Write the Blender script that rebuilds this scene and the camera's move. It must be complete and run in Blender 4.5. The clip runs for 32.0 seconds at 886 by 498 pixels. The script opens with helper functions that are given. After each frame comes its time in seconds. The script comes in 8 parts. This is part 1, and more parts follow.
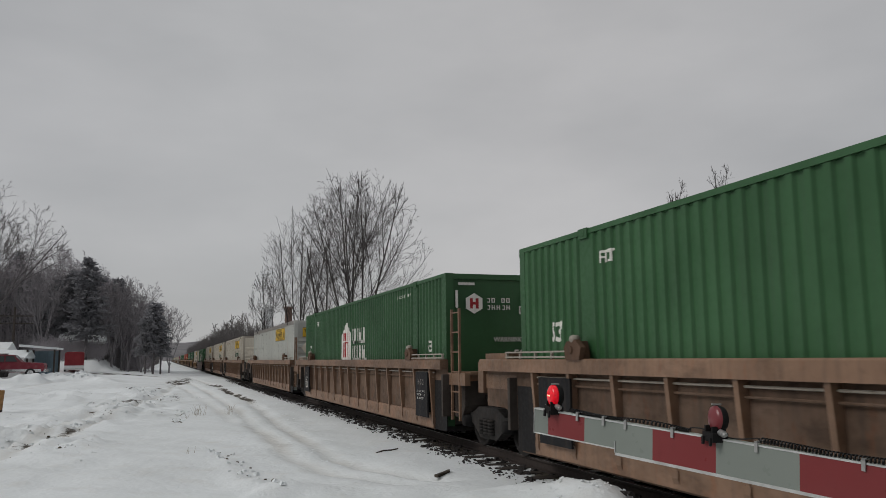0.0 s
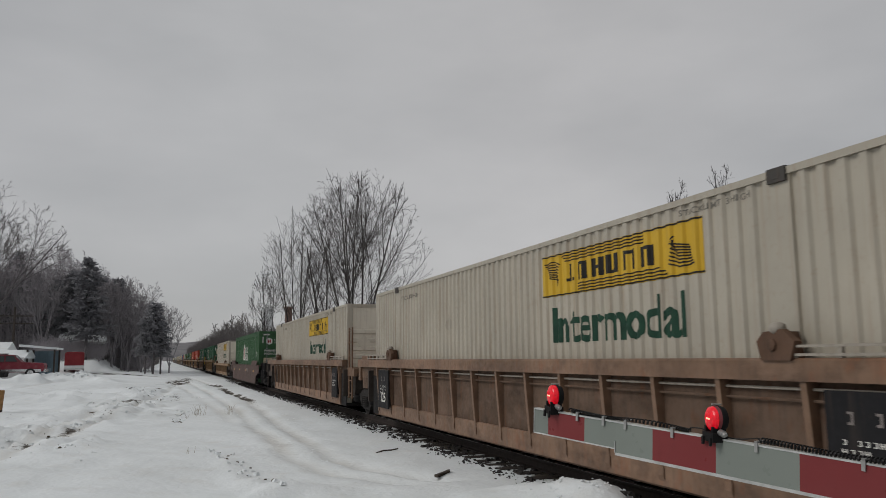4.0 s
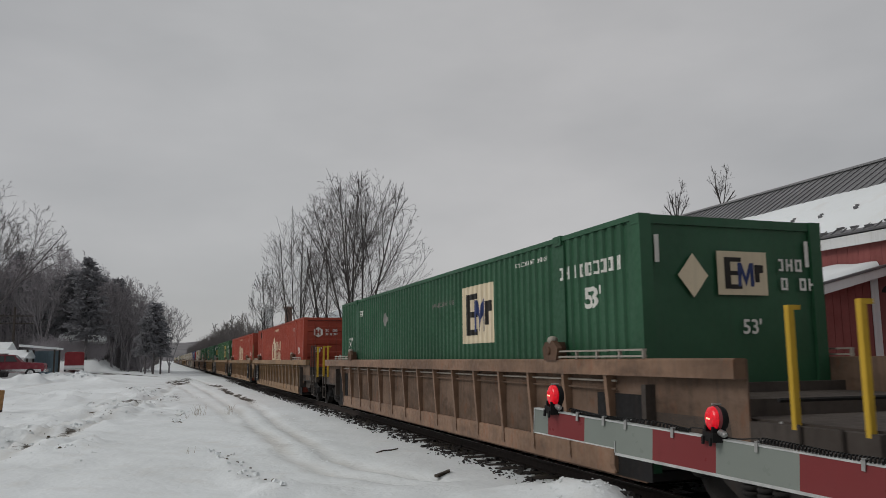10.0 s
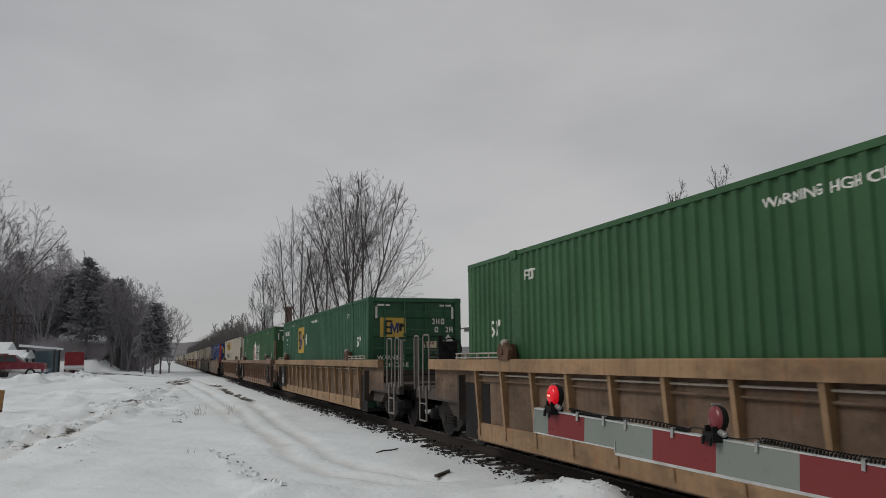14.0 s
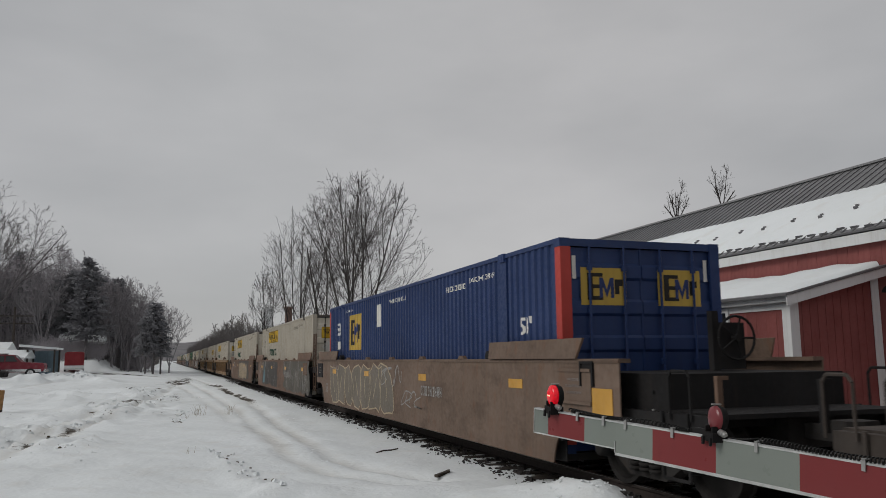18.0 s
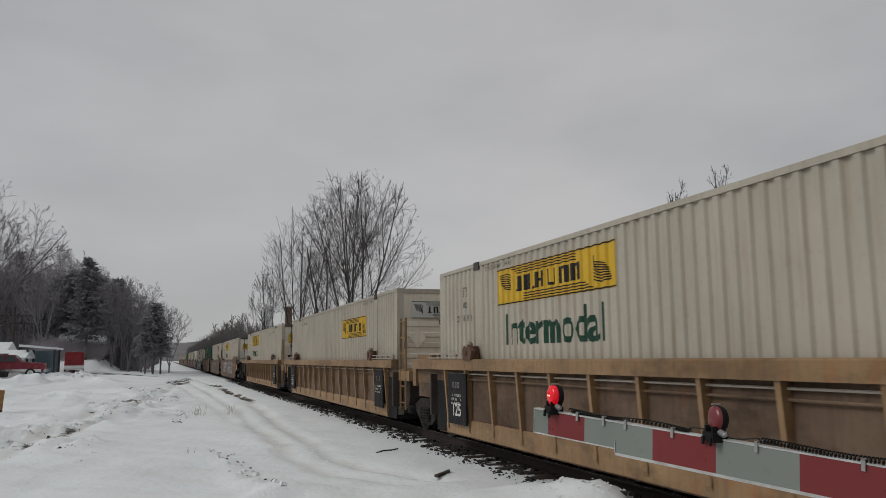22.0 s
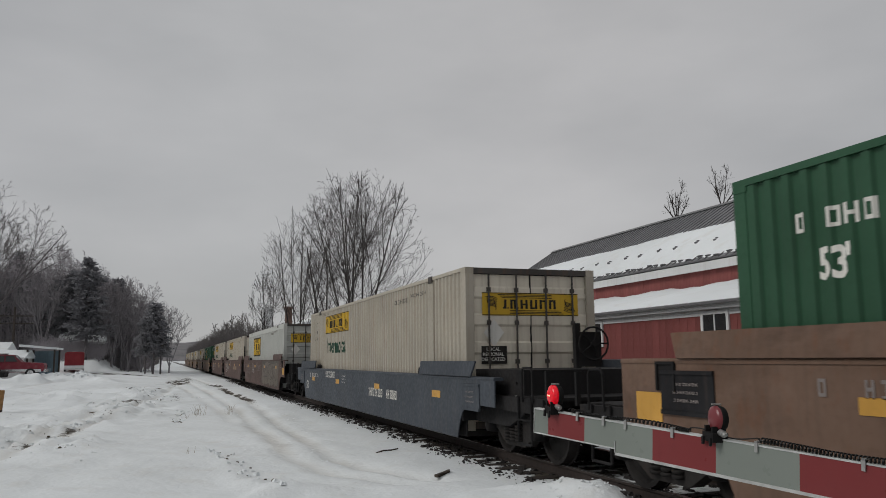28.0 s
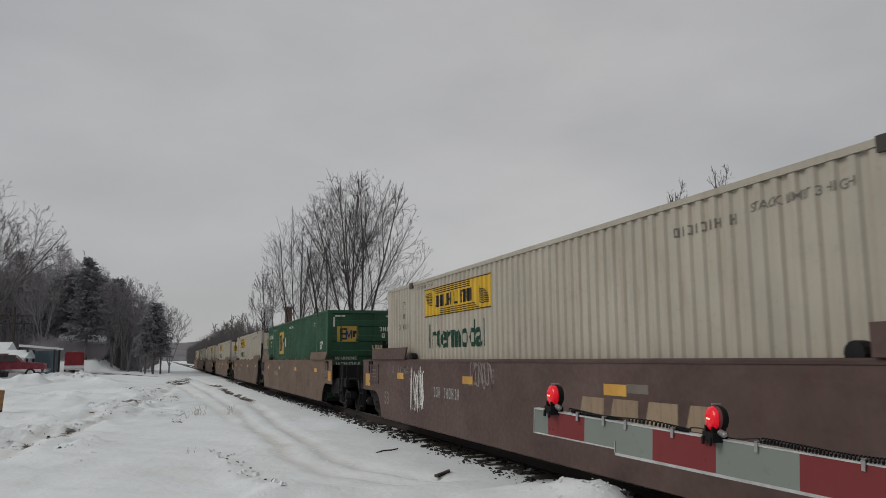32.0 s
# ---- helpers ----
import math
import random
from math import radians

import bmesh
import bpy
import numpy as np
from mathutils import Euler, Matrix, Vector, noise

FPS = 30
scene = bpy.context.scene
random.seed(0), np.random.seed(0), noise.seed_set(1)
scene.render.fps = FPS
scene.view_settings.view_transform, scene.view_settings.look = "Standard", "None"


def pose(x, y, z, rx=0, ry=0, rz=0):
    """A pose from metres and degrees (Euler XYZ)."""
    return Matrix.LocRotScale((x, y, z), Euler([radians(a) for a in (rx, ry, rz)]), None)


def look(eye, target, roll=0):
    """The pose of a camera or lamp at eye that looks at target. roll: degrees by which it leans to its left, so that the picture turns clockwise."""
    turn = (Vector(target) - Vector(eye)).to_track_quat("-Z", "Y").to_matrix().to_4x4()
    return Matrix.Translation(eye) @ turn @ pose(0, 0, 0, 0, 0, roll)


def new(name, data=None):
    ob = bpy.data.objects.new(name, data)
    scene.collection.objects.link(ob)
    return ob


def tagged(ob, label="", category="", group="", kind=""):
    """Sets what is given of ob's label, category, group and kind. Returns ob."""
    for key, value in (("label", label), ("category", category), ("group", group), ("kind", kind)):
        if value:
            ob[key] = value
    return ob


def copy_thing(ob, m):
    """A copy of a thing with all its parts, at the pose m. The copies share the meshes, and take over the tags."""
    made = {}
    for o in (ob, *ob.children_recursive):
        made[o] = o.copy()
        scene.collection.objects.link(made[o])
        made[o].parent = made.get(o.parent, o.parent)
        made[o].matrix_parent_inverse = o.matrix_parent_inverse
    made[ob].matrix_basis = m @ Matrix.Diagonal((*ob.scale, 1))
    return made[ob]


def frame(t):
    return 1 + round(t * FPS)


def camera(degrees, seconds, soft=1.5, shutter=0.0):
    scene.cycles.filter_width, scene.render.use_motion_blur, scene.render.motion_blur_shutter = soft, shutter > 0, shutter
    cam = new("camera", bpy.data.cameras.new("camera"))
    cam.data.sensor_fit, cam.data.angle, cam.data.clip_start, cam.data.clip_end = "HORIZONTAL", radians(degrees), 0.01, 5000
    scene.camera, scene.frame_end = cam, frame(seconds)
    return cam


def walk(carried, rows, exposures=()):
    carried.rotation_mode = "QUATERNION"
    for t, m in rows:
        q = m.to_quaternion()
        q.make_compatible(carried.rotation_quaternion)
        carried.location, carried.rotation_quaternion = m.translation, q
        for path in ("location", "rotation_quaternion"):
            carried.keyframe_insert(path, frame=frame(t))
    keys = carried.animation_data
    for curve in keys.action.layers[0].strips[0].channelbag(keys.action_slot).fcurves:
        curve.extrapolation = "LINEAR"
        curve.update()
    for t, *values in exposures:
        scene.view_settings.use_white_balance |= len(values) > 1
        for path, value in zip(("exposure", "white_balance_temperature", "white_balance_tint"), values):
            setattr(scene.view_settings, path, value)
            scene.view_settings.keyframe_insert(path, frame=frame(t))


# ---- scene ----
# ---------- camera ----------
EYE = (0.0, 0.0, 1.58)
YAW, PITCH, ROLL = radians(19.271), radians(7.858), 0.551
cam = camera(58.733, 32.0, soft=0.38, shutter=0.05)
aim = (EYE[0] + math.sin(YAW) * math.cos(PITCH), EYE[1] + math.cos(YAW) * math.cos(PITCH), EYE[2] + math.sin(PITCH))
walk(cam, [(0, look(EYE, aim, -ROLL)), (32.0, look(EYE, aim, -ROLL))], exposures=[(0, 0.0), (32.0, 0.0)])

# ---------- sky and sun: flat winter overcast ----------
world = bpy.data.worlds.new("overcast_sky")
scene.world = world
world.use_nodes = True
wn, wl = world.node_tree.nodes, world.node_tree.links
wn.clear()
w_out = wn.new("ShaderNodeOutputWorld")
w_bg = wn.new("ShaderNodeBackground")
w_sky = wn.new("ShaderNodeTexSky")
w_sky.sky_type = "NISHITA"
w_sky.sun_disc = False
w_sky.sun_elevation = radians(36.6)
w_sky.sun_rotation = radians(274)
w_coord = wn.new("ShaderNodeTexCoord")
w_map = wn.new("ShaderNodeMapping")
w_map.inputs["Scale"].default_value = (1.3, 1.3, 3.2)
w_noise = wn.new("ShaderNodeTexNoise")
w_noise.inputs["Scale"].default_value = 1.5
w_noise.inputs["Detail"].default_value = 5
w_noise.inputs["Roughness"].default_value = 0.5
w_ramp = wn.new("ShaderNodeValToRGB")
w_ramp.color_ramp.elements[0].position, w_ramp.color_ramp.elements[0].color = 0.3, (0.325, 0.328, 0.332, 1)
w_ramp.color_ramp.elements[1].position, w_ramp.color_ramp.elements[1].color = 0.72, (0.44, 0.438, 0.44, 1)
w_mix = wn.new("ShaderNodeMix")
w_mix.data_type = "RGBA"
w_mix.inputs["Factor"].default_value = 0.995
SKY_GAIN = 1.13
wl.new(w_coord.outputs["Generated"], w_map.inputs["Vector"])
wl.new(w_map.outputs["Vector"], w_noise.inputs["Vector"])
wl.new(w_noise.outputs["Fac"], w_ramp.inputs["Fac"])
wl.new(w_sky.outputs["Color"], w_mix.inputs["A"])
wl.new(w_ramp.outputs["Color"], w_mix.inputs["B"])
w_xyz = wn.new("ShaderNodeSeparateXYZ")
w_band = wn.new("ShaderNodeValToRGB")
w_thin = w_band.color_ramp.elements
w_thin[0].position, w_thin[0].color, w_thin[1].position, w_thin[1].color = 0.36, (0.86, 0.865, 0.875, 1), 0.54, (1, 1, 1, 1)
for w_at, w_col in ((0.72, (1.03, 1.015, 1.01, 1)), (0.95, (0.93, 0.93, 0.935, 1))):
    w_thin.new(w_at).color = w_col
w_half = wn.new("ShaderNodeMath")
w_half.operation = "MULTIPLY_ADD"
w_half.inputs[1].default_value, w_half.inputs[2].default_value = 0.5, 0.5
w_mul = wn.new("ShaderNodeMix")
w_mul.data_type, w_mul.blend_type = "RGBA", "MULTIPLY"
w_mul.inputs["Factor"].default_value = 1.0
wl.new(w_coord.outputs["Generated"], w_xyz.inputs["Vector"])
wl.new(w_xyz.outputs["X"], w_half.inputs[0])
wl.new(w_half.outputs["Value"], w_band.inputs["Fac"])
wl.new(w_mix.outputs["Result"], w_mul.inputs["A"])
wl.new(w_band.outputs["Color"], w_mul.inputs["B"])
wl.new(w_mul.outputs["Result"], w_bg.inputs["Color"])
w_bg.inputs["Strength"].default_value = SKY_GAIN
wl.new(w_bg.outputs["Background"], w_out.inputs["Surface"])

sun_data = bpy.data.lights.new("sun", "SUN")
sun_data.energy, sun_data.angle, sun_data.color = 1.25, radians(28), (1.0, 0.97, 0.93)
sun = new("sun", sun_data)
sun.matrix_world = look((-46, 3, 36), (0, 0, 0))


# ---------- materials ----------
def nodes_of(name):
    m = bpy.data.materials.new(name)
    m.use_nodes = True
    nt = m.node_tree
    return m, nt, nt.nodes["Principled BSDF"]


def tex(nt, kind, scale, detail=4.0, stretch=(1, 1, 1), space="Object", rough=0.55):
    co = nt.nodes.new("ShaderNodeTexCoord")
    mp = nt.nodes.new("ShaderNodeMapping")
    mp.inputs["Scale"].default_value = stretch
    nt.links.new(co.outputs[space], mp.inputs["Vector"])
    t = nt.nodes.new(kind)
    t.inputs["Scale"].default_value = scale
    if kind == "ShaderNodeTexNoise":
        t.inputs["Detail"].default_value = detail
        t.inputs["Roughness"].default_value = rough
    nt.links.new(mp.outputs["Vector"], t.inputs["Vector"])
    return t


def ramp(nt, src, lo, hi, a=(0, 0, 0, 1), b=(1, 1, 1, 1)):
    r = nt.nodes.new("ShaderNodeValToRGB")
    e = r.color_ramp.elements
    e[0].position, e[0].color, e[1].position, e[1].color = lo, a, hi, b
    nt.links.new(src, r.inputs["Fac"])
    return r.outputs["Color"]


def mix(nt, fac, a, b, blend="MIX"):
    n = nt.nodes.new("ShaderNodeMix")
    n.data_type, n.blend_type = "RGBA", blend
    for sock, v in (("Factor", fac), ("A", a), ("B", b)):
        if isinstance(v, bpy.types.NodeSocket):
            nt.links.new(v, n.inputs[sock])
        elif sock == "Factor":
            n.inputs[sock].default_value = v
        else:
            n.inputs[sock].default_value = (*v[:3], 1)
    return n.outputs["Result"]


def bump(nt, bsdf, src, strength, dist=0.01):
    b = nt.nodes.new("ShaderNodeBump")
    b.inputs["Strength"].default_value, b.inputs["Distance"].default_value = strength, dist
    nt.links.new(src, b.inputs["Height"])
    nt.links.new(b.outputs["Normal"], bsdf.inputs["Normal"])


def painted(name, col, dirt=(0.12, 0.085, 0.06), amount=0.5, rough=0.55, metal=0.0, vary=0.16, streak=True, gloss=0.22, soot=0.0):
    """Weathered paint: fading at a large scale, grime streaks running down, small scuffs."""
    m, nt, p = nodes_of(name)
    big = tex(nt, "ShaderNodeTexNoise", 0.9, 4)
    fine = tex(nt, "ShaderNodeTexNoise", 14, 5)
    run = tex(nt, "ShaderNodeTexNoise", 2.2, 5, (5, 5, 0.35) if streak else (1.6, 1.6, 1.6))
    lighter = tuple(min(1, c * (1 + vary) + 0.01) for c in col)
    darker = tuple(c * (1 - vary) for c in col)
    base = ramp(nt, big.outputs["Fac"], 0.32, 0.7, (*darker, 1), (*lighter, 1))
    m1 = ramp(nt, run.outputs["Fac"], 0.5, 0.82, (0, 0, 0, 1), (amount, amount, amount, 1))
    c1 = mix(nt, m1, base, dirt)
    m2 = ramp(nt, fine.outputs["Fac"], 0.58, 0.78, (0, 0, 0, 1), (amount * 0.5,) * 3 + (1,))
    c2 = mix(nt, m2, c1, dirt)
    if soot:
        mud = tex(nt, "ShaderNodeTexNoise", 1.5, 6, (1.0, 0.8, 1.6), rough=0.62)
        c2 = mix(nt, ramp(nt, mud.outputs["Fac"], 0.5, 0.66, (0, 0, 0, 1), (soot,) * 3 + (1,)), c2, tuple(0.32 * c for c in col))
        rust = tex(nt, "ShaderNodeTexNoise", 4.5, 5, (1, 1, 0.5), rough=0.6)
        c2 = mix(nt, ramp(nt, rust.outputs["Fac"], 0.56, 0.68, (0, 0, 0, 1), (soot * 0.8,) * 3 + (1,)), c2, (min(1, col[0] * 1.15), col[1] * 0.7, col[2] * 0.45))
        pale = tex(nt, "ShaderNodeTexNoise", 3.1, 5, (1, 0.35, 1), rough=0.6)
        c2 = mix(nt, ramp(nt, pale.outputs["Fac"], 0.57, 0.72, (0, 0, 0, 1), (soot * 0.7,) * 3 + (1,)), c2, tuple(min(1, 1.35 * c + 0.03) for c in col))
    info = nt.nodes.new("ShaderNodeObjectInfo")
    hue = nt.nodes.new("ShaderNodeHueSaturation")
    rnd = nt.nodes.new("ShaderNodeMapRange")
    rnd.inputs["To Min"].default_value, rnd.inputs["To Max"].default_value = 0.9, 1.1
    nt.links.new(info.outputs["Random"], rnd.inputs["Value"])
    nt.links.new(rnd.outputs["Result"], hue.inputs["Value"])
    nt.links.new(c2, hue.inputs["Color"])
    nt.links.new(hue.outputs["Color"], p.inputs["Base Color"])
    r = ramp(nt, fine.outputs["Fac"], 0.3, 0.7, (rough - 0.1,) * 3 + (1,), (min(1, rough + 0.18),) * 3 + (1,))
    nt.links.new(r, p.inputs["Roughness"])
    p.inputs["Metallic"].default_value = metal
    p.inputs["Specular IOR Level"].default_value = gloss
    bump(nt, p, fine.outputs["Fac"], 0.12, 0.004)
    return m


def plain(name, col, rough=0.6, metal=0.0, grain=8.0, vary=0.25, glow=0.0):
    m, nt, p = nodes_of(name)
    n = tex(nt, "ShaderNodeTexNoise", grain, 4)
    c = ramp(nt, n.outputs["Fac"], 0.3, 0.7, tuple(x * (1 - vary) for x in col) + (1,), tuple(min(1, x * (1 + vary)) for x in col) + (1,))
    nt.links.new(c, p.inputs["Base Color"])
    p.inputs["Roughness"].default_value, p.inputs["Metallic"].default_value = rough, metal
    p.inputs["Specular IOR Level"].default_value = 0.5 if metal > 0.4 or rough < 0.4 else 0.2
    bump(nt, p, n.outputs["Fac"], 0.15, 0.005)
    if glow:
        p.inputs["Emission Color"].default_value = (*col, 1)
        p.inputs["Emission Strength"].default_value = glow
    return m


GRIME = (0.075, 0.055, 0.042)
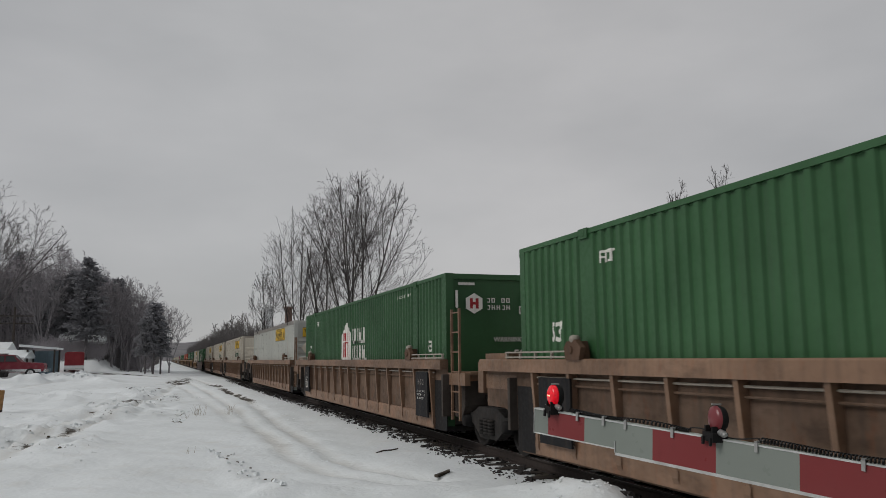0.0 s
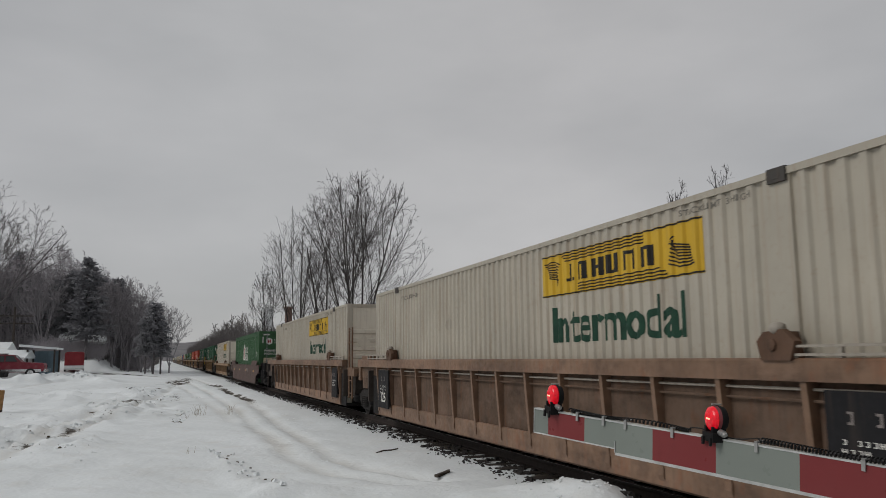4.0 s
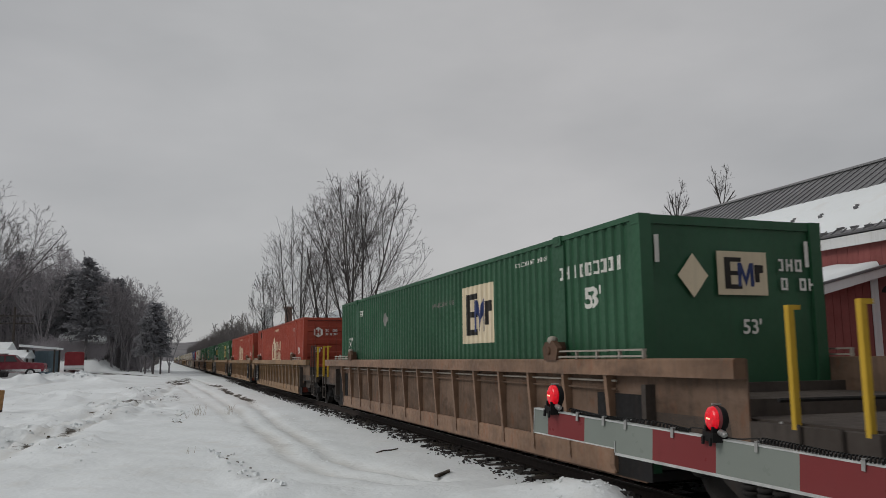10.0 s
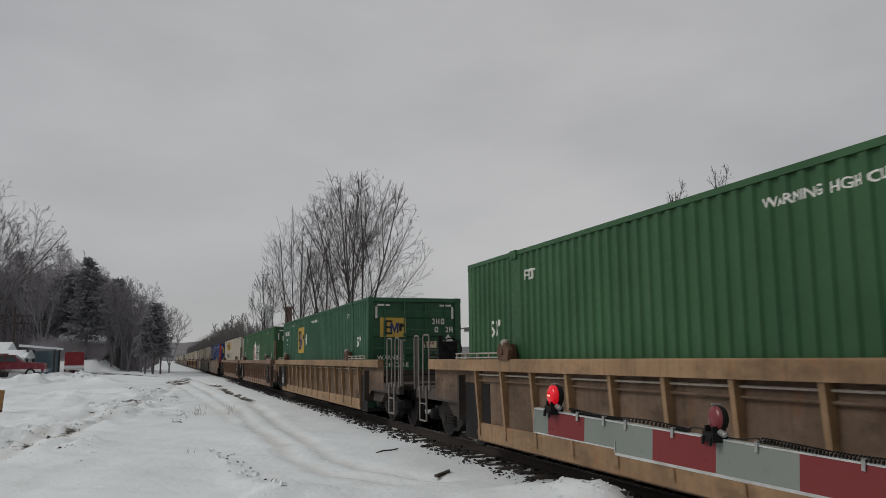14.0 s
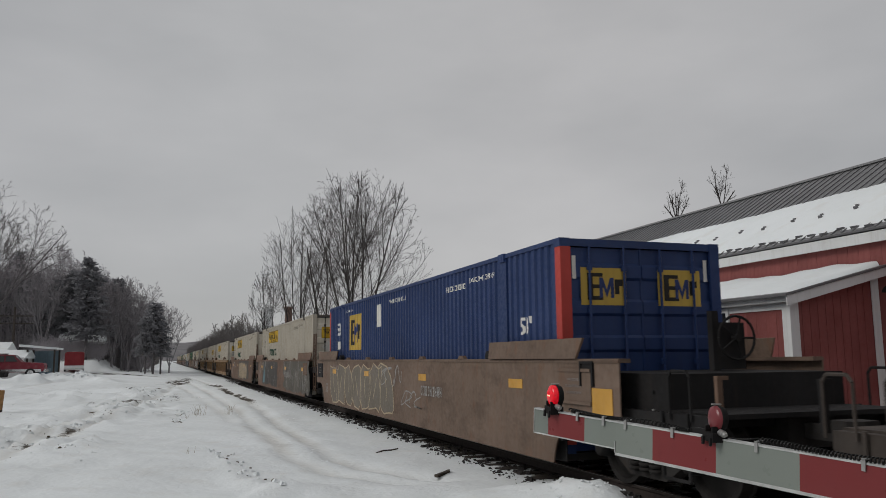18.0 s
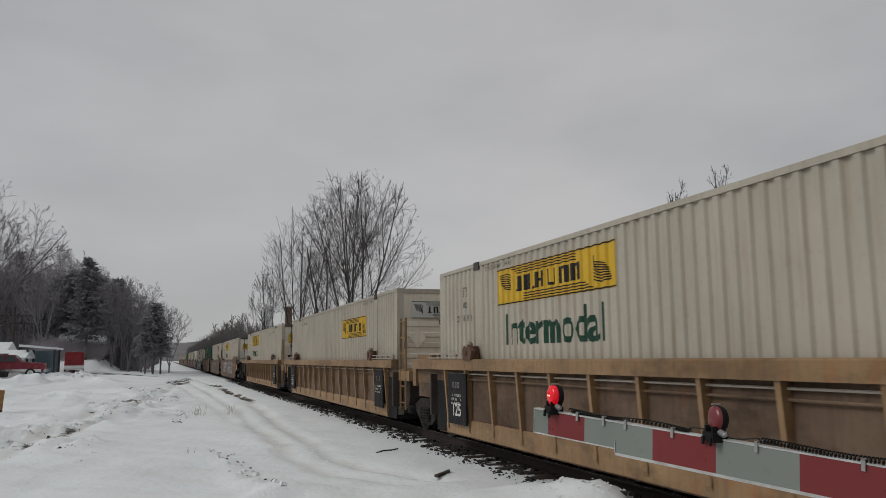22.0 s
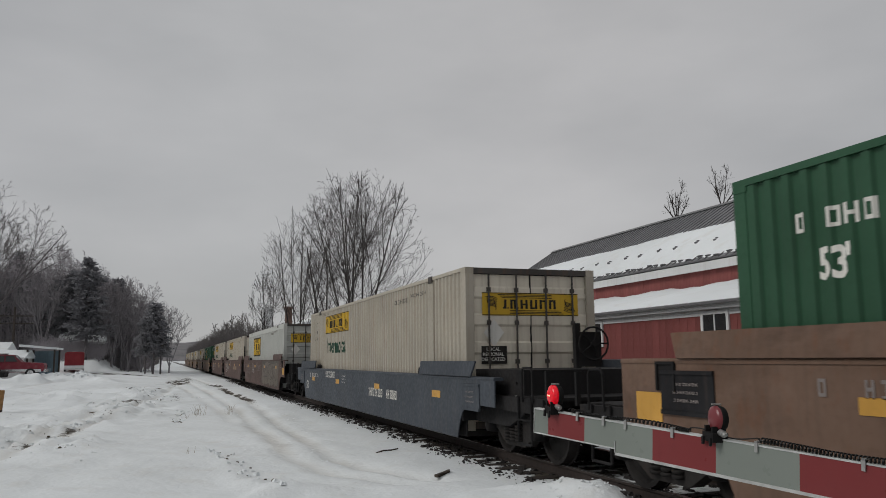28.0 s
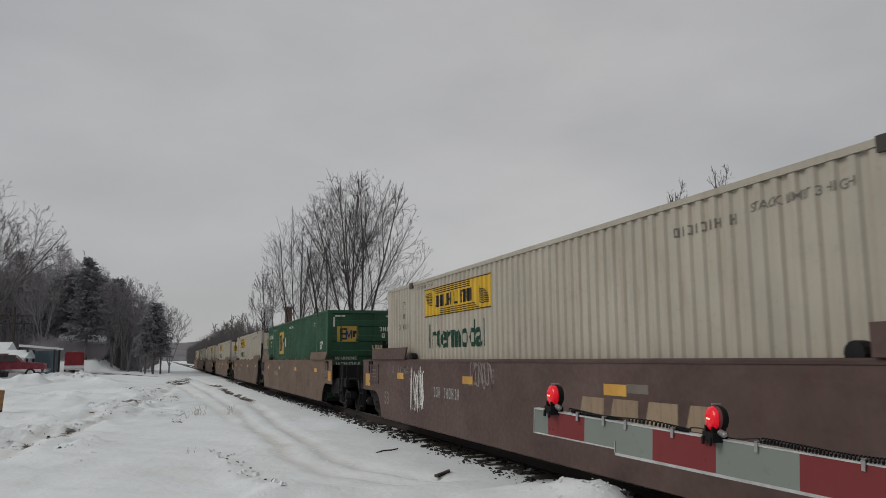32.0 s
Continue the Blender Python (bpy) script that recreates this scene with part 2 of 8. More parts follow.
M = {
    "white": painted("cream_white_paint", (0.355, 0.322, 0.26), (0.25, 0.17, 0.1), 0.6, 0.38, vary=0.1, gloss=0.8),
    # doors are whiter paint; doors and front walls brightened further for light on ends
    "lit_endwhite": painted("lit_white_end_paint", (0.66, 0.61, 0.51), (0.26, 0.2, 0.14), 0.4, 0.5, vary=0.06),
    "panel": painted("white_panel_paint", (0.44, 0.45, 0.42), (0.28, 0.25, 0.22), 0.28, 0.42, vary=0.05),
    "green": painted("green_container_paint", (0.021, 0.08, 0.026), (0.04, 0.055, 0.04), 0.3, 0.42, vary=0.14, gloss=0.36),
    "darkgreen": painted("dark_green_container_paint", (0.0145, 0.074, 0.033), (0.03, 0.045, 0.035), 0.3, 0.42, vary=0.14, gloss=0.36),
    "orange": painted("orange_red_container_paint", (0.265, 0.039, 0.019), (0.14, 0.045, 0.03), 0.35, 0.45, vary=0.1, gloss=0.3),
    "blue": painted("blue_container_paint", (0.012, 0.032, 0.11), (0.03, 0.035, 0.06), 0.3, 0.42, vary=0.14, gloss=0.3),
    "redpost": painted("red_post_paint", (0.4, 0.05, 0.04), GRIME, 0.3, 0.5),
    "car_brown": painted("weathered_brown_car_paint", (0.182, 0.107, 0.066), GRIME, 0.6, 0.5, vary=0.28, gloss=0.36, soot=0.6),
    "car_tan": painted("weathered_tan_car_paint", (0.235, 0.142, 0.071), GRIME, 0.6, 0.5, vary=0.28, gloss=0.36, soot=0.6),
    "car_yellow": painted("weathered_yellow_car_paint", (0.245, 0.148, 0.07), (0.08, 0.06, 0.045), 0.6, 0.48, vary=0.26, gloss=0.36, soot=0.55),
    "car_grey": painted("faded_mauve_car_paint", (0.084, 0.053, 0.046), GRIME, 0.5, 0.65, vary=0.16, soot=0.3),
    "car_rust": painted("rust_brown_car_paint", (0.128, 0.078, 0.054), GRIME, 0.5, 0.65, vary=0.16, soot=0.4),
    "car_dust": painted("dusty_brown_car_paint", (0.13, 0.09, 0.067), GRIME, 0.45, 0.7, vary=0.14, soot=0.4),
    "car_slate": painted("slate_grey_car_paint", (0.042, 0.05, 0.062), (0.1, 0.09, 0.08), 0.35, 0.55, vary=0.16),
    # well sheets: car paint darkened for the shade between the ribs, with soot
    "sheet_brown": painted("shaded_sooty_brown_sheet", (0.11, 0.07, 0.048), (0.04, 0.034, 0.03), 0.6, 0.8, vary=0.3, soot=0.6),
    "sheet_tan": painted("shaded_sooty_tan_sheet", (0.13, 0.086, 0.058), (0.06, 0.045, 0.036), 0.65, 0.8, vary=0.3, soot=0.6),
    "sheet_yellow": painted("shaded_sooty_yellow_sheet", (0.125, 0.082, 0.054), (0.05, 0.04, 0.034), 0.6, 0.8, vary=0.3, soot=0.6),
    "black": painted("grimy_black_steel", (0.013, 0.0125, 0.013), (0.035, 0.028, 0.024), 0.5, 0.7, vary=0.2, gloss=0.1),
    "rustblock": painted("dark_rusty_guide_steel", (0.1, 0.056, 0.035), (0.03, 0.024, 0.02), 0.7, 0.7, vary=0.3, soot=0.5),
    "pipegrey": painted("dusty_grey_pipe", (0.3, 0.27, 0.23), GRIME, 0.6, 0.6),
    "endsteel": painted("grimy_brown_end_steel", (0.05, 0.04, 0.034), (0.02, 0.018, 0.016), 0.6, 0.7, vary=0.3),
    "rodsteel": painted("grimy_galvanised_rod", (0.2, 0.215, 0.205), (0.06, 0.07, 0.06), 0.6, 0.5),
    "truck": painted("rusty_truck_steel", (0.018, 0.016, 0.015), (0.045, 0.034, 0.027), 0.5, 0.75, vary=0.25, streak=False),
    "wheel": plain("worn_wheel_steel", (0.02, 0.018, 0.017), 0.7, 0.0),
    "stencil": painted("black_stencil_panel", (0.016, 0.016, 0.018), (0.08, 0.062, 0.05), 0.45, 0.7, gloss=0.1),
    "yellowpaint": painted("safety_yellow_paint", (0.52, 0.33, 0.03), GRIME, 0.45, 0.55),
    "sign": painted("yellow_sign_film", (0.54, 0.34, 0.026), (0.25, 0.16, 0.05), 0.3, 0.4, vary=0.06),
    "emblem": painted("ochre_emblem_film", (0.46, 0.31, 0.06), (0.2, 0.13, 0.05), 0.4, 0.45, vary=0.08),
    "reflector": painted("amber_reflector", (0.5, 0.27, 0.05), GRIME, 0.3, 0.4),
    "ink": plain("dark_ink", (0.022, 0.02, 0.018), 0.5),
    "railgrey": painted("grimy_aluminium_rail", (0.17, 0.155, 0.14), (0.08, 0.07, 0.06), 0.6, 0.5),
    "seamgrey": painted("grey_riveted_seam", (0.24, 0.235, 0.22), (0.18, 0.16, 0.14), 0.6, 0.5),
    "stainpost": painted("rust_stained_white_post", (0.4, 0.38, 0.34), (0.05, 0.03, 0.022), 1.0, 0.6, vary=0.2),
    "rivet": painted("dirty_rivet_heads", (0.13, 0.125, 0.115), (0.05, 0.045, 0.04), 0.7, 0.6, vary=0.3),
    "smoothpanel": painted("dull_white_sheet_panel", (0.305, 0.312, 0.285), (0.24, 0.22, 0.19), 0.35, 0.45, vary=0.07),
    "fadedink": plain("faded_grey_ink", (0.16, 0.15, 0.13), 0.6),
    "navy": plain("navy_ink", (0.03, 0.045, 0.13), 0.5),
    "textgreen": plain("dark_green_lettering", (0.012, 0.046, 0.028), 0.5),
    "decal": painted("worn_white_decal", (0.62, 0.61, 0.57), (0.3, 0.28, 0.25), 0.4, 0.55, vary=0.05),
    "creamdecal": painted("cream_decal", (0.62, 0.53, 0.38), (0.3, 0.25, 0.18), 0.35, 0.55, vary=0.05),
    "reddecal": plain("red_decal", (0.3, 0.03, 0.035), 0.5),
    "grafgrey": painted("graffiti_silver", (0.27, 0.265, 0.255), (0.15, 0.115, 0.095), 0.9, 0.6),
    "grafcream": painted("graffiti_cream", (0.36, 0.29, 0.195), (0.2, 0.15, 0.1), 0.5, 0.6),
    "grafblack": painted("graffiti_black", (0.06, 0.05, 0.044), (0.12, 0.09, 0.07), 0.5, 0.6),
    "graffaint": painted("graffiti_rubbed_grey", (0.21, 0.185, 0.175), (0.12, 0.09, 0.08), 0.6, 0.7),
    "grafghost": painted("graffiti_faded_olive", (0.135, 0.118, 0.096), (0.2, 0.16, 0.12), 0.5, 0.6),
    "grafolive": painted("graffiti_smoky_olive", (0.066, 0.06, 0.05), (0.13, 0.11, 0.09), 0.6, 0.6, vary=0.25),
    "grafslate": painted("graffiti_slate_wash", (0.05, 0.045, 0.042), (0.12, 0.09, 0.07), 0.6, 0.6, vary=0.25),
    "grafsand": painted("faded_sand_lettering", (0.24, 0.175, 0.115), (0.1, 0.065, 0.055), 0.8, 0.6),
    "grafteal": painted("graffiti_teal", (0.1, 0.19, 0.22), (0.15, 0.12, 0.1), 0.5, 0.6),
    "casting": painted("corner_casting_steel", (0.06, 0.055, 0.05), (0.14, 0.08, 0.05), 0.6, 0.65),
    "galv": plain("galvanised_steel", (0.4, 0.4, 0.39), 0.4, 0.7),
    "arm_white": painted("white_reflective_sheeting", (0.208, 0.233, 0.211), (0.22, 0.27, 0.25), 0.25, 0.35, vary=0.04, streak=False),
    "arm_red": painted("red_reflective_sheeting", (0.2, 0.033, 0.035), (0.14, 0.035, 0.035), 0.25, 0.35, vary=0.06, streak=False),
    "alu": plain("aluminium_edge", (0.6, 0.61, 0.6), 0.35, 0.6),
    "rubber": plain("black_cable_rubber", (0.015, 0.015, 0.015), 0.45, 0, 40),
    "lamp_on": plain("lit_red_lens", (0.6, 0.004, 0.014), 0.25, glow=0.4, vary=0.3, grain=60),
    "lamp_core": plain("lit_red_core", (1.0, 0.3, 0.2), 0.3, glow=1.7, vary=0.1),
    "lamp_off": plain("unlit_red_lens", (0.17, 0.026, 0.032), 0.3),
    "railside": plain("rusty_rail_side", (0.038, 0.03, 0.027), 0.8, 0.0, 20),
    "railtop": plain("polished_rail_head", (0.32, 0.31, 0.3), 0.3, 0.9, 20),
    "tie": plain("weathered_oak_tie", (0.04, 0.033, 0.028), 0.9, 0, 12, 0.4),
    "stone": plain("dark_ballast_stone", (0.034, 0.031, 0.03), 0.9, 0, 6, 0.5),
    "barnred": painted("faded_barn_red_siding", (0.205, 0.063, 0.058), (0.15, 0.04, 0.037), 0.4, 0.75, vary=0.12),
    "trim": painted("white_trim_paint", (0.62, 0.63, 0.63), (0.35, 0.33, 0.3), 0.3, 0.6, vary=0.05),
    "roofmetal": painted("grey_standing_seam_roof", (0.15, 0.15, 0.155), (0.09, 0.085, 0.08), 0.4, 0.5, 0.2, vary=0.12),
    "bark": plain("grey_brown_bark", (0.045, 0.04, 0.038), 0.95, 0, 5, 0.4),
    "twig": plain("bare_twigs", (0.055, 0.049, 0.048), 0.95, 0, 5, 0.35),
    # midtwig to needle: colours paled and greyed to stand in for haze
    "midtwig": plain("hazed_grey_twigs", (0.1, 0.092, 0.094), 0.95, 0, 4, 0.3),
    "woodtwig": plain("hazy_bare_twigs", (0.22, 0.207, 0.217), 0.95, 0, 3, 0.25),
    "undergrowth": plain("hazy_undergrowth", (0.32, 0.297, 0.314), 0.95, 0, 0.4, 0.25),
    "fartwig": plain("hazed_far_twigs", (0.15, 0.138, 0.135), 0.95, 0, 3, 0.3),
    "needle": plain("hazed_pine_needles", (0.18, 0.181, 0.192), 0.9, 0, 2.0, 0.15),
    "post": plain("weathered_wood_post", (0.25, 0.14, 0.06), 0.85, 0, 9, 0.35),
    "pole": plain("creosoted_pole", (0.06, 0.05, 0.045), 0.9, 0, 7, 0.35),
    "pickup": painted("dull_red_car_paint", (0.17, 0.022, 0.034), (0.2, 0.17, 0.15), 0.3, 0.35, vary=0.1, streak=False),
    "trailer": painted("red_trailer_paint", (0.2, 0.016, 0.022), (0.15, 0.08, 0.07), 0.3, 0.4),
    "bluetarp": painted("blue_grey_sheeting", (0.15, 0.21, 0.25), (0.08, 0.1, 0.12), 0.4, 0.6),
    "tyre": plain("tyre_rubber", (0.02, 0.02, 0.02), 0.85, 0, 30),
    "chrome": plain("chrome_trim", (0.5, 0.5, 0.5), 0.25, 0.9),
    "siding": painted("grey_house_siding", (0.3, 0.31, 0.32), (0.15, 0.14, 0.13), 0.3, 0.7, vary=0.08),
    "chimneybrick": painted("sooty_brown_chimney", (0.12, 0.075, 0.06), (0.06, 0.05, 0.045), 0.4, 0.85, vary=0.15),
    "concrete": painted("grey_concrete", (0.22, 0.22, 0.215), (0.1, 0.09, 0.08), 0.4, 0.85, vary=0.12),
    "dirt": plain("bare_brown_earth", (0.085, 0.068, 0.05), 0.95, 0, 3, 0.4),
    "grassblade": plain("dead_weed_stalks", (0.24, 0.2, 0.15), 0.9, 0, 4, 0.3),
    "woodscrap": plain("dark_wet_wood", (0.05, 0.04, 0.032), 0.85, 0, 9, 0.4),
    # the haze over the far hill is in this pale grey
    "hill": plain("far_wooded_hill", (0.17, 0.165, 0.17), 1.0, 0, 0.05, 0.2),
}


def snow_material(name, dirty=False):
    m, nt, p = nodes_of(name)
    big = tex(nt, "ShaderNodeTexNoise", 0.16, 5)
    mid = tex(nt, "ShaderNodeTexNoise", 1.6, 6)
    fine = tex(nt, "ShaderNodeTexNoise", 9, 6)
    base = ramp(nt, big.outputs["Fac"], 0.3, 0.7, (0.632, 0.66, 0.666, 1), (0.752, 0.785, 0.8, 1))
    soil = ramp(nt, mid.outputs["Fac"], 0.55, 0.8, (0, 0, 0, 1), (0.35, 0.35, 0.35, 1))
    c = mix(nt, soil, base, (0.55, 0.52, 0.46))
    if dirty:
        # a painted mask stored on the sheet: dirt worn by wheels, and the darkened road
        at = nt.nodes.new("ShaderNodeAttribute")
        at.attribute_name = "worn"
        mul = nt.nodes.new("ShaderNodeMath")
        mul.operation = "MULTIPLY_ADD"
        mul.inputs[1].default_value = 1.1
        patch = tex(nt, "ShaderNodeTexNoise", 8.0, 8, (0.6, 1.3, 1), rough=0.75)
        nt.links.new(patch.outputs["Fac"], mul.inputs[0])
        nt.links.new(at.outputs["Fac"], mul.inputs[2])
        rut = nt.nodes.new("ShaderNodeAttribute")
        rut.attribute_name = "rutted"
        c = mix(nt, rut.outputs["Fac"], c, (0.5, 0.48, 0.44))
        c = mix(nt, ramp(nt, mul.outputs["Value"], 0.86, 1.02), c, (0.062, 0.053, 0.042))
    nt.links.new(c, p.inputs["Base Color"])
    p.inputs["Roughness"].default_value = 0.75
    p.inputs["Specular IOR Level"].default_value = 0.2
    add = nt.nodes.new("ShaderNodeMath")
    add.operation = "ADD"
    soft = nt.nodes.new("ShaderNodeMath")
    soft.operation = "MULTIPLY"
    soft.inputs[1].default_value = 0.45
    nt.links.new(fine.outputs["Fac"], soft.inputs[0])
    nt.links.new(mid.outputs["Fac"], add.inputs[0])
    nt.links.new(soft.outputs["Value"], add.inputs[1])
    bump(nt, p, add.outputs["Value"], 0.5, 0.08)
    return m


M["ground"] = snow_material("trodden_snow", True)
M["snow"] = snow_material("clean_snow")


def glass_material():
    m, nt, p = nodes_of("dark_window_glass")
    p.inputs["Base Color"].default_value = (0.02, 0.022, 0.025, 1)
    p.inputs["Roughness"].default_value = 0.06
    p.inputs["Specular IOR Level"].default_value = 0.6
    return m


M["glass"] = glass_material()


# ---------- mesh helpers ----------
def box(bm, x0, x1, y0, y1, z0, z1):
    v = [bm.verts.new(c) for c in ((x0, y0, z0), (x1, y0, z0), (x1, y1, z0), (x0, y1, z0), (x0, y0, z1), (x1, y0, z1), (x1, y1, z1), (x0, y1, z1))]
    for f in ((3, 2, 1, 0), (4, 5, 6, 7), (0, 1, 5, 4), (1, 2, 6, 5), (2, 3, 7, 6), (3, 0, 4, 7)):
        bm.faces.new([v[i] for i in f])


def slab(bm, pts, axis, a, b):
    """A polygon pulled along an axis. pts are in the other two axes, in the order x, y, z."""
    def at(p, q):
        return {"x": (q, p[0], p[1]), "y": (p[0], q, p[1]), "z": (p[0], p[1], q)}[axis]
    lo, hi = [bm.verts.new(at(p, a)) for p in pts], [bm.verts.new(at(p, b)) for p in pts]
    bm.faces.new(lo)
    bm.faces.new(hi[::-1])
    n = len(pts)
    for i in range(n):
        bm.faces.new((lo[(i + 1) % n], lo[i], hi[i], hi[(i + 1) % n]))


def tube(bm, p0, p1, r0, r1=None, n=8, caps=True):
    p0, p1 = Vector(p0), Vector(p1)
    r1 = r0 if r1 is None else r1
    d = (p1 - p0).normalized()
    u = d.orthogonal().normalized()
    w = d.cross(u)
    ring = [[bm.verts.new(p + (u * math.cos(t) + w * math.sin(t)) * r) for t in (i * math.tau / n for i in range(n))] for p, r in ((p0, r0), (p1, r1))]
    for i in range(n):
        bm.faces.new((ring[0][i], ring[0][(i + 1) % n], ring[1][(i + 1) % n], ring[1][i]))
    if caps:
        bm.faces.new(ring[0][::-1])
        bm.faces.new(ring[1])


def path_tube(bm, pts, r, n=6):
    for a, b in zip(pts, pts[1:]):
        tube(bm, a, b, r, r, n)


def lathe(bm, prof, axis, centre=(0, 0, 0), n=20):
    """A profile of (along, radius) turned about an axis."""
    rings = []
    for a, r in prof:
        ring = []
        for i in range(n):
            c, s = math.cos(i * math.tau / n) * r, math.sin(i * math.tau / n) * r
            p = {"x": (a, c, s), "y": (c, a, s), "z": (c, s, a)}[axis]
            ring.append(bm.verts.new([p[k] + centre[k] for k in range(3)]))
        rings.append(ring)
    for p, q in zip(rings, rings[1:]):
        for i in range(n):
            bm.faces.new((p[i], p[(i + 1) % n], q[(i + 1) % n], q[i]))
    bm.faces.new(rings[0][::-1])
    bm.faces.new(rings[-1])


def mesh(name, build, mat, smooth=False, bevel=0.0):
    bm = bmesh.new()
    build(bm)
    if bevel:
        bmesh.ops.bevel(bm, geom=[e for e in bm.edges], offset=bevel, segments=1, affect="EDGES", profile=0.6)
    bmesh.ops.recalc_face_normals(bm, faces=bm.faces)
    me = bpy.data.meshes.new(name)
    bm.to_mesh(me)
    bm.free()
    me.materials.append(M[mat])
    if smooth:
        me.polygons.foreach_set("use_smooth", [True] * len(me.polygons))
    return me


KEPT = {}


def shape(key, build, mat, smooth=False, bevel=0.0):
    """One mesh for all alike pieces."""
    k = (key, mat)
    if k not in KEPT:
        KEPT[k] = mesh(key, build, mat, smooth, bevel)
    return KEPT[k]


def part(name, me, parent, at=(0, 0, 0), turn=(0, 0, 0), label=""):
    ob = new(name, me)
    ob.parent = parent
    ob.matrix_basis = pose(*at, *turn)
    if label:
        ob["label"] = label
    return ob


def thing(name, label, category, group="", at=(0, 0, 0), turn=(0, 0, 0), kind=""):
    ob = new(name)
    ob.empty_display_size = 0.3
    ob.matrix_basis = pose(*at, *turn)
    return tagged(ob, label, category, group, kind)


def text_verts(body, size, bold=0.018):
    cu = bpy.data.curves.new("lettering", "FONT")
    cu.body, cu.size, cu.align_x, cu.align_y = body, size, "CENTER", "CENTER"
    cu.resolution_u = 3
    cu.offset = bold * size
    ob = new("lettering", cu)
    me = bpy.data.meshes.new_from_object(ob.evaluated_get(bpy.context.evaluated_depsgraph_get()))
    bpy.data.objects.remove(ob)
    bpy.data.curves.remove(cu)
    return me


def text_mesh(body, size, mat, wide=1.0, wrap=None, off=0.0, bold=0.018, lift=0.004):
    """Lettering in the plane y (leftwards) and z, facing -x. wrap follows a corrugated side whose middle is shifted by off."""
    k = ("text", body, size, mat, wide, bool(wrap), round(off, 3), bold, lift)
    if k in KEPT:
        return KEPT[k]
    me = text_verts(body, size, bold)
    bm = bmesh.new()
    bm.from_mesh(me)
    bpy.data.meshes.remove(me)
    for v in bm.verts:
        x, y = v.co.x * wide, v.co.y
        v.co = (-lift, -x, y)
    if wrap:
        conform(bm, off)
    me = bpy.data.meshes.new("lettering")
    bm.to_mesh(me)
    bm.free()
    me.materials.append(M[mat])
    KEPT[k] = me
    return me


# ---------- freight containers, 16.15 m long ----------
HALF, WIDE, TALL = 8.075, 1.3, 2.9
CORR = 0.212
CORR_AT = (-0.038, 0.038, 0.063, 0.149)


def depth(y):
    """How far the corrugated side lies behind its outer plane."""
    if abs(abs(y) - 6.1) < 0.13 or abs(y) > 7.86:
        return 0.0
    p = (y + 0.038) % CORR
    return 0.0 if p <= 0.076 else (p - 0.076) * 1.24 if p < 0.101 else 0.031 if p <= 0.187 else (CORR - p) * 1.24


def breaks(a, b):
    out = {a, b}
    for k in range(int(a / CORR) - 2, int(b / CORR) + 3):
        out |= {round(k * CORR + c, 4) for c in CORR_AT if a < k * CORR + c < b}
    for s in (-6.23, -5.97, 5.97, 6.23):
        out |= {q for q in (s - 0.004, s + 0.004) if a < q < b}
    return sorted(out)


def conform(bm, off):
    bmesh.ops.triangulate(bm, faces=bm.faces[:])
    ys = [v.co.y for v in bm.verts]
    for q in breaks(min(ys) + off + 0.001, max(ys) + off - 0.001):
        bmesh.ops.bisect_plane(bm, geom=bm.verts[:] + bm.edges[:] + bm.faces[:], plane_co=(0, q - off, 0), plane_no=(0, 1, 0), dist=0.0002)
    for v in bm.verts:
        v.co.x += depth(v.co.y + off)


def corrugated_side(bm):
    ys = breaks(-7.95, 7.95)
    cols = [(bm.verts.new((depth(y), y, 0.15)), bm.verts.new((depth(y), y, 2.84))) for y in ys]
    back = [(bm.verts.new((0.07, y, 0.15)), bm.verts.new((0.07, y, 2.84))) for y in (ys[0], ys[-1])]
    for (a, b), (c, d) in zip(cols, cols[1:]):
        bm.faces.new((a, b, d, c))
    bm.faces.new((back[0][0], back[0][1], back[1][1], back[1][0]))
    for c, d in ((cols[0], back[0]), (cols[-1], back[1])):
        bm.faces.new((c[0], c[1], d[1], d[0]))


def smooth_side(bm):
    box(bm, 0.012, 0.07, -7.95, 7.95, 0.15, 2.84)


def rivet_seam(bm):
    for i in range(43):
        lathe(bm, ((-0.007, 0.006), (-0.004, 0.011), (0.004, 0.013)), "x", (0, 0.0, 0.2 + i * 0.06), 6)


def beam(h):
    return lambda bm: box(bm, 0, 0.09, -7.9, 7.9, 0, h)


def corner_post(bm):
    slab(bm, [(0, 0), (0.16, 0), (0.16, 0.05), (0.05, 0.05), (0.05, 0.16), (0, 0.16)], "z", 0.12, 2.78)


def casting(bm):
    box(bm, -0.012, 0.15, -0.09, 0.09, 0, 0.12)


def stack_casting(bm):
    box(bm, -0.02, 0.16, -0.11, 0.11, 0, 0.13)
    box(bm, -0.024, -0.018, -0.05, 0.05, 0.03, 0.1)


def roof_sheet(bm):
    n = 29
    ys = [-7.95 + i * 15.9 / n for i in range(n + 1)]
    for a, b in zip(ys, ys[1:]):
        box(bm, -1.24, 1.24, a + 0.03, b - 0.03, 2.85, 2.885)
    box(bm, -1.26, 1.26, -7.95, 7.95, 2.82, 2.852)


def front_wall(bm):
    box(bm, -1.2, 1.2, 7.98, 8.02, 0.15, 2.8)


def front_rib(bm):
    slab(bm, [(0, -0.07), (0.03, -0.045), (0.03, 0.045), (0, 0.07)], "x", -1.12, 1.12)


def door_leaf(bm):
    front = [(-8.0, 0.15)]
    for z in (0.45, 0.95, 1.45, 1.95, 2.45):
        front += [(-8.0, z - 0.12), (-8.03, z - 0.08), (-8.03, z + 0.08), (-8.0, z + 0.12)]
    slab(bm, front + [(-8.0, 2.78), (-7.95, 2.78), (-7.95, 0.15)], "x", 0.015, 1.19)


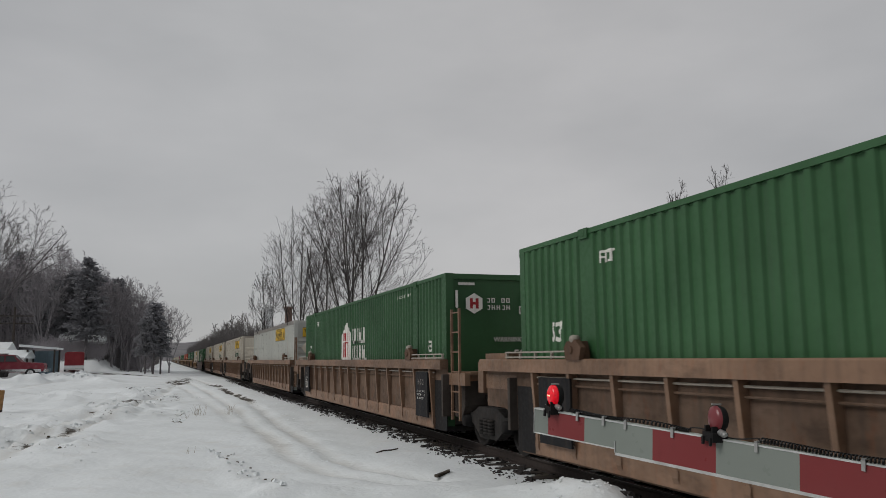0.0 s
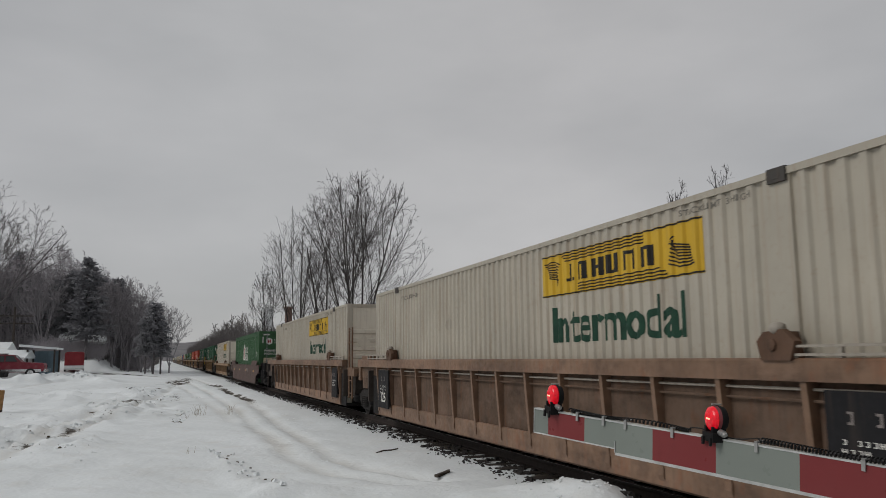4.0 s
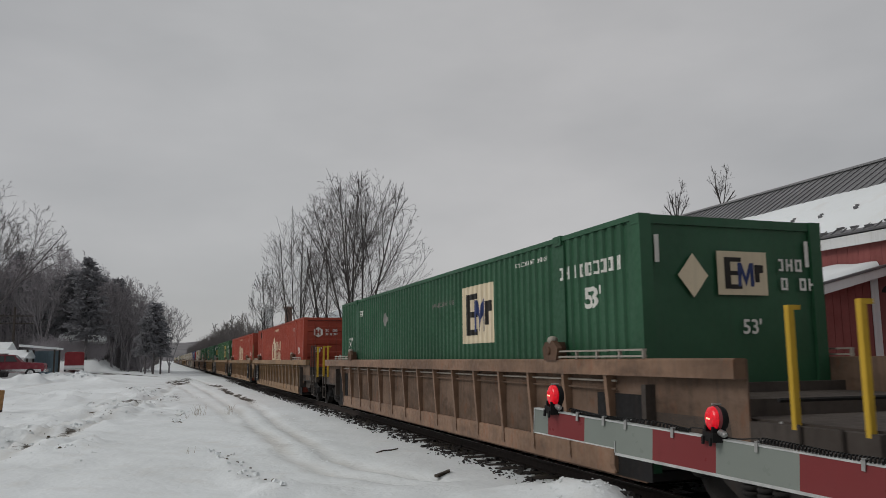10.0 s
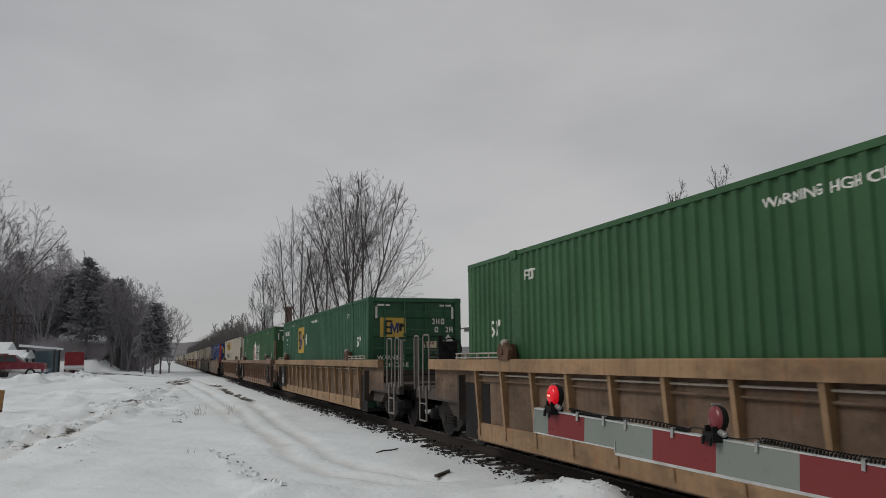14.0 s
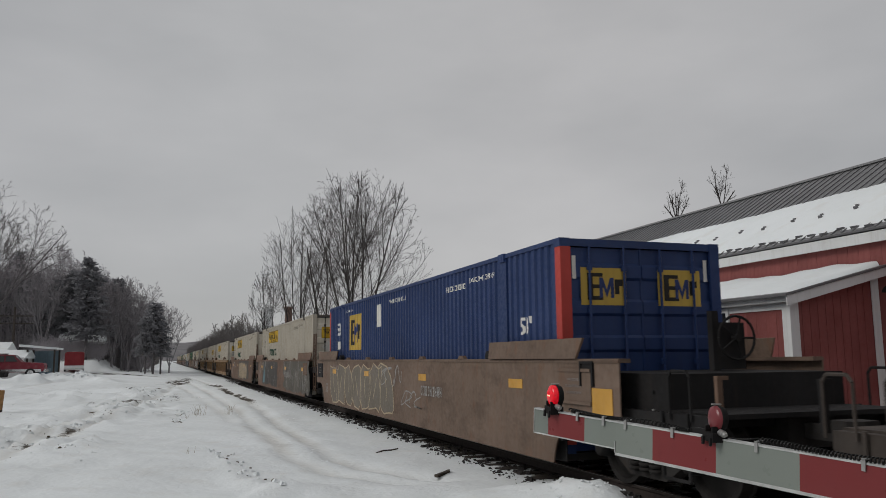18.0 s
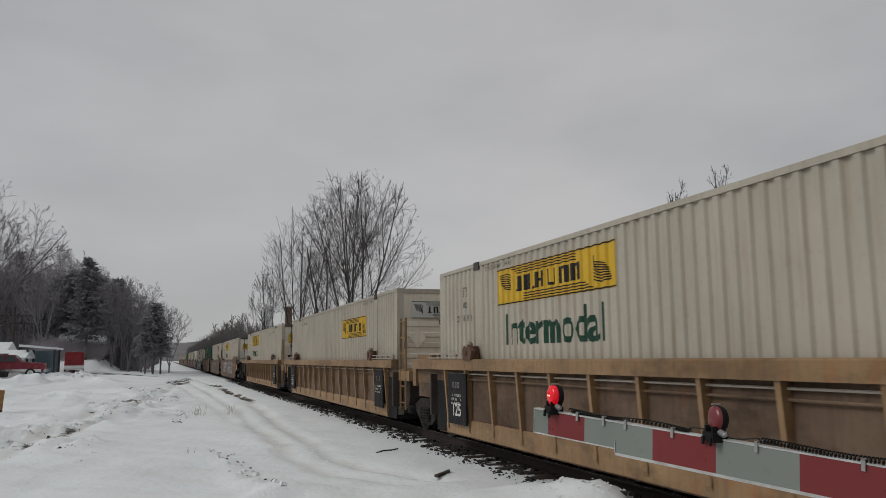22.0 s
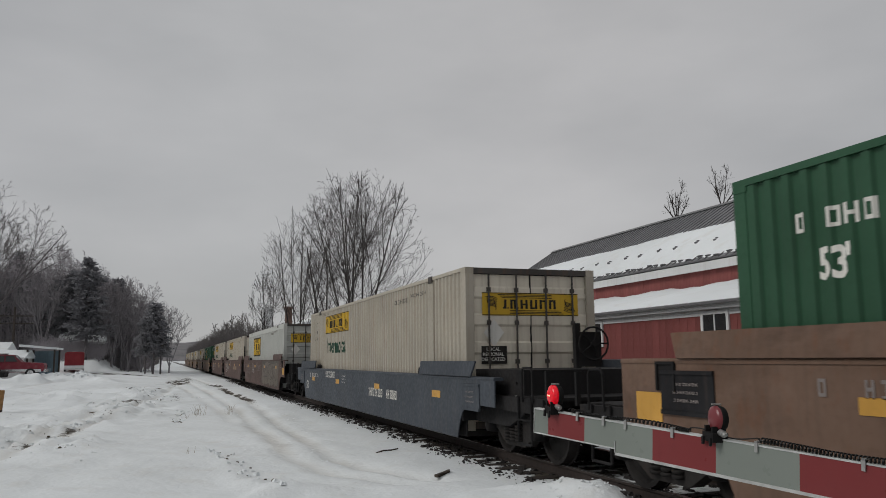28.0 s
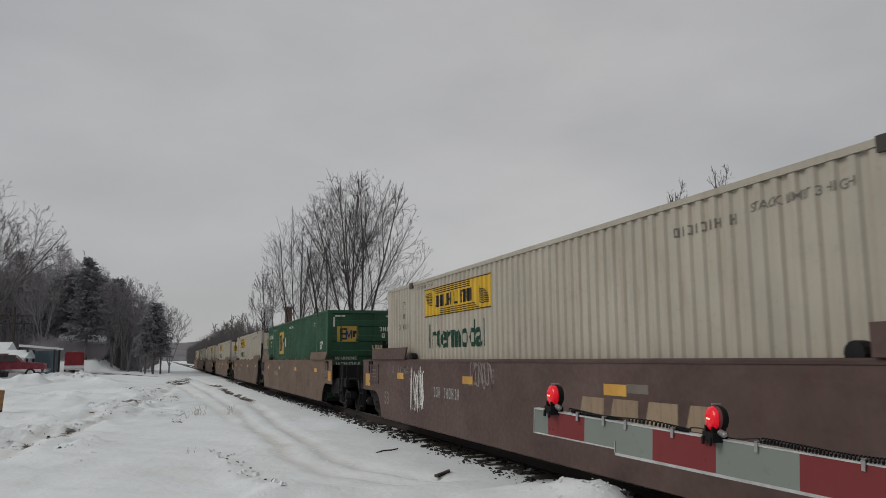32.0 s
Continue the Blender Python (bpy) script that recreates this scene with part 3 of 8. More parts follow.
def lock_rod(bm):
    tube(bm, (0, -8.06, 0.12), (0, -8.06, 2.8), 0.019, n=6)
    for z in (0.5, 1.2, 1.9, 2.5):
        box(bm, -0.035, 0.035, -8.075, -8.025, z - 0.04, z + 0.04)


def hinge(bm):
    box(bm, -0.09, 0.05, -8.06, -8.0, -0.05, 0.05)


def rect(bm, y0, y1, z0, z1, x=-0.003):
    f = bm.faces.new([bm.verts.new(c) for c in ((x, y0, z0), (x, y0, z1), (x, y1, z1), (x, y1, z0))])
    return f


def poly(bm, pts, x=-0.003):
    bm.faces.new([bm.verts.new((x, p[0], p[1])) for p in pts])


def decal(key, build, mat, off=0.0, wrap=True):
    k = ("decal", key, mat, round(off, 3), wrap)
    if k not in KEPT:
        bm = bmesh.new()
        build(bm)
        if wrap:
            conform(bm, off)
        me = bpy.data.meshes.new(key)
        bm.to_mesh(me)
        bm.free()
        me.materials.append(M[mat])
        KEPT[k] = me
    return KEPT[k]


def sides(root, name, maker, y, z, label=""):
    """Put a marking on the long side that is open to view. maker takes the shift for the corrugation."""
    if root["open_side"] < 0:
        part(name, maker(y), root, (-WIDE, y, z), label=label)
    else:
        part(name, maker(-y), root, (WIDE, y, z), (0, 0, 180), label=label)


def bar_row(cells, cw, gap, h, seed):
    """Unreadable lettering as a row of plain bars."""
    def build(bm):
        r = random.Random(seed)
        y = cells * (cw + gap) / 2
        for i in range(cells):
            if r.random() > 0.12:
                k = r.choice((0, 1, 2))
                rect(bm, y - cw, y - cw * 0.7, 0, h, -0.006)
                if k != 1:
                    rect(bm, y - cw * 0.3, y, 0, h, -0.006)
                if k != 0:
                    rect(bm, y - cw * 0.72, y - cw * 0.28, h * 0.8, h, -0.006)
                    rect(bm, y - cw * 0.72, y - cw * 0.28, 0, h * 0.2, -0.006)
                else:
                    rect(bm, y - cw * 0.72, y - cw * 0.28, h * 0.4, h * 0.6, -0.006)
            y -= cw + gap
    return build


def ribbon(bm, pts, thick, x):
    """A flat sprayed line along pts, in y and z."""
    left, right = [], []
    for i, (a, b) in enumerate(pts):
        (c, d), (e, f) = pts[max(i - 1, 0)], pts[min(i + 1, len(pts) - 1)]
        L = math.hypot(e - c, f - d) or 1
        nx, nz = -(f - d) / L * thick / 2, (e - c) / L * thick / 2
        left.append(bm.verts.new((x, a + nx, b + nz)))
        right.append(bm.verts.new((x, a - nx, b - nz)))
    for i in range(len(pts) - 1):
        bm.faces.new((left[i], left[i + 1], right[i + 1], right[i]))


def sign_ink(w, h):
    """The carrier's mark on its yellow sign: bars for the lettering, a feathered scroll at both ends, stripes above and below."""
    def build(bm):
        for s in (-1, 1):
            rect(bm, -w / 2, w / 2, s * h * 0.475 - h * 0.016, s * h * 0.475 + h * 0.016, -0.007)
            for i in range(8):
                t = i / 7
                a = (s * w * (0.468 - 0.03 * t), h * (0.3 - 0.34 * t))
                b = (s * w * (0.395 - 0.045 * t * t), h * (0.33 - 0.46 * t))
                c = (s * w * (0.345 + 0.02 * t), h * (0.24 - 0.5 * t))
                ribbon(bm, [a, b, c] if s > 0 else [(a[0], -a[1]), (b[0], -b[1]), (c[0], -c[1])], h * 0.03, -0.007)
            for i in range(3):
                z = s * h * (0.41 - i * 0.065)
                rect(bm, -w * (0.34 - 0.02 * i) if s < 0 else -w * 0.22, w * 0.22 if s < 0 else w * (0.34 - 0.02 * i), z - h * 0.014, z + h * 0.014, -0.007)
        for i, (y, u) in enumerate(((0.29, 0.036), (0.215, 0.062), (0.11, 0.075), (0.01, 0.075), (-0.09, 0.075), (-0.19, 0.07))):
            a, b = w * y, w * (y - u)
            rect(bm, b, b + w * 0.024, -h * 0.2, h * 0.2, -0.007)
            if i:
                rect(bm, a - w * 0.024, a, -h * 0.2, h * 0.2, -0.007)
            z = (-0.2, 0.13, -0.035, -0.2, 0.12, 0.13)[i]
            rect(bm, b + w * 0.023, a - (w * 0.023 if i else 0), h * z, h * z + h * 0.07, -0.007)
            if i < 2:
                rect(bm, b - w * 0.022, b - w * 0.008, -h * 0.2, -h * 0.13, -0.007)
    return build


def emblem_ink(w, h):
    """The pool's square mark: three upright strokes, bars only."""
    def build(bm):
        rect(bm, w * 0.24, w * 0.36, -h * 0.36, h * 0.36, -0.007)
        for z in (-0.36, -0.05, 0.26):
            rect(bm, w * 0.02, w * 0.24, h * z, h * z + h * 0.1, -0.007)
        rect(bm, -w * 0.34, -w * 0.24, -h * 0.2, h * 0.2, -0.007)
        rect(bm, -w * 0.42, -w * 0.34, h * 0.02, h * 0.2, -0.007)
    return build


def emblem_ink_mid(w, h):
    def build(bm):
        poly(bm, [(w * 0.1, -h * 0.3), (w * 0.1, h * 0.24), (w * 0.02, h * 0.24), (-w * 0.06, -h * 0.08), (-w * 0.14, h * 0.24), (-w * 0.22, h * 0.24), (-w * 0.22, -h * 0.3), (-w * 0.15, -h * 0.3), (-w * 0.15, h * 0.02), (-w * 0.06, -h * 0.3), (w * 0.03, h * 0.02), (w * 0.03, -h * 0.3)], -0.0085)
    return build


def house_shape(bm):
    poly(bm, [(0.64, -0.55), (0.62, 0.22), (0.42, 0.3), (0.02, 0.55), (-0.1, 0.55), (-0.46, 0.3), (-0.62, 0.22), (-0.64, -0.55)])


def house_bars(bm):
    for y in (0.3, 0.08, -0.2, -0.4):
        rect(bm, y - 0.06, y + 0.06, -0.46, -0.04, -0.007)
        rect(bm, y - 0.06, y + 0.06, 0.02, 0.26, -0.007)
    rect(bm, -0.3, 0.3, -0.05, -0.01, -0.007)


def group_bars(bm):
    r = random.Random(4)
    for z in (-0.02, -0.5):
        y = 0.75
        while y > -0.75:
            w = r.choice((0.14, 0.2, 0.24))
            rect(bm, y - w * 0.34, y, z, z + 0.42, -0.006)
            rect(bm, y - w, y - w * 0.66, z, z + 0.3, -0.006)
            rect(bm, y - w, y, z, z + 0.08, -0.006)
            y -= w + 0.07


def diamond(s):
    return lambda bm: poly(bm, [(0, -s), (s * 0.8, 0), (0, s), (-s * 0.8, 0)])


def hexagon(s):
    return lambda bm: poly(bm, [(s * math.cos(a), s * math.sin(a)) for a in (math.pi / 6 + i * math.pi / 3 for i in range(6))])


def end_marks(root, marks, door):
    """Markings on an end wall, as (name, mesh, across, up). Across runs to the right when one faces the wall."""
    for name, me, u, z, *lab in marks:
        lab = lab[0] if lab else ""
        if door:
            part(name, me, root, (u, -8.032, z), (0, 0, 90), lab)
        else:
            part(name, me, root, (-u, 8.06, z), (0, 0, -90), lab)


def container(label, paint, livery, smooth=False, near="doors", top_rail=0.06, seed=0, end_ink="decal", extra=""):
    root = thing("freight_container", label, "container", "containers on the train")
    root["open_side"] = -1 if near == "doors" else 1
    side = shape("smooth_side" if smooth else "corrugated_side", smooth_side if smooth else corrugated_side, "smoothpanel" if smooth else paint)
    part("side_panel", side, root, (-WIDE, 0, 0))
    part("side_panel", side, root, (WIDE, 0, 0), (0, 0, 180))
    if smooth:
        for y in [-7.66] + [-5.52 + i * 1.225 for i in range(10)] + [7.66]:
            for s, r in ((-1, 0), (1, 180)):
                part("seam", shape("rivet_seam", rivet_seam, "rivet"), root, (s * (WIDE - 0.012), y, 0), (0, 0, r))
        for y in (-6.1, 6.1):
            for s, r in ((-1, 0), (1, 180)):
                part("stack_post", shape("stack_post", lambda bm: box(bm, -0.003, 0.014, -0.07, 0.07, 0.15, 2.8), "stainpost"), root, (s * (WIDE - 0.01), y, 0), (0, 0, r), "rust-stained post")
    for s, r in ((-1, 0), (1, 180)):
        part("top_rail", shape(f"top_rail_{top_rail}", beam(top_rail), "railgrey" if smooth and extra == "big_end" else paint), root, (s * (WIDE + 0.012), 0, TALL - top_rail), (0, 0, r))
        part("bottom_rail", shape("bottom_rail", beam(0.15), paint), root, (s * (WIDE + 0.004), 0, 0), (0, 0, r))
        for e in (-1, 1):
            part("stack_casting", shape("stack_casting", stack_casting, "casting" if paint in ("white", "panel") else paint), root, (s * (WIDE + 0.012), e * 6.1, TALL - 0.12), (0, 0, r))
            for z in (0, TALL - 0.12):
                part("corner_casting", shape("casting", casting, paint), root, (s * WIDE, e * (HALF - 0.09), z), (0, 0, r))
    for sx, sy, a in ((-1, -1, 0), (1, -1, 90), (1, 1, 180), (-1, 1, 270)):
        part("corner_post", shape("corner_post", corner_post, "redpost" if livery == "blue" and sx < 0 else paint), root, (sx * (WIDE + 0.006), sy * HALF, 0), (0, 0, a))
    part("roof_panel", shape("roof_sheet", roof_sheet, paint), root)
    part("floor_panel", shape("container_floor", lambda bm: box(bm, -1.25, 1.25, -8.0, 8.0, 0.02, 0.14), "casting"), root)
    # white front walls share the end paint that is brightened for light
    front = "lit_endwhite" if paint == "white" else paint
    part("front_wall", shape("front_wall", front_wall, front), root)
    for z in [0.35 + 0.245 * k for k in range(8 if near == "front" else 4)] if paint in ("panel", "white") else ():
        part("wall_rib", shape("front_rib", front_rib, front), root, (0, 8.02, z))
    rod = "casting" if paint in ("white", "panel") else paint
    bars = "rodsteel" if livery == "hub" and paint != "orange" else rod
    for s in (0, 180):
        leaf = new("door", shape("door_leaf", door_leaf, "lit_endwhite" if paint == "white" else paint))
        leaf.parent = root
        if s:
            leaf.matrix_basis = Matrix.Diagonal((-1, 1, 1, 1))
        for x in (0.3, 0.85):
            part("lock_rod", shape("lock_rod", lock_rod, bars), leaf, (x, 0, 0))
        for z in (0.4, 1.1, 1.8, 2.5):
            part("hinge", shape("hinge", hinge, paint), leaf, (1.22, 0, z))
    seal = "rubber" if rod == "casting" else paint
    for x in (-1.2, 0.0, 1.2):
        part("door_seal", shape("door_seal", lambda bm: box(bm, -0.014, 0.014, -8.012, -7.96, 0.14, 2.79), seal), root, (x, 0, 0))
    part("door_sill", shape("door_sill", lambda bm: box(bm, -1.2, 1.2, -8.05, -7.9, 0.03, 0.145), "casting" if rod == "casting" else paint), root)
    for e, y0, y1 in (("door_header", -8.06, -7.9), ("front_header", 7.9, 8.05)):
        part(e, shape(e, lambda bm, a=y0, b=y1: box(bm, -1.2, 1.2, a, b, TALL - 0.11, TALL - 0.005), "casting" if rod == "casting" and y0 < 0 else paint), root)

    ink = "fadedink" if paint in ("white", "panel") else "decal"

    def mark(name, key, build, mat, y, z, lab=""):
        sides(root, name, lambda off: decal(key, build, mat, off, not smooth), y, z, lab)

    if smooth:
        mark("stack_marking", "smooth_limit", bar_row(18, 0.045, 0.016, 0.09, 50), ink, -5.45, 2.69)
        mark("serial_marking", "smooth_serial", bar_row(10, 0.05, 0.016, 0.11, 51), "ink", -3.66, 2.58)
        mark("weight_marking", "smooth_rule", bar_row(2, 0.08, 0.03, 0.14, 52), "ink", -6.91, 2.64)
        mark("weight_marking", "smooth_weight", bar_row(6, 0.045, 0.016, 0.1, 53), ink, -6.8, 2.42)
        mark("notice", "red_strip", lambda bm: rect(bm, -0.025, 0.025, -0.14, 0.14), "redpost", -0.26, 2.57, "narrow red strip")
        for y in (-7.31, -6.69, -4.87, -3.63):
            mark("rivet_plate", "rivet_plate", lambda bm: lathe(bm, ((-0.012, 0.03), (-0.006, 0.05), (0.014, 0.055)), "x", (0, 0, 0), 10), "smoothpanel", y, 1.89)
    elif livery in ("emp", "emp_yellow", "hub"):
        mark("serial_marking", "post_serial", bar_row(2, 0.12, 0.035, 0.14, 4), ink, -5.58, 2.42)
        mark("serial_marking", "serial_rule", lambda bm: rect(bm, -0.15, 0.15, -0.016, 0.016), ink, -5.58, 2.56)
    else:
        if near == "doors":
            mark("serial_marking", f"serial_{seed}", bar_row(10, 0.06, 0.05, 0.1, seed), ink, -3.84, 2.51)
        sides(root, "lettering", lambda off: text_mesh("STACK LIMIT 3 HIGH", 0.12, ink, 1.1, True, off, 0.012), -5.15, 2.62)
    if not smooth and paint != "orange":
        sides(root, "lettering", lambda off: text_mesh("STACK LIMIT 3 HIGH", 0.09, ink, 1.3, True, off, 0.012), 5.2, 2.75 if livery[:4] == "hunt" else 2.66)
    if livery == "hunt" and near == "doors":
        mark("weight_marking", "weight_rule", lambda bm: rect(bm, -0.1, 0.1, -0.012, 0.012), ink, 6.75, 2.52)
        mark("weight_marking", "weight_pair", bar_row(2, 0.08, 0.03, 0.13, 21), ink, 6.75, 2.36)
        mark("weight_marking", "weight_low", bar_row(2, 0.07, 0.025, 0.1, 22), ink, 6.75, 2.16)
        mark("weight_marking", "weight_long", bar_row(9, 0.06, 0.035, 0.11, 23), ink, 6.75, 1.92)
    if livery in ("hunt", "hunt_old", "hunt_frame", "hunt_panel"):
        w, h, y, z = {"hunt": (3.6, 0.58, 3.2, 2.39), "hunt_old": (3.0, 0.58, 3.2, 2.39), "hunt_frame": (3.5, 0.95, 3.2, 2.0), "hunt_panel": (3.1, 0.56, 3.6, 2.42)}[livery]
        if extra == "mid":
            y, z = 3.5, 2.15
        elif livery == "hunt" and near == "doors":
            y = 3.45
        if livery != "hunt_old":
            if livery == "hunt_frame":
                mark("sign_border", "sign_border", lambda bm: rect(bm, -w / 2 - 0.06, w / 2 + 0.06, -h / 2 - 0.06, h / 2 + 0.06, -0.0015), "ink", y, z)
            mark("sign_panel", f"sign_{w}_{h}", lambda bm: rect(bm, -w / 2, w / 2, -h / 2, h / 2), "sign", y, z, "yellow sign with a dark striped mark")
        mark("sign_mark", f"sign_ink_{w}_{h}", sign_ink(w, h), "ink", y, z)
        if livery in ("hunt", "hunt_old"):
            tm = "textgreen" if livery == "hunt" else "ink"
            sides(root, "lettering", lambda off: text_mesh("Intermodal", 0.66, tm, 1.04 if livery == "hunt" else 0.9, True, off, 0.022), y, 1.68, "dark green lettering" if tm == "textgreen" else "dark lettering")
        if livery == "hunt_frame":
            mark("placard_holder", "placard_outline", lambda bm: ribbon(bm, [(0, -0.26), (0.2, 0), (0, 0.26), (-0.2, 0), (0, -0.26)], 0.022, -0.006), "seamgrey", 0.05, 2.05)
        elif not smooth:
            mark("placard_holder", "placard_holder", diamond(0.22), "white", -2.6 if livery != "hunt_panel" else -4.2, 1.9)
        if extra == "placard":
            mark("placard_holder", "placard_outline", lambda bm: ribbon(bm, [(0, -0.26), (0.2, 0), (0, 0.26), (-0.2, 0), (0, -0.26)], 0.022, -0.006), "fadedink", 0.15, 1.93)
            mark("notice", "orange_strip", lambda bm: rect(bm, -0.02, 0.02, -0.17, 0.17), "orange", 0.15, 2.42, "narrow orange strip")
        sw, sh = 1.95, 0.42
        sz = 2.24
        door_marks = [("sign_panel", decal("door_sign", lambda bm: rect(bm, -sw / 2, sw / 2, -sh / 2, sh / 2), "sign", 0, False), 0, sz, "yellow sign on the doors"),
                      ("sign_mark", decal("door_sign_ink", sign_ink(sw, sh), "ink", 0, False), 0, sz),
                      ("placard_holder", decal("door_placard", diamond(0.25), "decal", 0, False), -0.75, 1.72)]
        if seed % 2:
            door_marks.append(("notice", decal("door_notice", lambda bm: rect(bm, -0.25, 0.25, -0.16, 0.16), "ink", 0, False), -0.75, 1.32, "black notice with white lettering"))
            for i, word in enumerate(("LOCAL", "REGIONAL", "DEDICATED")):
                door_marks.append(("lettering", text_mesh(word, 0.085, "decal"), -0.77, 1.42 - i * 0.09))
        end_marks(root, door_marks, True)
        fw = 1.9 if extra in ("big_end", "mid") else 0.72
        fh = 0.4 if extra in ("big_end", "mid") else 0.2
        end_marks(root, [("sign_panel", decal(f"front_sign_{fw}", lambda bm: rect(bm, -fw / 2, fw / 2, -fh / 2, fh / 2), "panel" if extra == "mid" else "sign", 0, False), 0, 2.6 if fw < 1 else 2.4, "small sign on the front wall"),
                         ("sign_mark", decal(f"front_sign_ink_{fw}", sign_ink(fw, fh), "ink", 0, False), 0, 2.6 if fw < 1 else 2.4),
                         ("lettering", text_mesh("Intermodal", 0.17, "ink", 1.15), 0, 2.39) if fw < 1 else ("serial_marking", decal("front_bars", bar_row(9, 0.07, 0.03, 0.1, 3), "ink", 0, False), 0.5, 1.98),
                         ("serial_marking", decal("front_serial", bar_row(10, 0.05, 0.025, 0.09, 5), "ink", 0, False), 0.1, 2.07),
                         ("placard_holder", decal("door_placard", diamond(0.25), "lit_endwhite", 0, False), -0.8, 1.75)], False)
    if livery == "hub":
        pm = "decal" if paint != "orange" else "creamdecal"
        hy = 0.9 if near == "doors" else -0.9
        hm = "reddecal" if paint != "orange" else "orange"
        mark("logo_shape", "house_shape", house_shape, pm, hy, 1.78, "white house-shaped mark")
        mark("logo_mark", "house_bars", house_bars, hm, hy, 1.78)
        mark("name_marking", "group_bars", group_bars, pm, -0.83 * hy, 1.72)
        if seed == 10:
            mark("vent", "side_vent", lambda bm: [rect(bm, -0.28 + 0.19 * k, -0.28 + 0.19 * k + 0.17, -0.17, 0.17, -0.006) for k in range(3)], "stencil", 6.66, 2.62, "dark side vent")
        if paint == "orange":
            sides(root, "lettering", lambda off: text_mesh("WARNING HIGH CUBE", 0.13, pm, 1.1, True, off, 0.016), 0.0, 2.65)
        sides(root, "lettering", lambda off: text_mesh("53'", 0.36, "decal", 0.85, True, off, 0.03), -6.95, 1.6)
        sides(root, "lettering", lambda off: text_mesh("53'", 0.3, "decal", 0.85, True, off, 0.03), 7.02, 1.5)
        for door in (True, False):
            end_marks(root, [("logo_shape", decal("hexagon", hexagon(0.2), "decal", 0, False), -0.72, 2.32, "white hexagon mark"),
                             ("logo_mark", decal("hexagon_bars", lambda bm: (rect(bm, 0.03, 0.09, -0.1, 0.1, -0.007), rect(bm, -0.09, -0.03, -0.1, 0.1, -0.007), rect(bm, -0.05, 0.05, -0.025, 0.025, -0.007)), hm, 0, False), -0.72, 2.32),
                             ("name_marking", decal("hub_bars", bar_row(5, 0.075, 0.03, 0.09, 8), "decal", 0, False), -0.2, 2.34),
                             ("name_marking", decal("hub_bars_low", bar_row(5, 0.075, 0.03, 0.09, 9), "decal", 0, False), -0.2, 2.2),
                             ("lettering", text_mesh("53'", 0.26, "decal"), -0.72, 1.62) if paint == "orange" else ("lettering", text_mesh("WARNING", 0.17, "decal"), -0.6, 1.78) if door else ("lettering", text_mesh("WARNING HIGH CUBE", 0.13, "decal"), 0.35, 1.62),
                             ("lettering", text_mesh("HIGH CUBE", 0.17, "decal"), -0.55, 1.6) if door and paint != "orange" else ("lettering", text_mesh("53'", 0.26, "decal"), 0.25, 1.32),
                             ("serial_marking", decal("hub_serial", bar_row(6, 0.1, 0.04, 0.16, 11), "decal", 0, False), 0.65, 2.12),
                             ("serial_marking", decal("hub_serial_up", bar_row(4, 0.1, 0.04, 0.16, 12), "decal", 0, False), 0.55, 2.34)], door)
            if door and paint != "orange":
                end_marks(root, [("notice", decal("weight_notice", lambda bm: rect(bm, -0.25, 0.25, -0.17, 0.17), "creamdecal", 0, False), -0.78, 1.2, "cream weight notice"),
                                 ("lettering", text_mesh("24,000 lbs", 0.1, "ink"), -0.78, 1.12),
                                 ("stencil_marking", decal("notice_row", bar_row(9, 0.03, 0.012, 0.035, 4), "ink", 0, False), -0.78, 1.28)]
                          + [("stencil_marking", decal(f"weight_row_{k}", bar_row(9, 0.06, 0.025, 0.05, 60 + k), "graffaint", 0, False), 0.62, 1.86 - k * 0.09) for k in range(3)], True)
            for u in (-1.02, 1.02) if paint != "orange" else ():
                end_marks(root, [("reflector_strip", decal("edge_strip", lambda bm: rect(bm, -0.026, 0.026, -0.17, 0.17), "decal", 0, False), u * 1.06, 2.4),
                                 ("reflector_strip", decal("head_strip", lambda bm: rect(bm, -0.17, 0.17, -0.026, 0.026), "decal", 0, False), u * 0.86, 2.7)], door)
    if livery in ("emp", "emp_yellow", "blue"):
        field = {"emp": "creamdecal", "emp_yellow": "emblem", "blue": "emblem"}[livery]
        yy = 4.4 if livery == "blue" else 3.05
        ew, eh = (1.45, 1.0)
        mark("emblem_panel", f"emblem_{ew}", lambda bm: rect(bm, -ew / 2, ew / 2, -eh / 2, eh / 2), field, yy, 2.02, "square emblem panel")
        mark("emblem_mark", "emblem_ink", emblem_ink(ew, eh), "ink", yy, 2.02)
        mark("emblem_mark", "emblem_ink_mid", emblem_ink_mid(ew, eh), "navy", yy, 2.02)
        if livery != "blue":
            mark("placard_holder", "placard_big", diamond(0.24), "seamgrey" if livery == "emp" else "decal", -3.06 if livery == "emp" else 1.9, 2.22 if livery == "emp" else 2.02)
        else:
            mark("notice", "white_notice", lambda bm: rect(bm, -0.2, 0.2, -0.28, 0.28), "decal", 1.8, 2.35)
            sides(root, "lettering", lambda off: text_mesh("53", 0.52, "decal", 0.85, True, off), 6.65, 2.15)
            mark("notice", "small_notice", lambda bm: rect(bm, -0.2, 0.2, -0.12, 0.12), "decal", 6.6, 1.68)
        sides(root, "lettering", lambda off: text_mesh("WARNING HIGH CUBE", 0.12 if livery == "emp" else 0.13, "graffaint" if livery == "emp" else "decal", 1.1, True, off, 0.016), 1.2 if livery == "emp" else 0.065, 2.3 if livery == "emp" else 2.62)
        sides(root, "lettering", lambda off: text_mesh("53'", 0.36, "decal", 0.85, True, off), -6.9, 1.72)
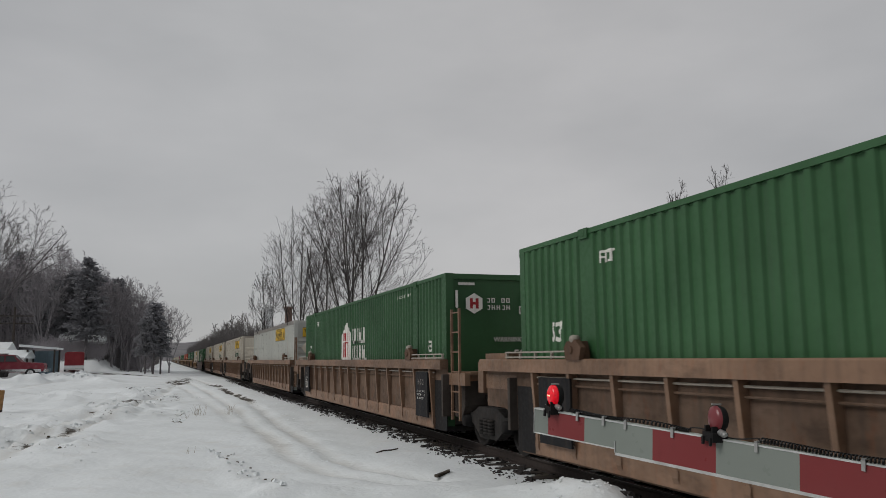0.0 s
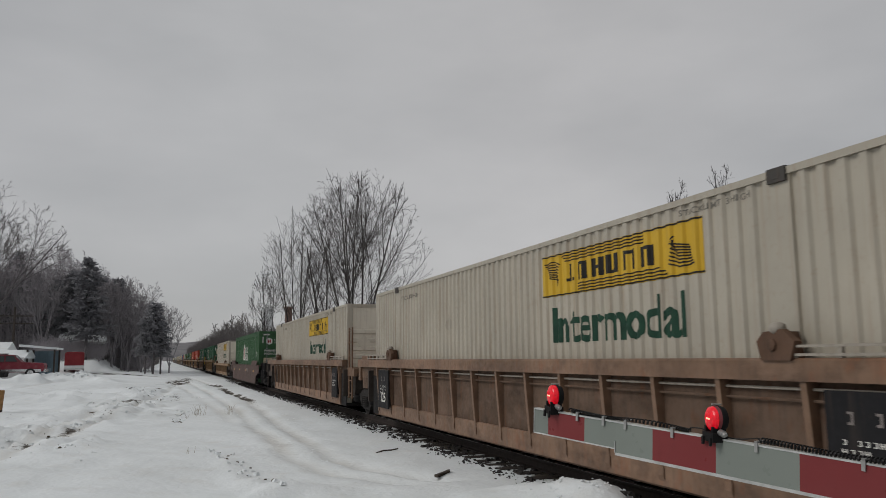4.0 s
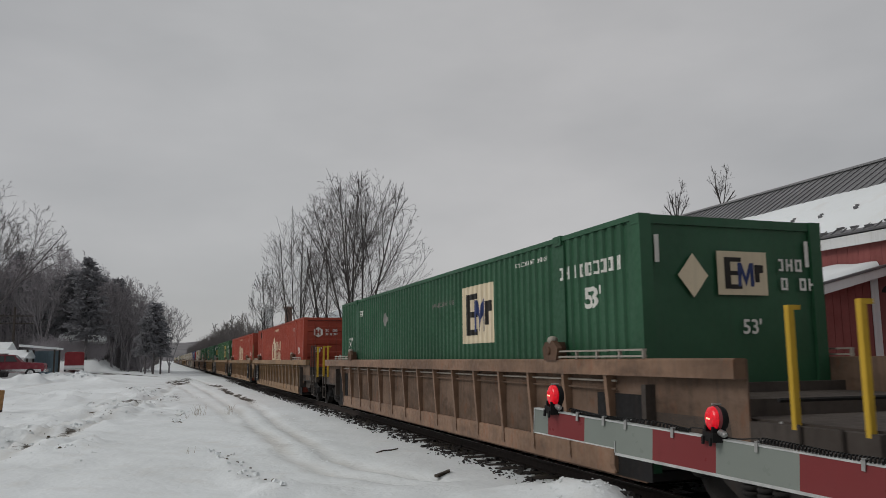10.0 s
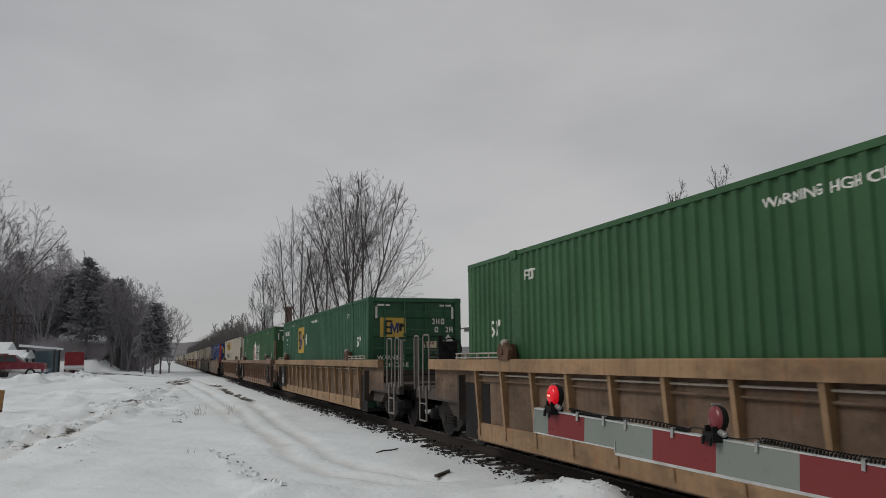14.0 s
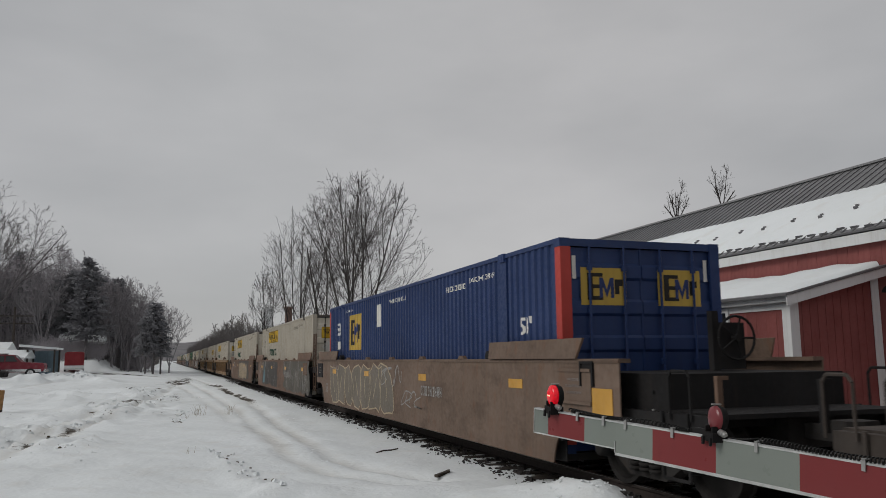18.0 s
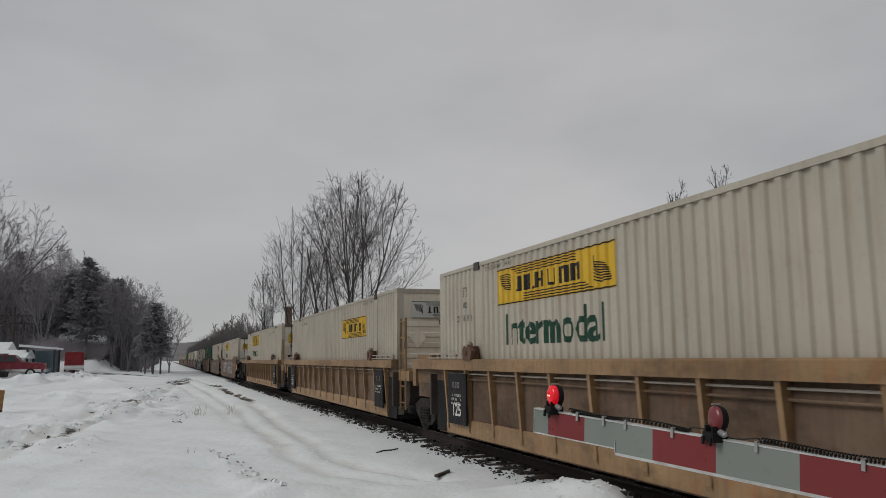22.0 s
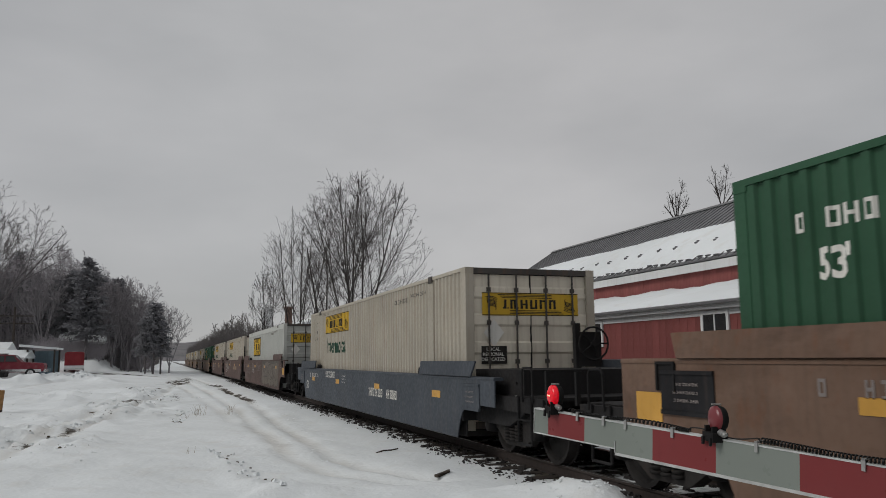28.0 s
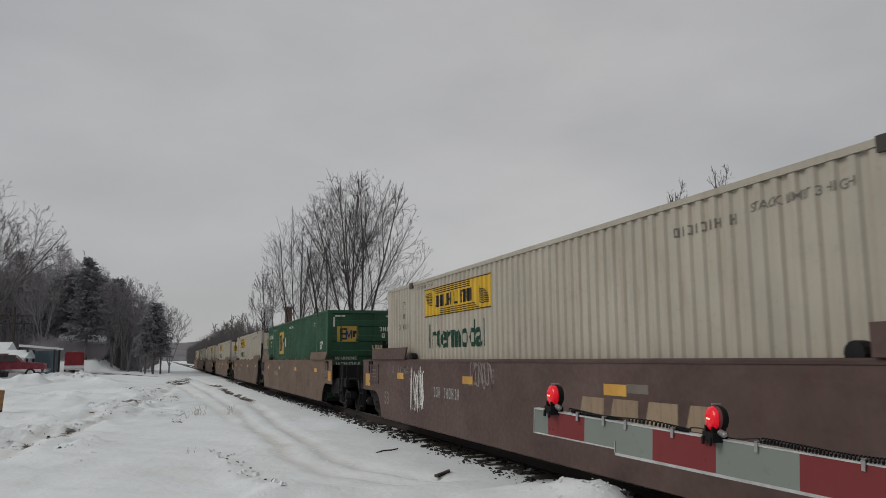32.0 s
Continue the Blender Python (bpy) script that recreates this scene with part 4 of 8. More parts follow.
        if livery != "blue":
            sides(root, "lettering", lambda off: text_mesh("53'", 0.36, "decal", 0.85, True, off, 0.03), 6.95, 2.0)
            mark("serial_marking", f"front_serial_{seed}", bar_row(9, 0.12, 0.06, 0.17, seed + 7), "decal", 6.9, 2.3)
        for door in (True, False):
            two = livery == "blue" and door
            ez = 2.1 if livery == "emp_yellow" and door else 2.24
            for u in ((-0.62, 0.62) if two else ((-0.62,) if door else (0.1,))):
                end_marks(root, [("emblem_panel", decal("door_emblem", lambda bm: rect(bm, -0.36, 0.36, -0.26, 0.26), field, 0, False), u, ez, "square emblem panel"),
                                 ("emblem_mark", decal("door_emblem_ink", emblem_ink(0.72, 0.52), "ink", 0, False), u, ez),
                                 ("emblem_mark", decal("door_emblem_mid", emblem_ink_mid(0.72, 0.52), "navy", 0, False), u, ez)], door)
            if livery == "emp_yellow" and door:
                end_marks(root, [("placard_holder", decal("end_diamond", diamond(0.26), "decal", 0, False), 0.95, 1.66),
                                 ("serial_marking", decal("emp_serial", bar_row(6, 0.1, 0.04, 0.16, 31), "decal", 0, False), 0.7, 1.97),
                                 ("serial_marking", decal("emp_serial_up", bar_row(4, 0.1, 0.04, 0.16, 32), "decal", 0, False), 0.6, 2.19),
                                 ("notice", decal("height_notice", lambda bm: rect(bm, -0.19, 0.19, -0.09, 0.09), "creamdecal", 0, False), 0.42, 1.64, "pale height notice"),
                                 ("notice_marking", decal("height_bars", bar_row(3, 0.07, 0.04, 0.11, 33), "ink", 0, False), 0.42, 1.64),
                                 ("lettering", text_mesh("WARNING", 0.16, "decal"), -0.66, 1.29),
                                 ("lettering", text_mesh("HIGH CUBE", 0.16, "decal"), -0.6, 1.1)]
                          + [("weight_marking", decal(f"weight_row_{k}", bar_row(9, 0.06, 0.025, 0.05, 60 + k), "graffaint", 0, False), 0.62, 1.46 - k * 0.09) for k in range(3)]
                          + [("reflector_strip", decal("head_strip", lambda bm: rect(bm, -0.17, 0.17, -0.026, 0.026), "decal", 0, False), u, 2.7) for u in (-0.88, 0.88)], True)
            elif not two:
                end_marks(root, [("placard_holder", decal("end_diamond", diamond(0.26), "creamdecal" if livery == "emp" else "decal", 0, False), 0.3 if door else -0.6, 2.2 if livery == "emp" else 1.75),
                                 ("lettering", text_mesh("53'", 0.24, "decal"), -0.2 if door else 0.2, 1.6),
                                 ("serial_marking", decal("emp_serial", bar_row(6, 0.1, 0.04, 0.15, 31), "decal", 0, False), 0.8, 2.05),
                                 ("serial_marking", decal("emp_serial_up", bar_row(4, 0.1, 0.04, 0.15, 32), "decal", 0, False), 0.75, 2.28)], door)
                if door:
                    end_marks(root, [("lettering", text_mesh(w, 0.13, "decal"), -0.75, 1.72 - i * 0.16) for i, w in enumerate(("WARNING", "HIGH", "CUBE"))]
                              + [("notice", decal("end_notice", lambda bm: rect(bm, -0.22, 0.22, -0.14, 0.14), "creamdecal", 0, False), 0.35, 1.55)], True)
            if paint != "white":
                for u in (-1.08, 1.08):
                    end_marks(root, [("reflector_strip", decal("corner_strip", lambda bm: rect(bm, -0.03, 0.03, -0.16, 0.16), "decal", 0, False), u, 2.5)], door)
    return root


# ---------- well cars ----------
SIDE = 1.48           # half width over the side
TRACK = 6.335         # the track's middle line
BASE = 0.3            # height of the well's floor over the rail


def well_outline(top, n_out, f_out):
    """Side of a well, in y and z. It runs out over the truck by n_out and f_out, with a rounded wheel arch below, or ends square where it shares a truck."""
    def end(at, out):
        if out < 0.5:
            return [(at + out, top), (at + out, 0.92), (at - 0.1, 0.8), (at - 0.42, 0.55), (at - 0.62, 0.2)]
        return [(at + out, top), (at + out, 0.8), (at + 0.62, 0.8), (at + 0.42, 0.76), (at + 0.24, 0.66), (at + 0.1, 0.5), (at + 0.02, 0.34), (at - 0.02, 0.2)]
    return [(-y, z) for y, z in end(HALF, n_out)] + end(HALF, f_out)[::-1]


def sheet(top, x, n_out, f_out):
    return lambda bm: slab(bm, well_outline(top, n_out, f_out), "x", -x, -x + 0.018)


def rib(top):
    """A gusset plate: deep under the top chord, shallow over the bottom plate, with a hooked foot."""
    def build(bm):
        t = top - 0.185
        slab(bm, [(-0.03, t), (0.1, t), (0.1, 0.29), (0.058, 0.29), (0.045, 0.36)], "y", -0.034, 0.034)
        slab(bm, [(0.03, 0.34), (0.06, 0.25), (0.09, 0.25), (0.09, 0.42), (0.036, 0.42)], "y", -0.05, 0.05)
    return build


def chord(y0, y1, z0, z1, d0=0.0, d1=0.14):
    def build(bm):
        slab(bm, [(d0, z0), (d1, z0), (d1, z1), (d0 + 0.02, z1), (d0, z1 - 0.02)], "y", y0, y1)
    return build


def long_pipe(z):
    return lambda bm: tube(bm, (-SIDE + 0.1, -HALF + 0.5, z), (-SIDE + 0.1, HALF - 0.5, z), 0.014, n=6)


def guide_plate(bm):
    slab(bm, [(-0.72, 0), (2.1, 0), (2.14, 0.26), (-0.85, 0.26)], "x", -0.015, 0.015)


def guide_block(bm):
    slab(bm, [(-0.17, 0), (0.17, 0), (0.21, 0.16), (0.13, 0.24), (-0.09, 0.26), (-0.23, 0.16)], "x", -0.05, 0.02)
    slab(bm, [(-0.16, 0), (0.14, 0), (0.08, 0.24), (-0.1, 0.24)], "x", 0.02, 0.13)
    lathe(bm, ((-0.075, 0.03), (-0.07, 0.05), (-0.05, 0.055)), "x", (0, 0.02, 0.13), 10)


def guide_knob(bm):
    lathe(bm, ((0.22, 0.05), (0.26, 0.075), (0.3, 0.065), (0.32, 0.03)), "z", (0.0, 0.0, 0), 10)


def guide_rail(bm):
    """Two thin bars on short posts along the end of the top chord."""
    for z in (0.015, 0.085):
        box(bm, -0.02, 0.03, -1.0, 1.0, z, z + 0.022)
    for y in (-0.98, -0.5, 0.0, 0.5, 0.98):
        box(bm, -0.012, 0.022, y - 0.018, y + 0.018, 0, 0.095)


def end_bulkhead(top):
    return lambda bm: box(bm, -SIDE + 0.02, SIDE - 0.02, -0.05, 0.03, 0.5, top - 0.28)


def end_deck(length, z):
    return lambda bm: box(bm, -1.23, 1.23, 0, length, z - 0.05, z)


def end_platform(root, length, z, steel, y, turn):
    """A deck on two side beams and four cross beams."""
    deck = part("platform", shape(f"end_deck_{length}_{z}", end_deck(length, z), steel), root, (0, y, 0), (0, 0, turn))
    for x in (-1.285, 1.285):
        part("side_beam", shape(f"side_beam_{length}", lambda bm: box(bm, -0.05, 0.05, 0, length, -0.24, -0.02), steel), deck, (x, 0, z))
    for i in range(4):
        part("cross_beam", shape("cross_beam", lambda bm: box(bm, -1.22, 1.22, -0.03, 0.03, -0.16, -0.054), steel), deck, (0, (i + 0.5) * length / 4, z))


def draft_sill(length):
    return lambda bm: (box(bm, -0.28, 0.28, -0.2, length, 0.62, 0.98), box(bm, -0.45, 0.45, 0.9, 1.5, 0.56, 0.72))


def coupler(bm):
    box(bm, -0.08, 0.08, 0, 0.55, 0.72, 0.88)
    slab(bm, [(-0.16, 0.5), (0.16, 0.5), (0.2, 0.72), (0.05, 0.8), (-0.16, 0.78)], "z", 0.66, 0.94)


def flat_post(h):
    return lambda bm: (box(bm, -0.03, 0.03, -0.024, 0.024, 0, h), box(bm, -0.03, 0.1, -0.027, 0.027, h - 0.04, h))


def ladder_rail(bm):
    box(bm, -0.02, 0.02, -0.024, 0.024, 0, 2.02)


def rung(bm):
    tube(bm, (0, -0.2, 0), (0, 0.2, 0), 0.014, n=6)


def brake_wheel(bm):
    n = 20
    for i in range(n):
        a, b = i * math.tau / n, (i + 1) * math.tau / n
        tube(bm, (0.28 * math.cos(a), 0, 0.28 * math.sin(a)), (0.28 * math.cos(b), 0, 0.28 * math.sin(b)), 0.018, n=5)
    for i in range(5):
        a = i * math.tau / 5
        tube(bm, (0, 0, 0), (0.27 * math.cos(a), 0.02, 0.27 * math.sin(a)), 0.014, n=5)
    lathe(bm, ((-0.04, 0.05), (0.05, 0.05)), "y", (0, 0, 0), 10)


def brake_housing(bm):
    box(bm, -0.2, 0.2, 0.02, 0.2, -0.35, 0.25)
    box(bm, -0.3, -0.2, 0.02, 0.12, -0.6, 0.4)


def hose(bm):
    pts = [(-0.5, 0.2 + 0.5 * t, 0.75 - 0.28 * math.sin(t * math.pi)) for t in (0, 0.2, 0.4, 0.6, 0.8, 1.0)]
    path_tube(bm, pts, 0.026, 6)


# a truck: two axles, cast side frames with springs
def side_frame(bm):
    top = [(-1.08, 0.5), (-0.98, 0.62), (-0.72, 0.6), (-0.42, 0.72), (0.42, 0.72), (0.72, 0.6), (0.98, 0.62), (1.08, 0.5), (1.02, 0.42), (0.72, 0.42), (0.36, 0.2), (-0.36, 0.2), (-0.72, 0.42), (-1.02, 0.42)]
    slab(bm, top, "x", -0.09, 0.09)


def spring_set(bm):
    for y in (-0.2, 0, 0.2):
        for k in range(5):
            lathe(bm, ((0.27 + k * 0.055, 0.075), (0.3 + k * 0.055, 0.085), (0.315 + k * 0.055, 0.075)), "z", (-0.1, y, 0), 10)


def bearing_cap(bm):
    lathe(bm, ((-0.22, 0.06), (-0.2, 0.1), (-0.08, 0.12), (0, 0.12)), "x", (0, 0, 0.455), 12)


def wheel_disc(bm):
    lathe(bm, ((-0.01, 0.12), (-0.02, 0.16), (0.01, 0.36), (-0.04, 0.4), (-0.05, 0.455), (0.08, 0.46), (0.085, 0.485), (0.11, 0.485), (0.115, 0.36), (0.07, 0.15)), "x", (0, 0, 0.457), 24)


def bolster(bm):
    box(bm, -0.95, 0.95, -0.2, 0.2, 0.42, 0.68)


def axle(bm):
    tube(bm, (-1.0, 0, 0.457), (1.0, 0, 0.457), 0.075, n=10)


def truck(root, y):
    t = part("truck", shape("bolster", bolster, "truck"), root, (0, y, 0), label="grimy cast-steel truck")
    for s, r in ((-1, 0), (1, 180)):
        part("side_frame", shape("side_frame", side_frame, "truck"), t, (s * 1.0, 0, 0), (0, 0, r))
        if s < 0:
            part("spring_set", shape("spring_set", spring_set, "truck", True), t, (s * 1.0, 0, 0), (0, 0, r))
        for e in (-0.88, 0.88):
            part("bearing_cap", shape("bearing_cap", bearing_cap, "black", True), t, (s * 1.0, e, 0), (0, 0, r))
            part("wheel", shape("wheel_disc", wheel_disc, "wheel"), t, (s * 0.79, e, 0), (0, 0, r))
    for e in (-0.88, 0.88):
        part("axle", shape("axle", axle, "truck"), t, (0, e, 0))


def scribble(seed, w, h, strokes, thick):
    """A sprayed tag as loose looping lines."""
    def build(bm):
        r = random.Random(seed)
        step = w / strokes
        for i in range(strokes):
            c = w / 2 - (i + 0.5) * step
            a, b = r.choice((0.5, 1.0, 1.5)), r.choice((0.5, 1.0, 1.0, 1.5))
            p, q, lean = r.uniform(0, 6.3), r.uniform(0, 6.3), r.uniform(-0.25, 0.1)
            pts = []
            for k in range(17):
                t = k / 16 * math.tau
                z = h / 2 * math.sin(b * t + q) * (0.8 + 0.2 * math.sin(t))
                pts.append((c + step * 0.75 * math.cos(a * t + p) + lean * z, z))
            ribbon(bm, pts, thick * r.uniform(0.8, 1.2), -0.003 - 0.0006 * (i % 4))
    return build


def blob(r, c, step, h):
    k = 14
    rad = [r.uniform(0.8, 1.1) for _ in range(k)]
    e = r.uniform(0.4, 0.9)
    lean = r.uniform(-0.25, 0.25)
    def bulge(v):
        return math.copysign(abs(v) ** e, v)
    ring = [(step * 0.62 * rad[j] * bulge(math.cos(j * math.tau / k)), h / 2 * rad[j] * bulge(math.sin(j * math.tau / k))) for j in range(k)]
    return [(c + y + lean * z, z) for y, z in ring]


def balloon(seed, w, h, n):
    """Fat sprayed shapes side by side."""
    def build(bm):
        r = random.Random(seed)
        step = w / n
        for i in range(n):
            poly(bm, blob(r, w / 2 - (i + 0.5) * step, step, h), -0.003 - 0.0004 * (i % 3))
    return build


def outline(seed, w, h, n, thick):
    """The lines round the same fat shapes, with a stroke across each."""
    def build(bm):
        r = random.Random(seed)
        step = w / n
        for i in range(n):
            c = w / 2 - (i + 0.5) * step
            pts = blob(r, c, step, h)
            ribbon(bm, pts + pts[:1], thick, -0.0055 - 0.0004 * (i % 3))
            s = i * 1.7 + seed
            ribbon(bm, [(c + step * 0.2 * math.sin(s), -h * 0.22), (c + step * 0.1 * math.cos(s), 0), (c - step * 0.15 * math.sin(s), h * 0.24)], thick, -0.0062)
    return build


def well_car(label, kind, paint, top=1.55, n_end="joint", f_end="joint", post="black", seed=0, marks=()):
    """One well unit. The end towards the crossing is the n end. joint: shares a truck with its neighbour; coupled: a truck, platform and coupler of its own."""
    root = thing("well_car", label, "rail car", "cars of the train")
    r = random.Random(seed)
    ribbed = kind == "ribbed"
    # ribbed wells: the recessed sheet takes the shade-darkened colour
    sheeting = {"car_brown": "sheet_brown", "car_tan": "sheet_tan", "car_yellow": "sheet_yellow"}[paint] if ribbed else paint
    out_n, out_f = 1.66 if n_end == "coupled" else 0.12, 1.8 if f_end == "coupled" else 1.3
    for s, turn in ((-1, 0), (1, 180)):
        an, af = (out_n, out_f) if s < 0 else (out_f, out_n)
        x = SIDE - 0.145 if ribbed else SIDE
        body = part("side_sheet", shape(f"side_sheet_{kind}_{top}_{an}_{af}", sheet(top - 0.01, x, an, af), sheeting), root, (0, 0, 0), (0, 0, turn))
        ya, yb = -HALF - an, HALF + af
        if ribbed:
            part("top_chord", shape(f"top_chord_{top}_{an}_{af}", chord(ya, yb, top - 0.19, top), paint), root, (-SIDE if s < 0 else SIDE, 0, 0), (0, 0, turn))
            part("bottom_chord", shape(f"bottom_chord_{an}_{af}", chord(-HALF + 0.6, HALF - 0.55, 0.23, 0.51, 0.1), paint), root, (-SIDE if s < 0 else SIDE, 0, 0), (0, 0, turn))
            # the lower pipe takes the sheet's darkened colour, as it sits in shade
            for z, m in ((top - 0.255, "pipegrey"), (top - 0.35, sheeting)) if s < 0 else ():
                part("pipe", shape(f"long_pipe_{z:.2f}", long_pipe(z), m), root, (0, 0, 0), (0, 0, turn))
            for i in range(15):
                part("rib", shape(f"rib_{top}", rib(top), paint), root, (s * (SIDE - 0.05), -7.45 + i * 1.064, 0), (0, 0, turn))
            for e in (-1, 1):
                guide = part("guide_block", shape("guide_block", guide_block, "rustblock"), root, (s * (SIDE - 0.02), e * 6.15, top - 0.02), (0, 0, turn), "rusty steel container guide")
                if s < 0:
                    part("knob", shape("guide_knob", guide_knob, "pipegrey", True), guide)
                part("guide_rail", shape("guide_rail", guide_rail, "pipegrey"), root, (s * (SIDE - 0.02), e * 7.3, top), (0, 0, turn))
        else:
            part("top_chord", shape(f"lip_{top}_{an}_{af}", chord(ya, yb, top - 0.05, top, -0.012, 0.16), paint), root, (-SIDE if s < 0 else SIDE, 0, 0), (0, 0, turn))
            for e, rr in ((-1, 0), (1, 180)):
                # raised container guides that lean outward at the well's ends
                part("guide_plate", shape("guide_plate", guide_plate, paint), root, (s * (SIDE + 0.03), e * HALF, top), (0, -9 * s if rr == 0 else 9 * s, rr))
                part("guide_roller", shape("guide_roller", lambda bm: lathe(bm, ((-0.02, 0.02), (0, 0.1), (0.12, 0.1)), "x", (0, 0, 0.03), 12), "black"), root, (s * (SIDE - 0.03), e * 5.75, top), (0, 0, turn))
            for i in range(5 if paint in ("car_rust", "car_dust") else 0):
                part("sill_tab", shape("sill_tab", lambda bm: slab(bm, [(-0.16, 0), (0.16, 0), (0.08, 0.06), (-0.08, 0.06)], "x", 0, 0.07), paint), root, (s * SIDE, -4.6 + i * 2.3, top), (0, 0, turn))
        for y in () if ribbed else (-6.9, 6.4) if seed == 22 else (-6.9, -2.4, 2.3, 6.4):
            part("reflector", shape("reflector_strip", lambda bm: box(bm, -0.006, 0, -0.24, 0.24, 0, 0.13), "reflector"), root, (s * (SIDE + (0.012 if ribbed else 0.002)), y, top - 0.42), (0, 0, turn))
        # black plates stand in for the shade inside the wheel arches
        for e in (-1, 1):
            part("inner_panel", shape("inner_panel", lambda bm: box(bm, 0, 0.015, -0.55, 0.55, 0.22, 1.15), "black"), root, (s * 1.345, e * (HALF - 0.45), 0), (0, 0, turn))
        if s > 0:
            continue
        # stencil panels and small unreadable markings
        if ribbed and seed not in (2, 9):
            for y, w in ((-7.0, 0.78),) * (n_end == "joint") + ((6.75, 0.9),) * (f_end == "joint"):
                part("stencil_panel", shape(f"stencil_{w}", lambda bm, q=w: box(bm, -0.012, 0.02, -q / 2, q / 2, 0.42, top - 0.25), "stencil"), root, (s * (SIDE - 0.02), y, 0), (0, 0, turn), "black stencil panel")
                part("stencil_marking", decal(f"stencil_bars_{seed % 4}", bar_row(3, 0.08, 0.05, 0.1, seed % 4), "graffaint", 0, False), root, (s * (SIDE - 0.006), y, 1.05), (0, 0, turn))
                for k in range(3):
                    part("stencil_marking", decal(f"stencil_row_{k}", bar_row(7, 0.05, 0.02, 0.04, k), "decal", 0, False), root, (s * (SIDE - 0.006), y, 0.9 - k * 0.07), (0, 0, turn))
            if f_end == "joint":
                part("lettering", text_mesh("125", 0.3, "decal"), root, (s * (SIDE - 0.006), 6.75, 0.66), (0, 0, turn))
        elif not ribbed:
            part("serial_marking", decal(f"car_serial_{seed % 5}", bar_row(10, 0.1, 0.045, 0.19, seed % 5 + 90), "decal" if paint == "car_slate" else "grafgrey", 0, False), root, (s * (SIDE + 0.002), -2.9 if seed < 24 else 3.4, 0.84 if seed != 25 else 1.0), (0, 0, turn))
            for k in range(5):
                part("stencil_marking", decal(f"stencil_row_{k % 3}", bar_row(9, 0.045, 0.02, 0.05, k % 3), "decal" if paint == "car_slate" else "graffaint", 0, False), root, (s * (SIDE + 0.002), 1.4 + (k // 3) * 4.6, top - 0.2 - (k % 3) * 0.09), (0, 0, turn))
            for k in range(4):
                part("stencil_marking", decal(f"stencil_pair_{k}", bar_row(2, 0.08, 0.04, 0.14, k + 40), "decal" if paint == "car_slate" else "graffaint", 0, False), root, (s * (SIDE + 0.002), 6.9 - k * 0.45, top - 0.3), (0, 0, turn))
            for e in (-1, 1):
                panel = part("end_panel", shape(f"end_panel_{e}", lambda bm: (box(bm, -0.016, 0.01, -0.42, 0.42, 0, 0.44), box(bm, -0.03, -0.016, -0.42, 0.42, 0.4, 0.44), box(bm, -0.03, -0.016, -0.42, 0.42, 0, 0.04)), "stencil" if e > 0 and paint in ("car_rust", "car_dust") and top > 1.4 else paint), root, (s * SIDE, e * (HALF + 0.62) if e > 0 or n_end == "coupled" else -HALF + 0.5, top - 0.56), (0, 0, turn))
                for k in range(3):
                    part("stencil_marking", shape(f"panel_row_{k}", lambda bm, q=k: bar_row(8, 0.035, 0.016, 0.03, q + 70)(bm), "graffaint"), panel, (-0.018, 0, 0.13 + k * 0.08))
            for e in (-1, 1):
                if (n_end if e < 0 else f_end) == "coupled" and top > 1.4:
                    part("reflector", shape("amber_plate", lambda bm: box(bm, -0.008, 0, -0.23, 0.23, 0, 0.3), "reflector"), root, (s * (SIDE + 0.002), e * (HALF + 1.28), 0.9), (0, 0, turn), "amber reflective plate")
                    part("hand_hold", shape("hand_hold", lambda bm: (box(bm, -0.03, 0, -0.16, -0.13, 0, 0.3), box(bm, -0.03, 0, 0.13, 0.16, 0, 0.3), box(bm, -0.03, 0, -0.13, 0.13, 0.27, 0.3), box(bm, -0.012, 0.0, -0.13, 0.13, 0.0, 0.27)), "black"), root, (s * (SIDE + 0.002), e * (HALF + 0.95), 1.22), (0, 0, turn))
            part("lettering", text_mesh("53", 0.4, "decal" if paint == "car_slate" else "graffaint"), root, (s * (SIDE + 0.002), 7.55, 0.66), (0, 0, turn))
    for name, me, y, z, *lift in marks:
        part(name, me, root, (-SIDE - 0.002 - sum(lift), y, z))
    for a in (-8.0, -6.2, -0.6, 5.0, 6.8):
        part("floor_plate", shape("floor_plate", lambda bm: box(bm, -SIDE + 0.17, SIDE - 0.17, 0, 1.2, 0.2, BASE), "truck"), root, (0, a, 0))
    for e, turn in ((-1, 0), (1, 180)):
        part("bulkhead", shape(f"bulkhead_{top}", end_bulkhead(top), "black" if not ribbed else "endsteel"), root, (0, e * (HALF + 0.16), 0), (0, 0, turn))
    # the ends
    for e, style in ((-1, n_end), (1, f_end)):
        turn = 0 if e > 0 else 180
        y = e * (HALF + 0.15)
        steel = "black" if not ribbed else paint
        part("end_housing", shape(f"end_housing_{style}_{ribbed}", lambda bm, q=(0.55 if style != "coupled" else 1.2 if ribbed else 2.0), w=(1.16 if ribbed else 1.38): slab(bm, [(0.02, w), (q, w), (q, 0.72), (q * 0.7, 0.5), (0.02, 0.5)], "x", -1.22, 1.22), "endsteel" if ribbed else "black"), root, (0, y + e * 0.05, 0), (0, 0, turn))
        if style == "coupled":
            end_platform(root, 2.9, 1.0, "endsteel" if ribbed else "black", y, turn)
            part("draft_sill", shape("draft_sill", draft_sill(2.75), "truck"), root, (0, y, 0), (0, 0, turn))
            part("coupler", shape("coupler", coupler, "truck"), root, (0, e * (HALF + 2.85), 0), (0, 0, turn))
            part("brake_hose", shape("hose", hose, "rubber"), root, (0, e * (HALF + 2.5), 0), (0, 0, turn))
            truck(root, e * (HALF + 1.55))
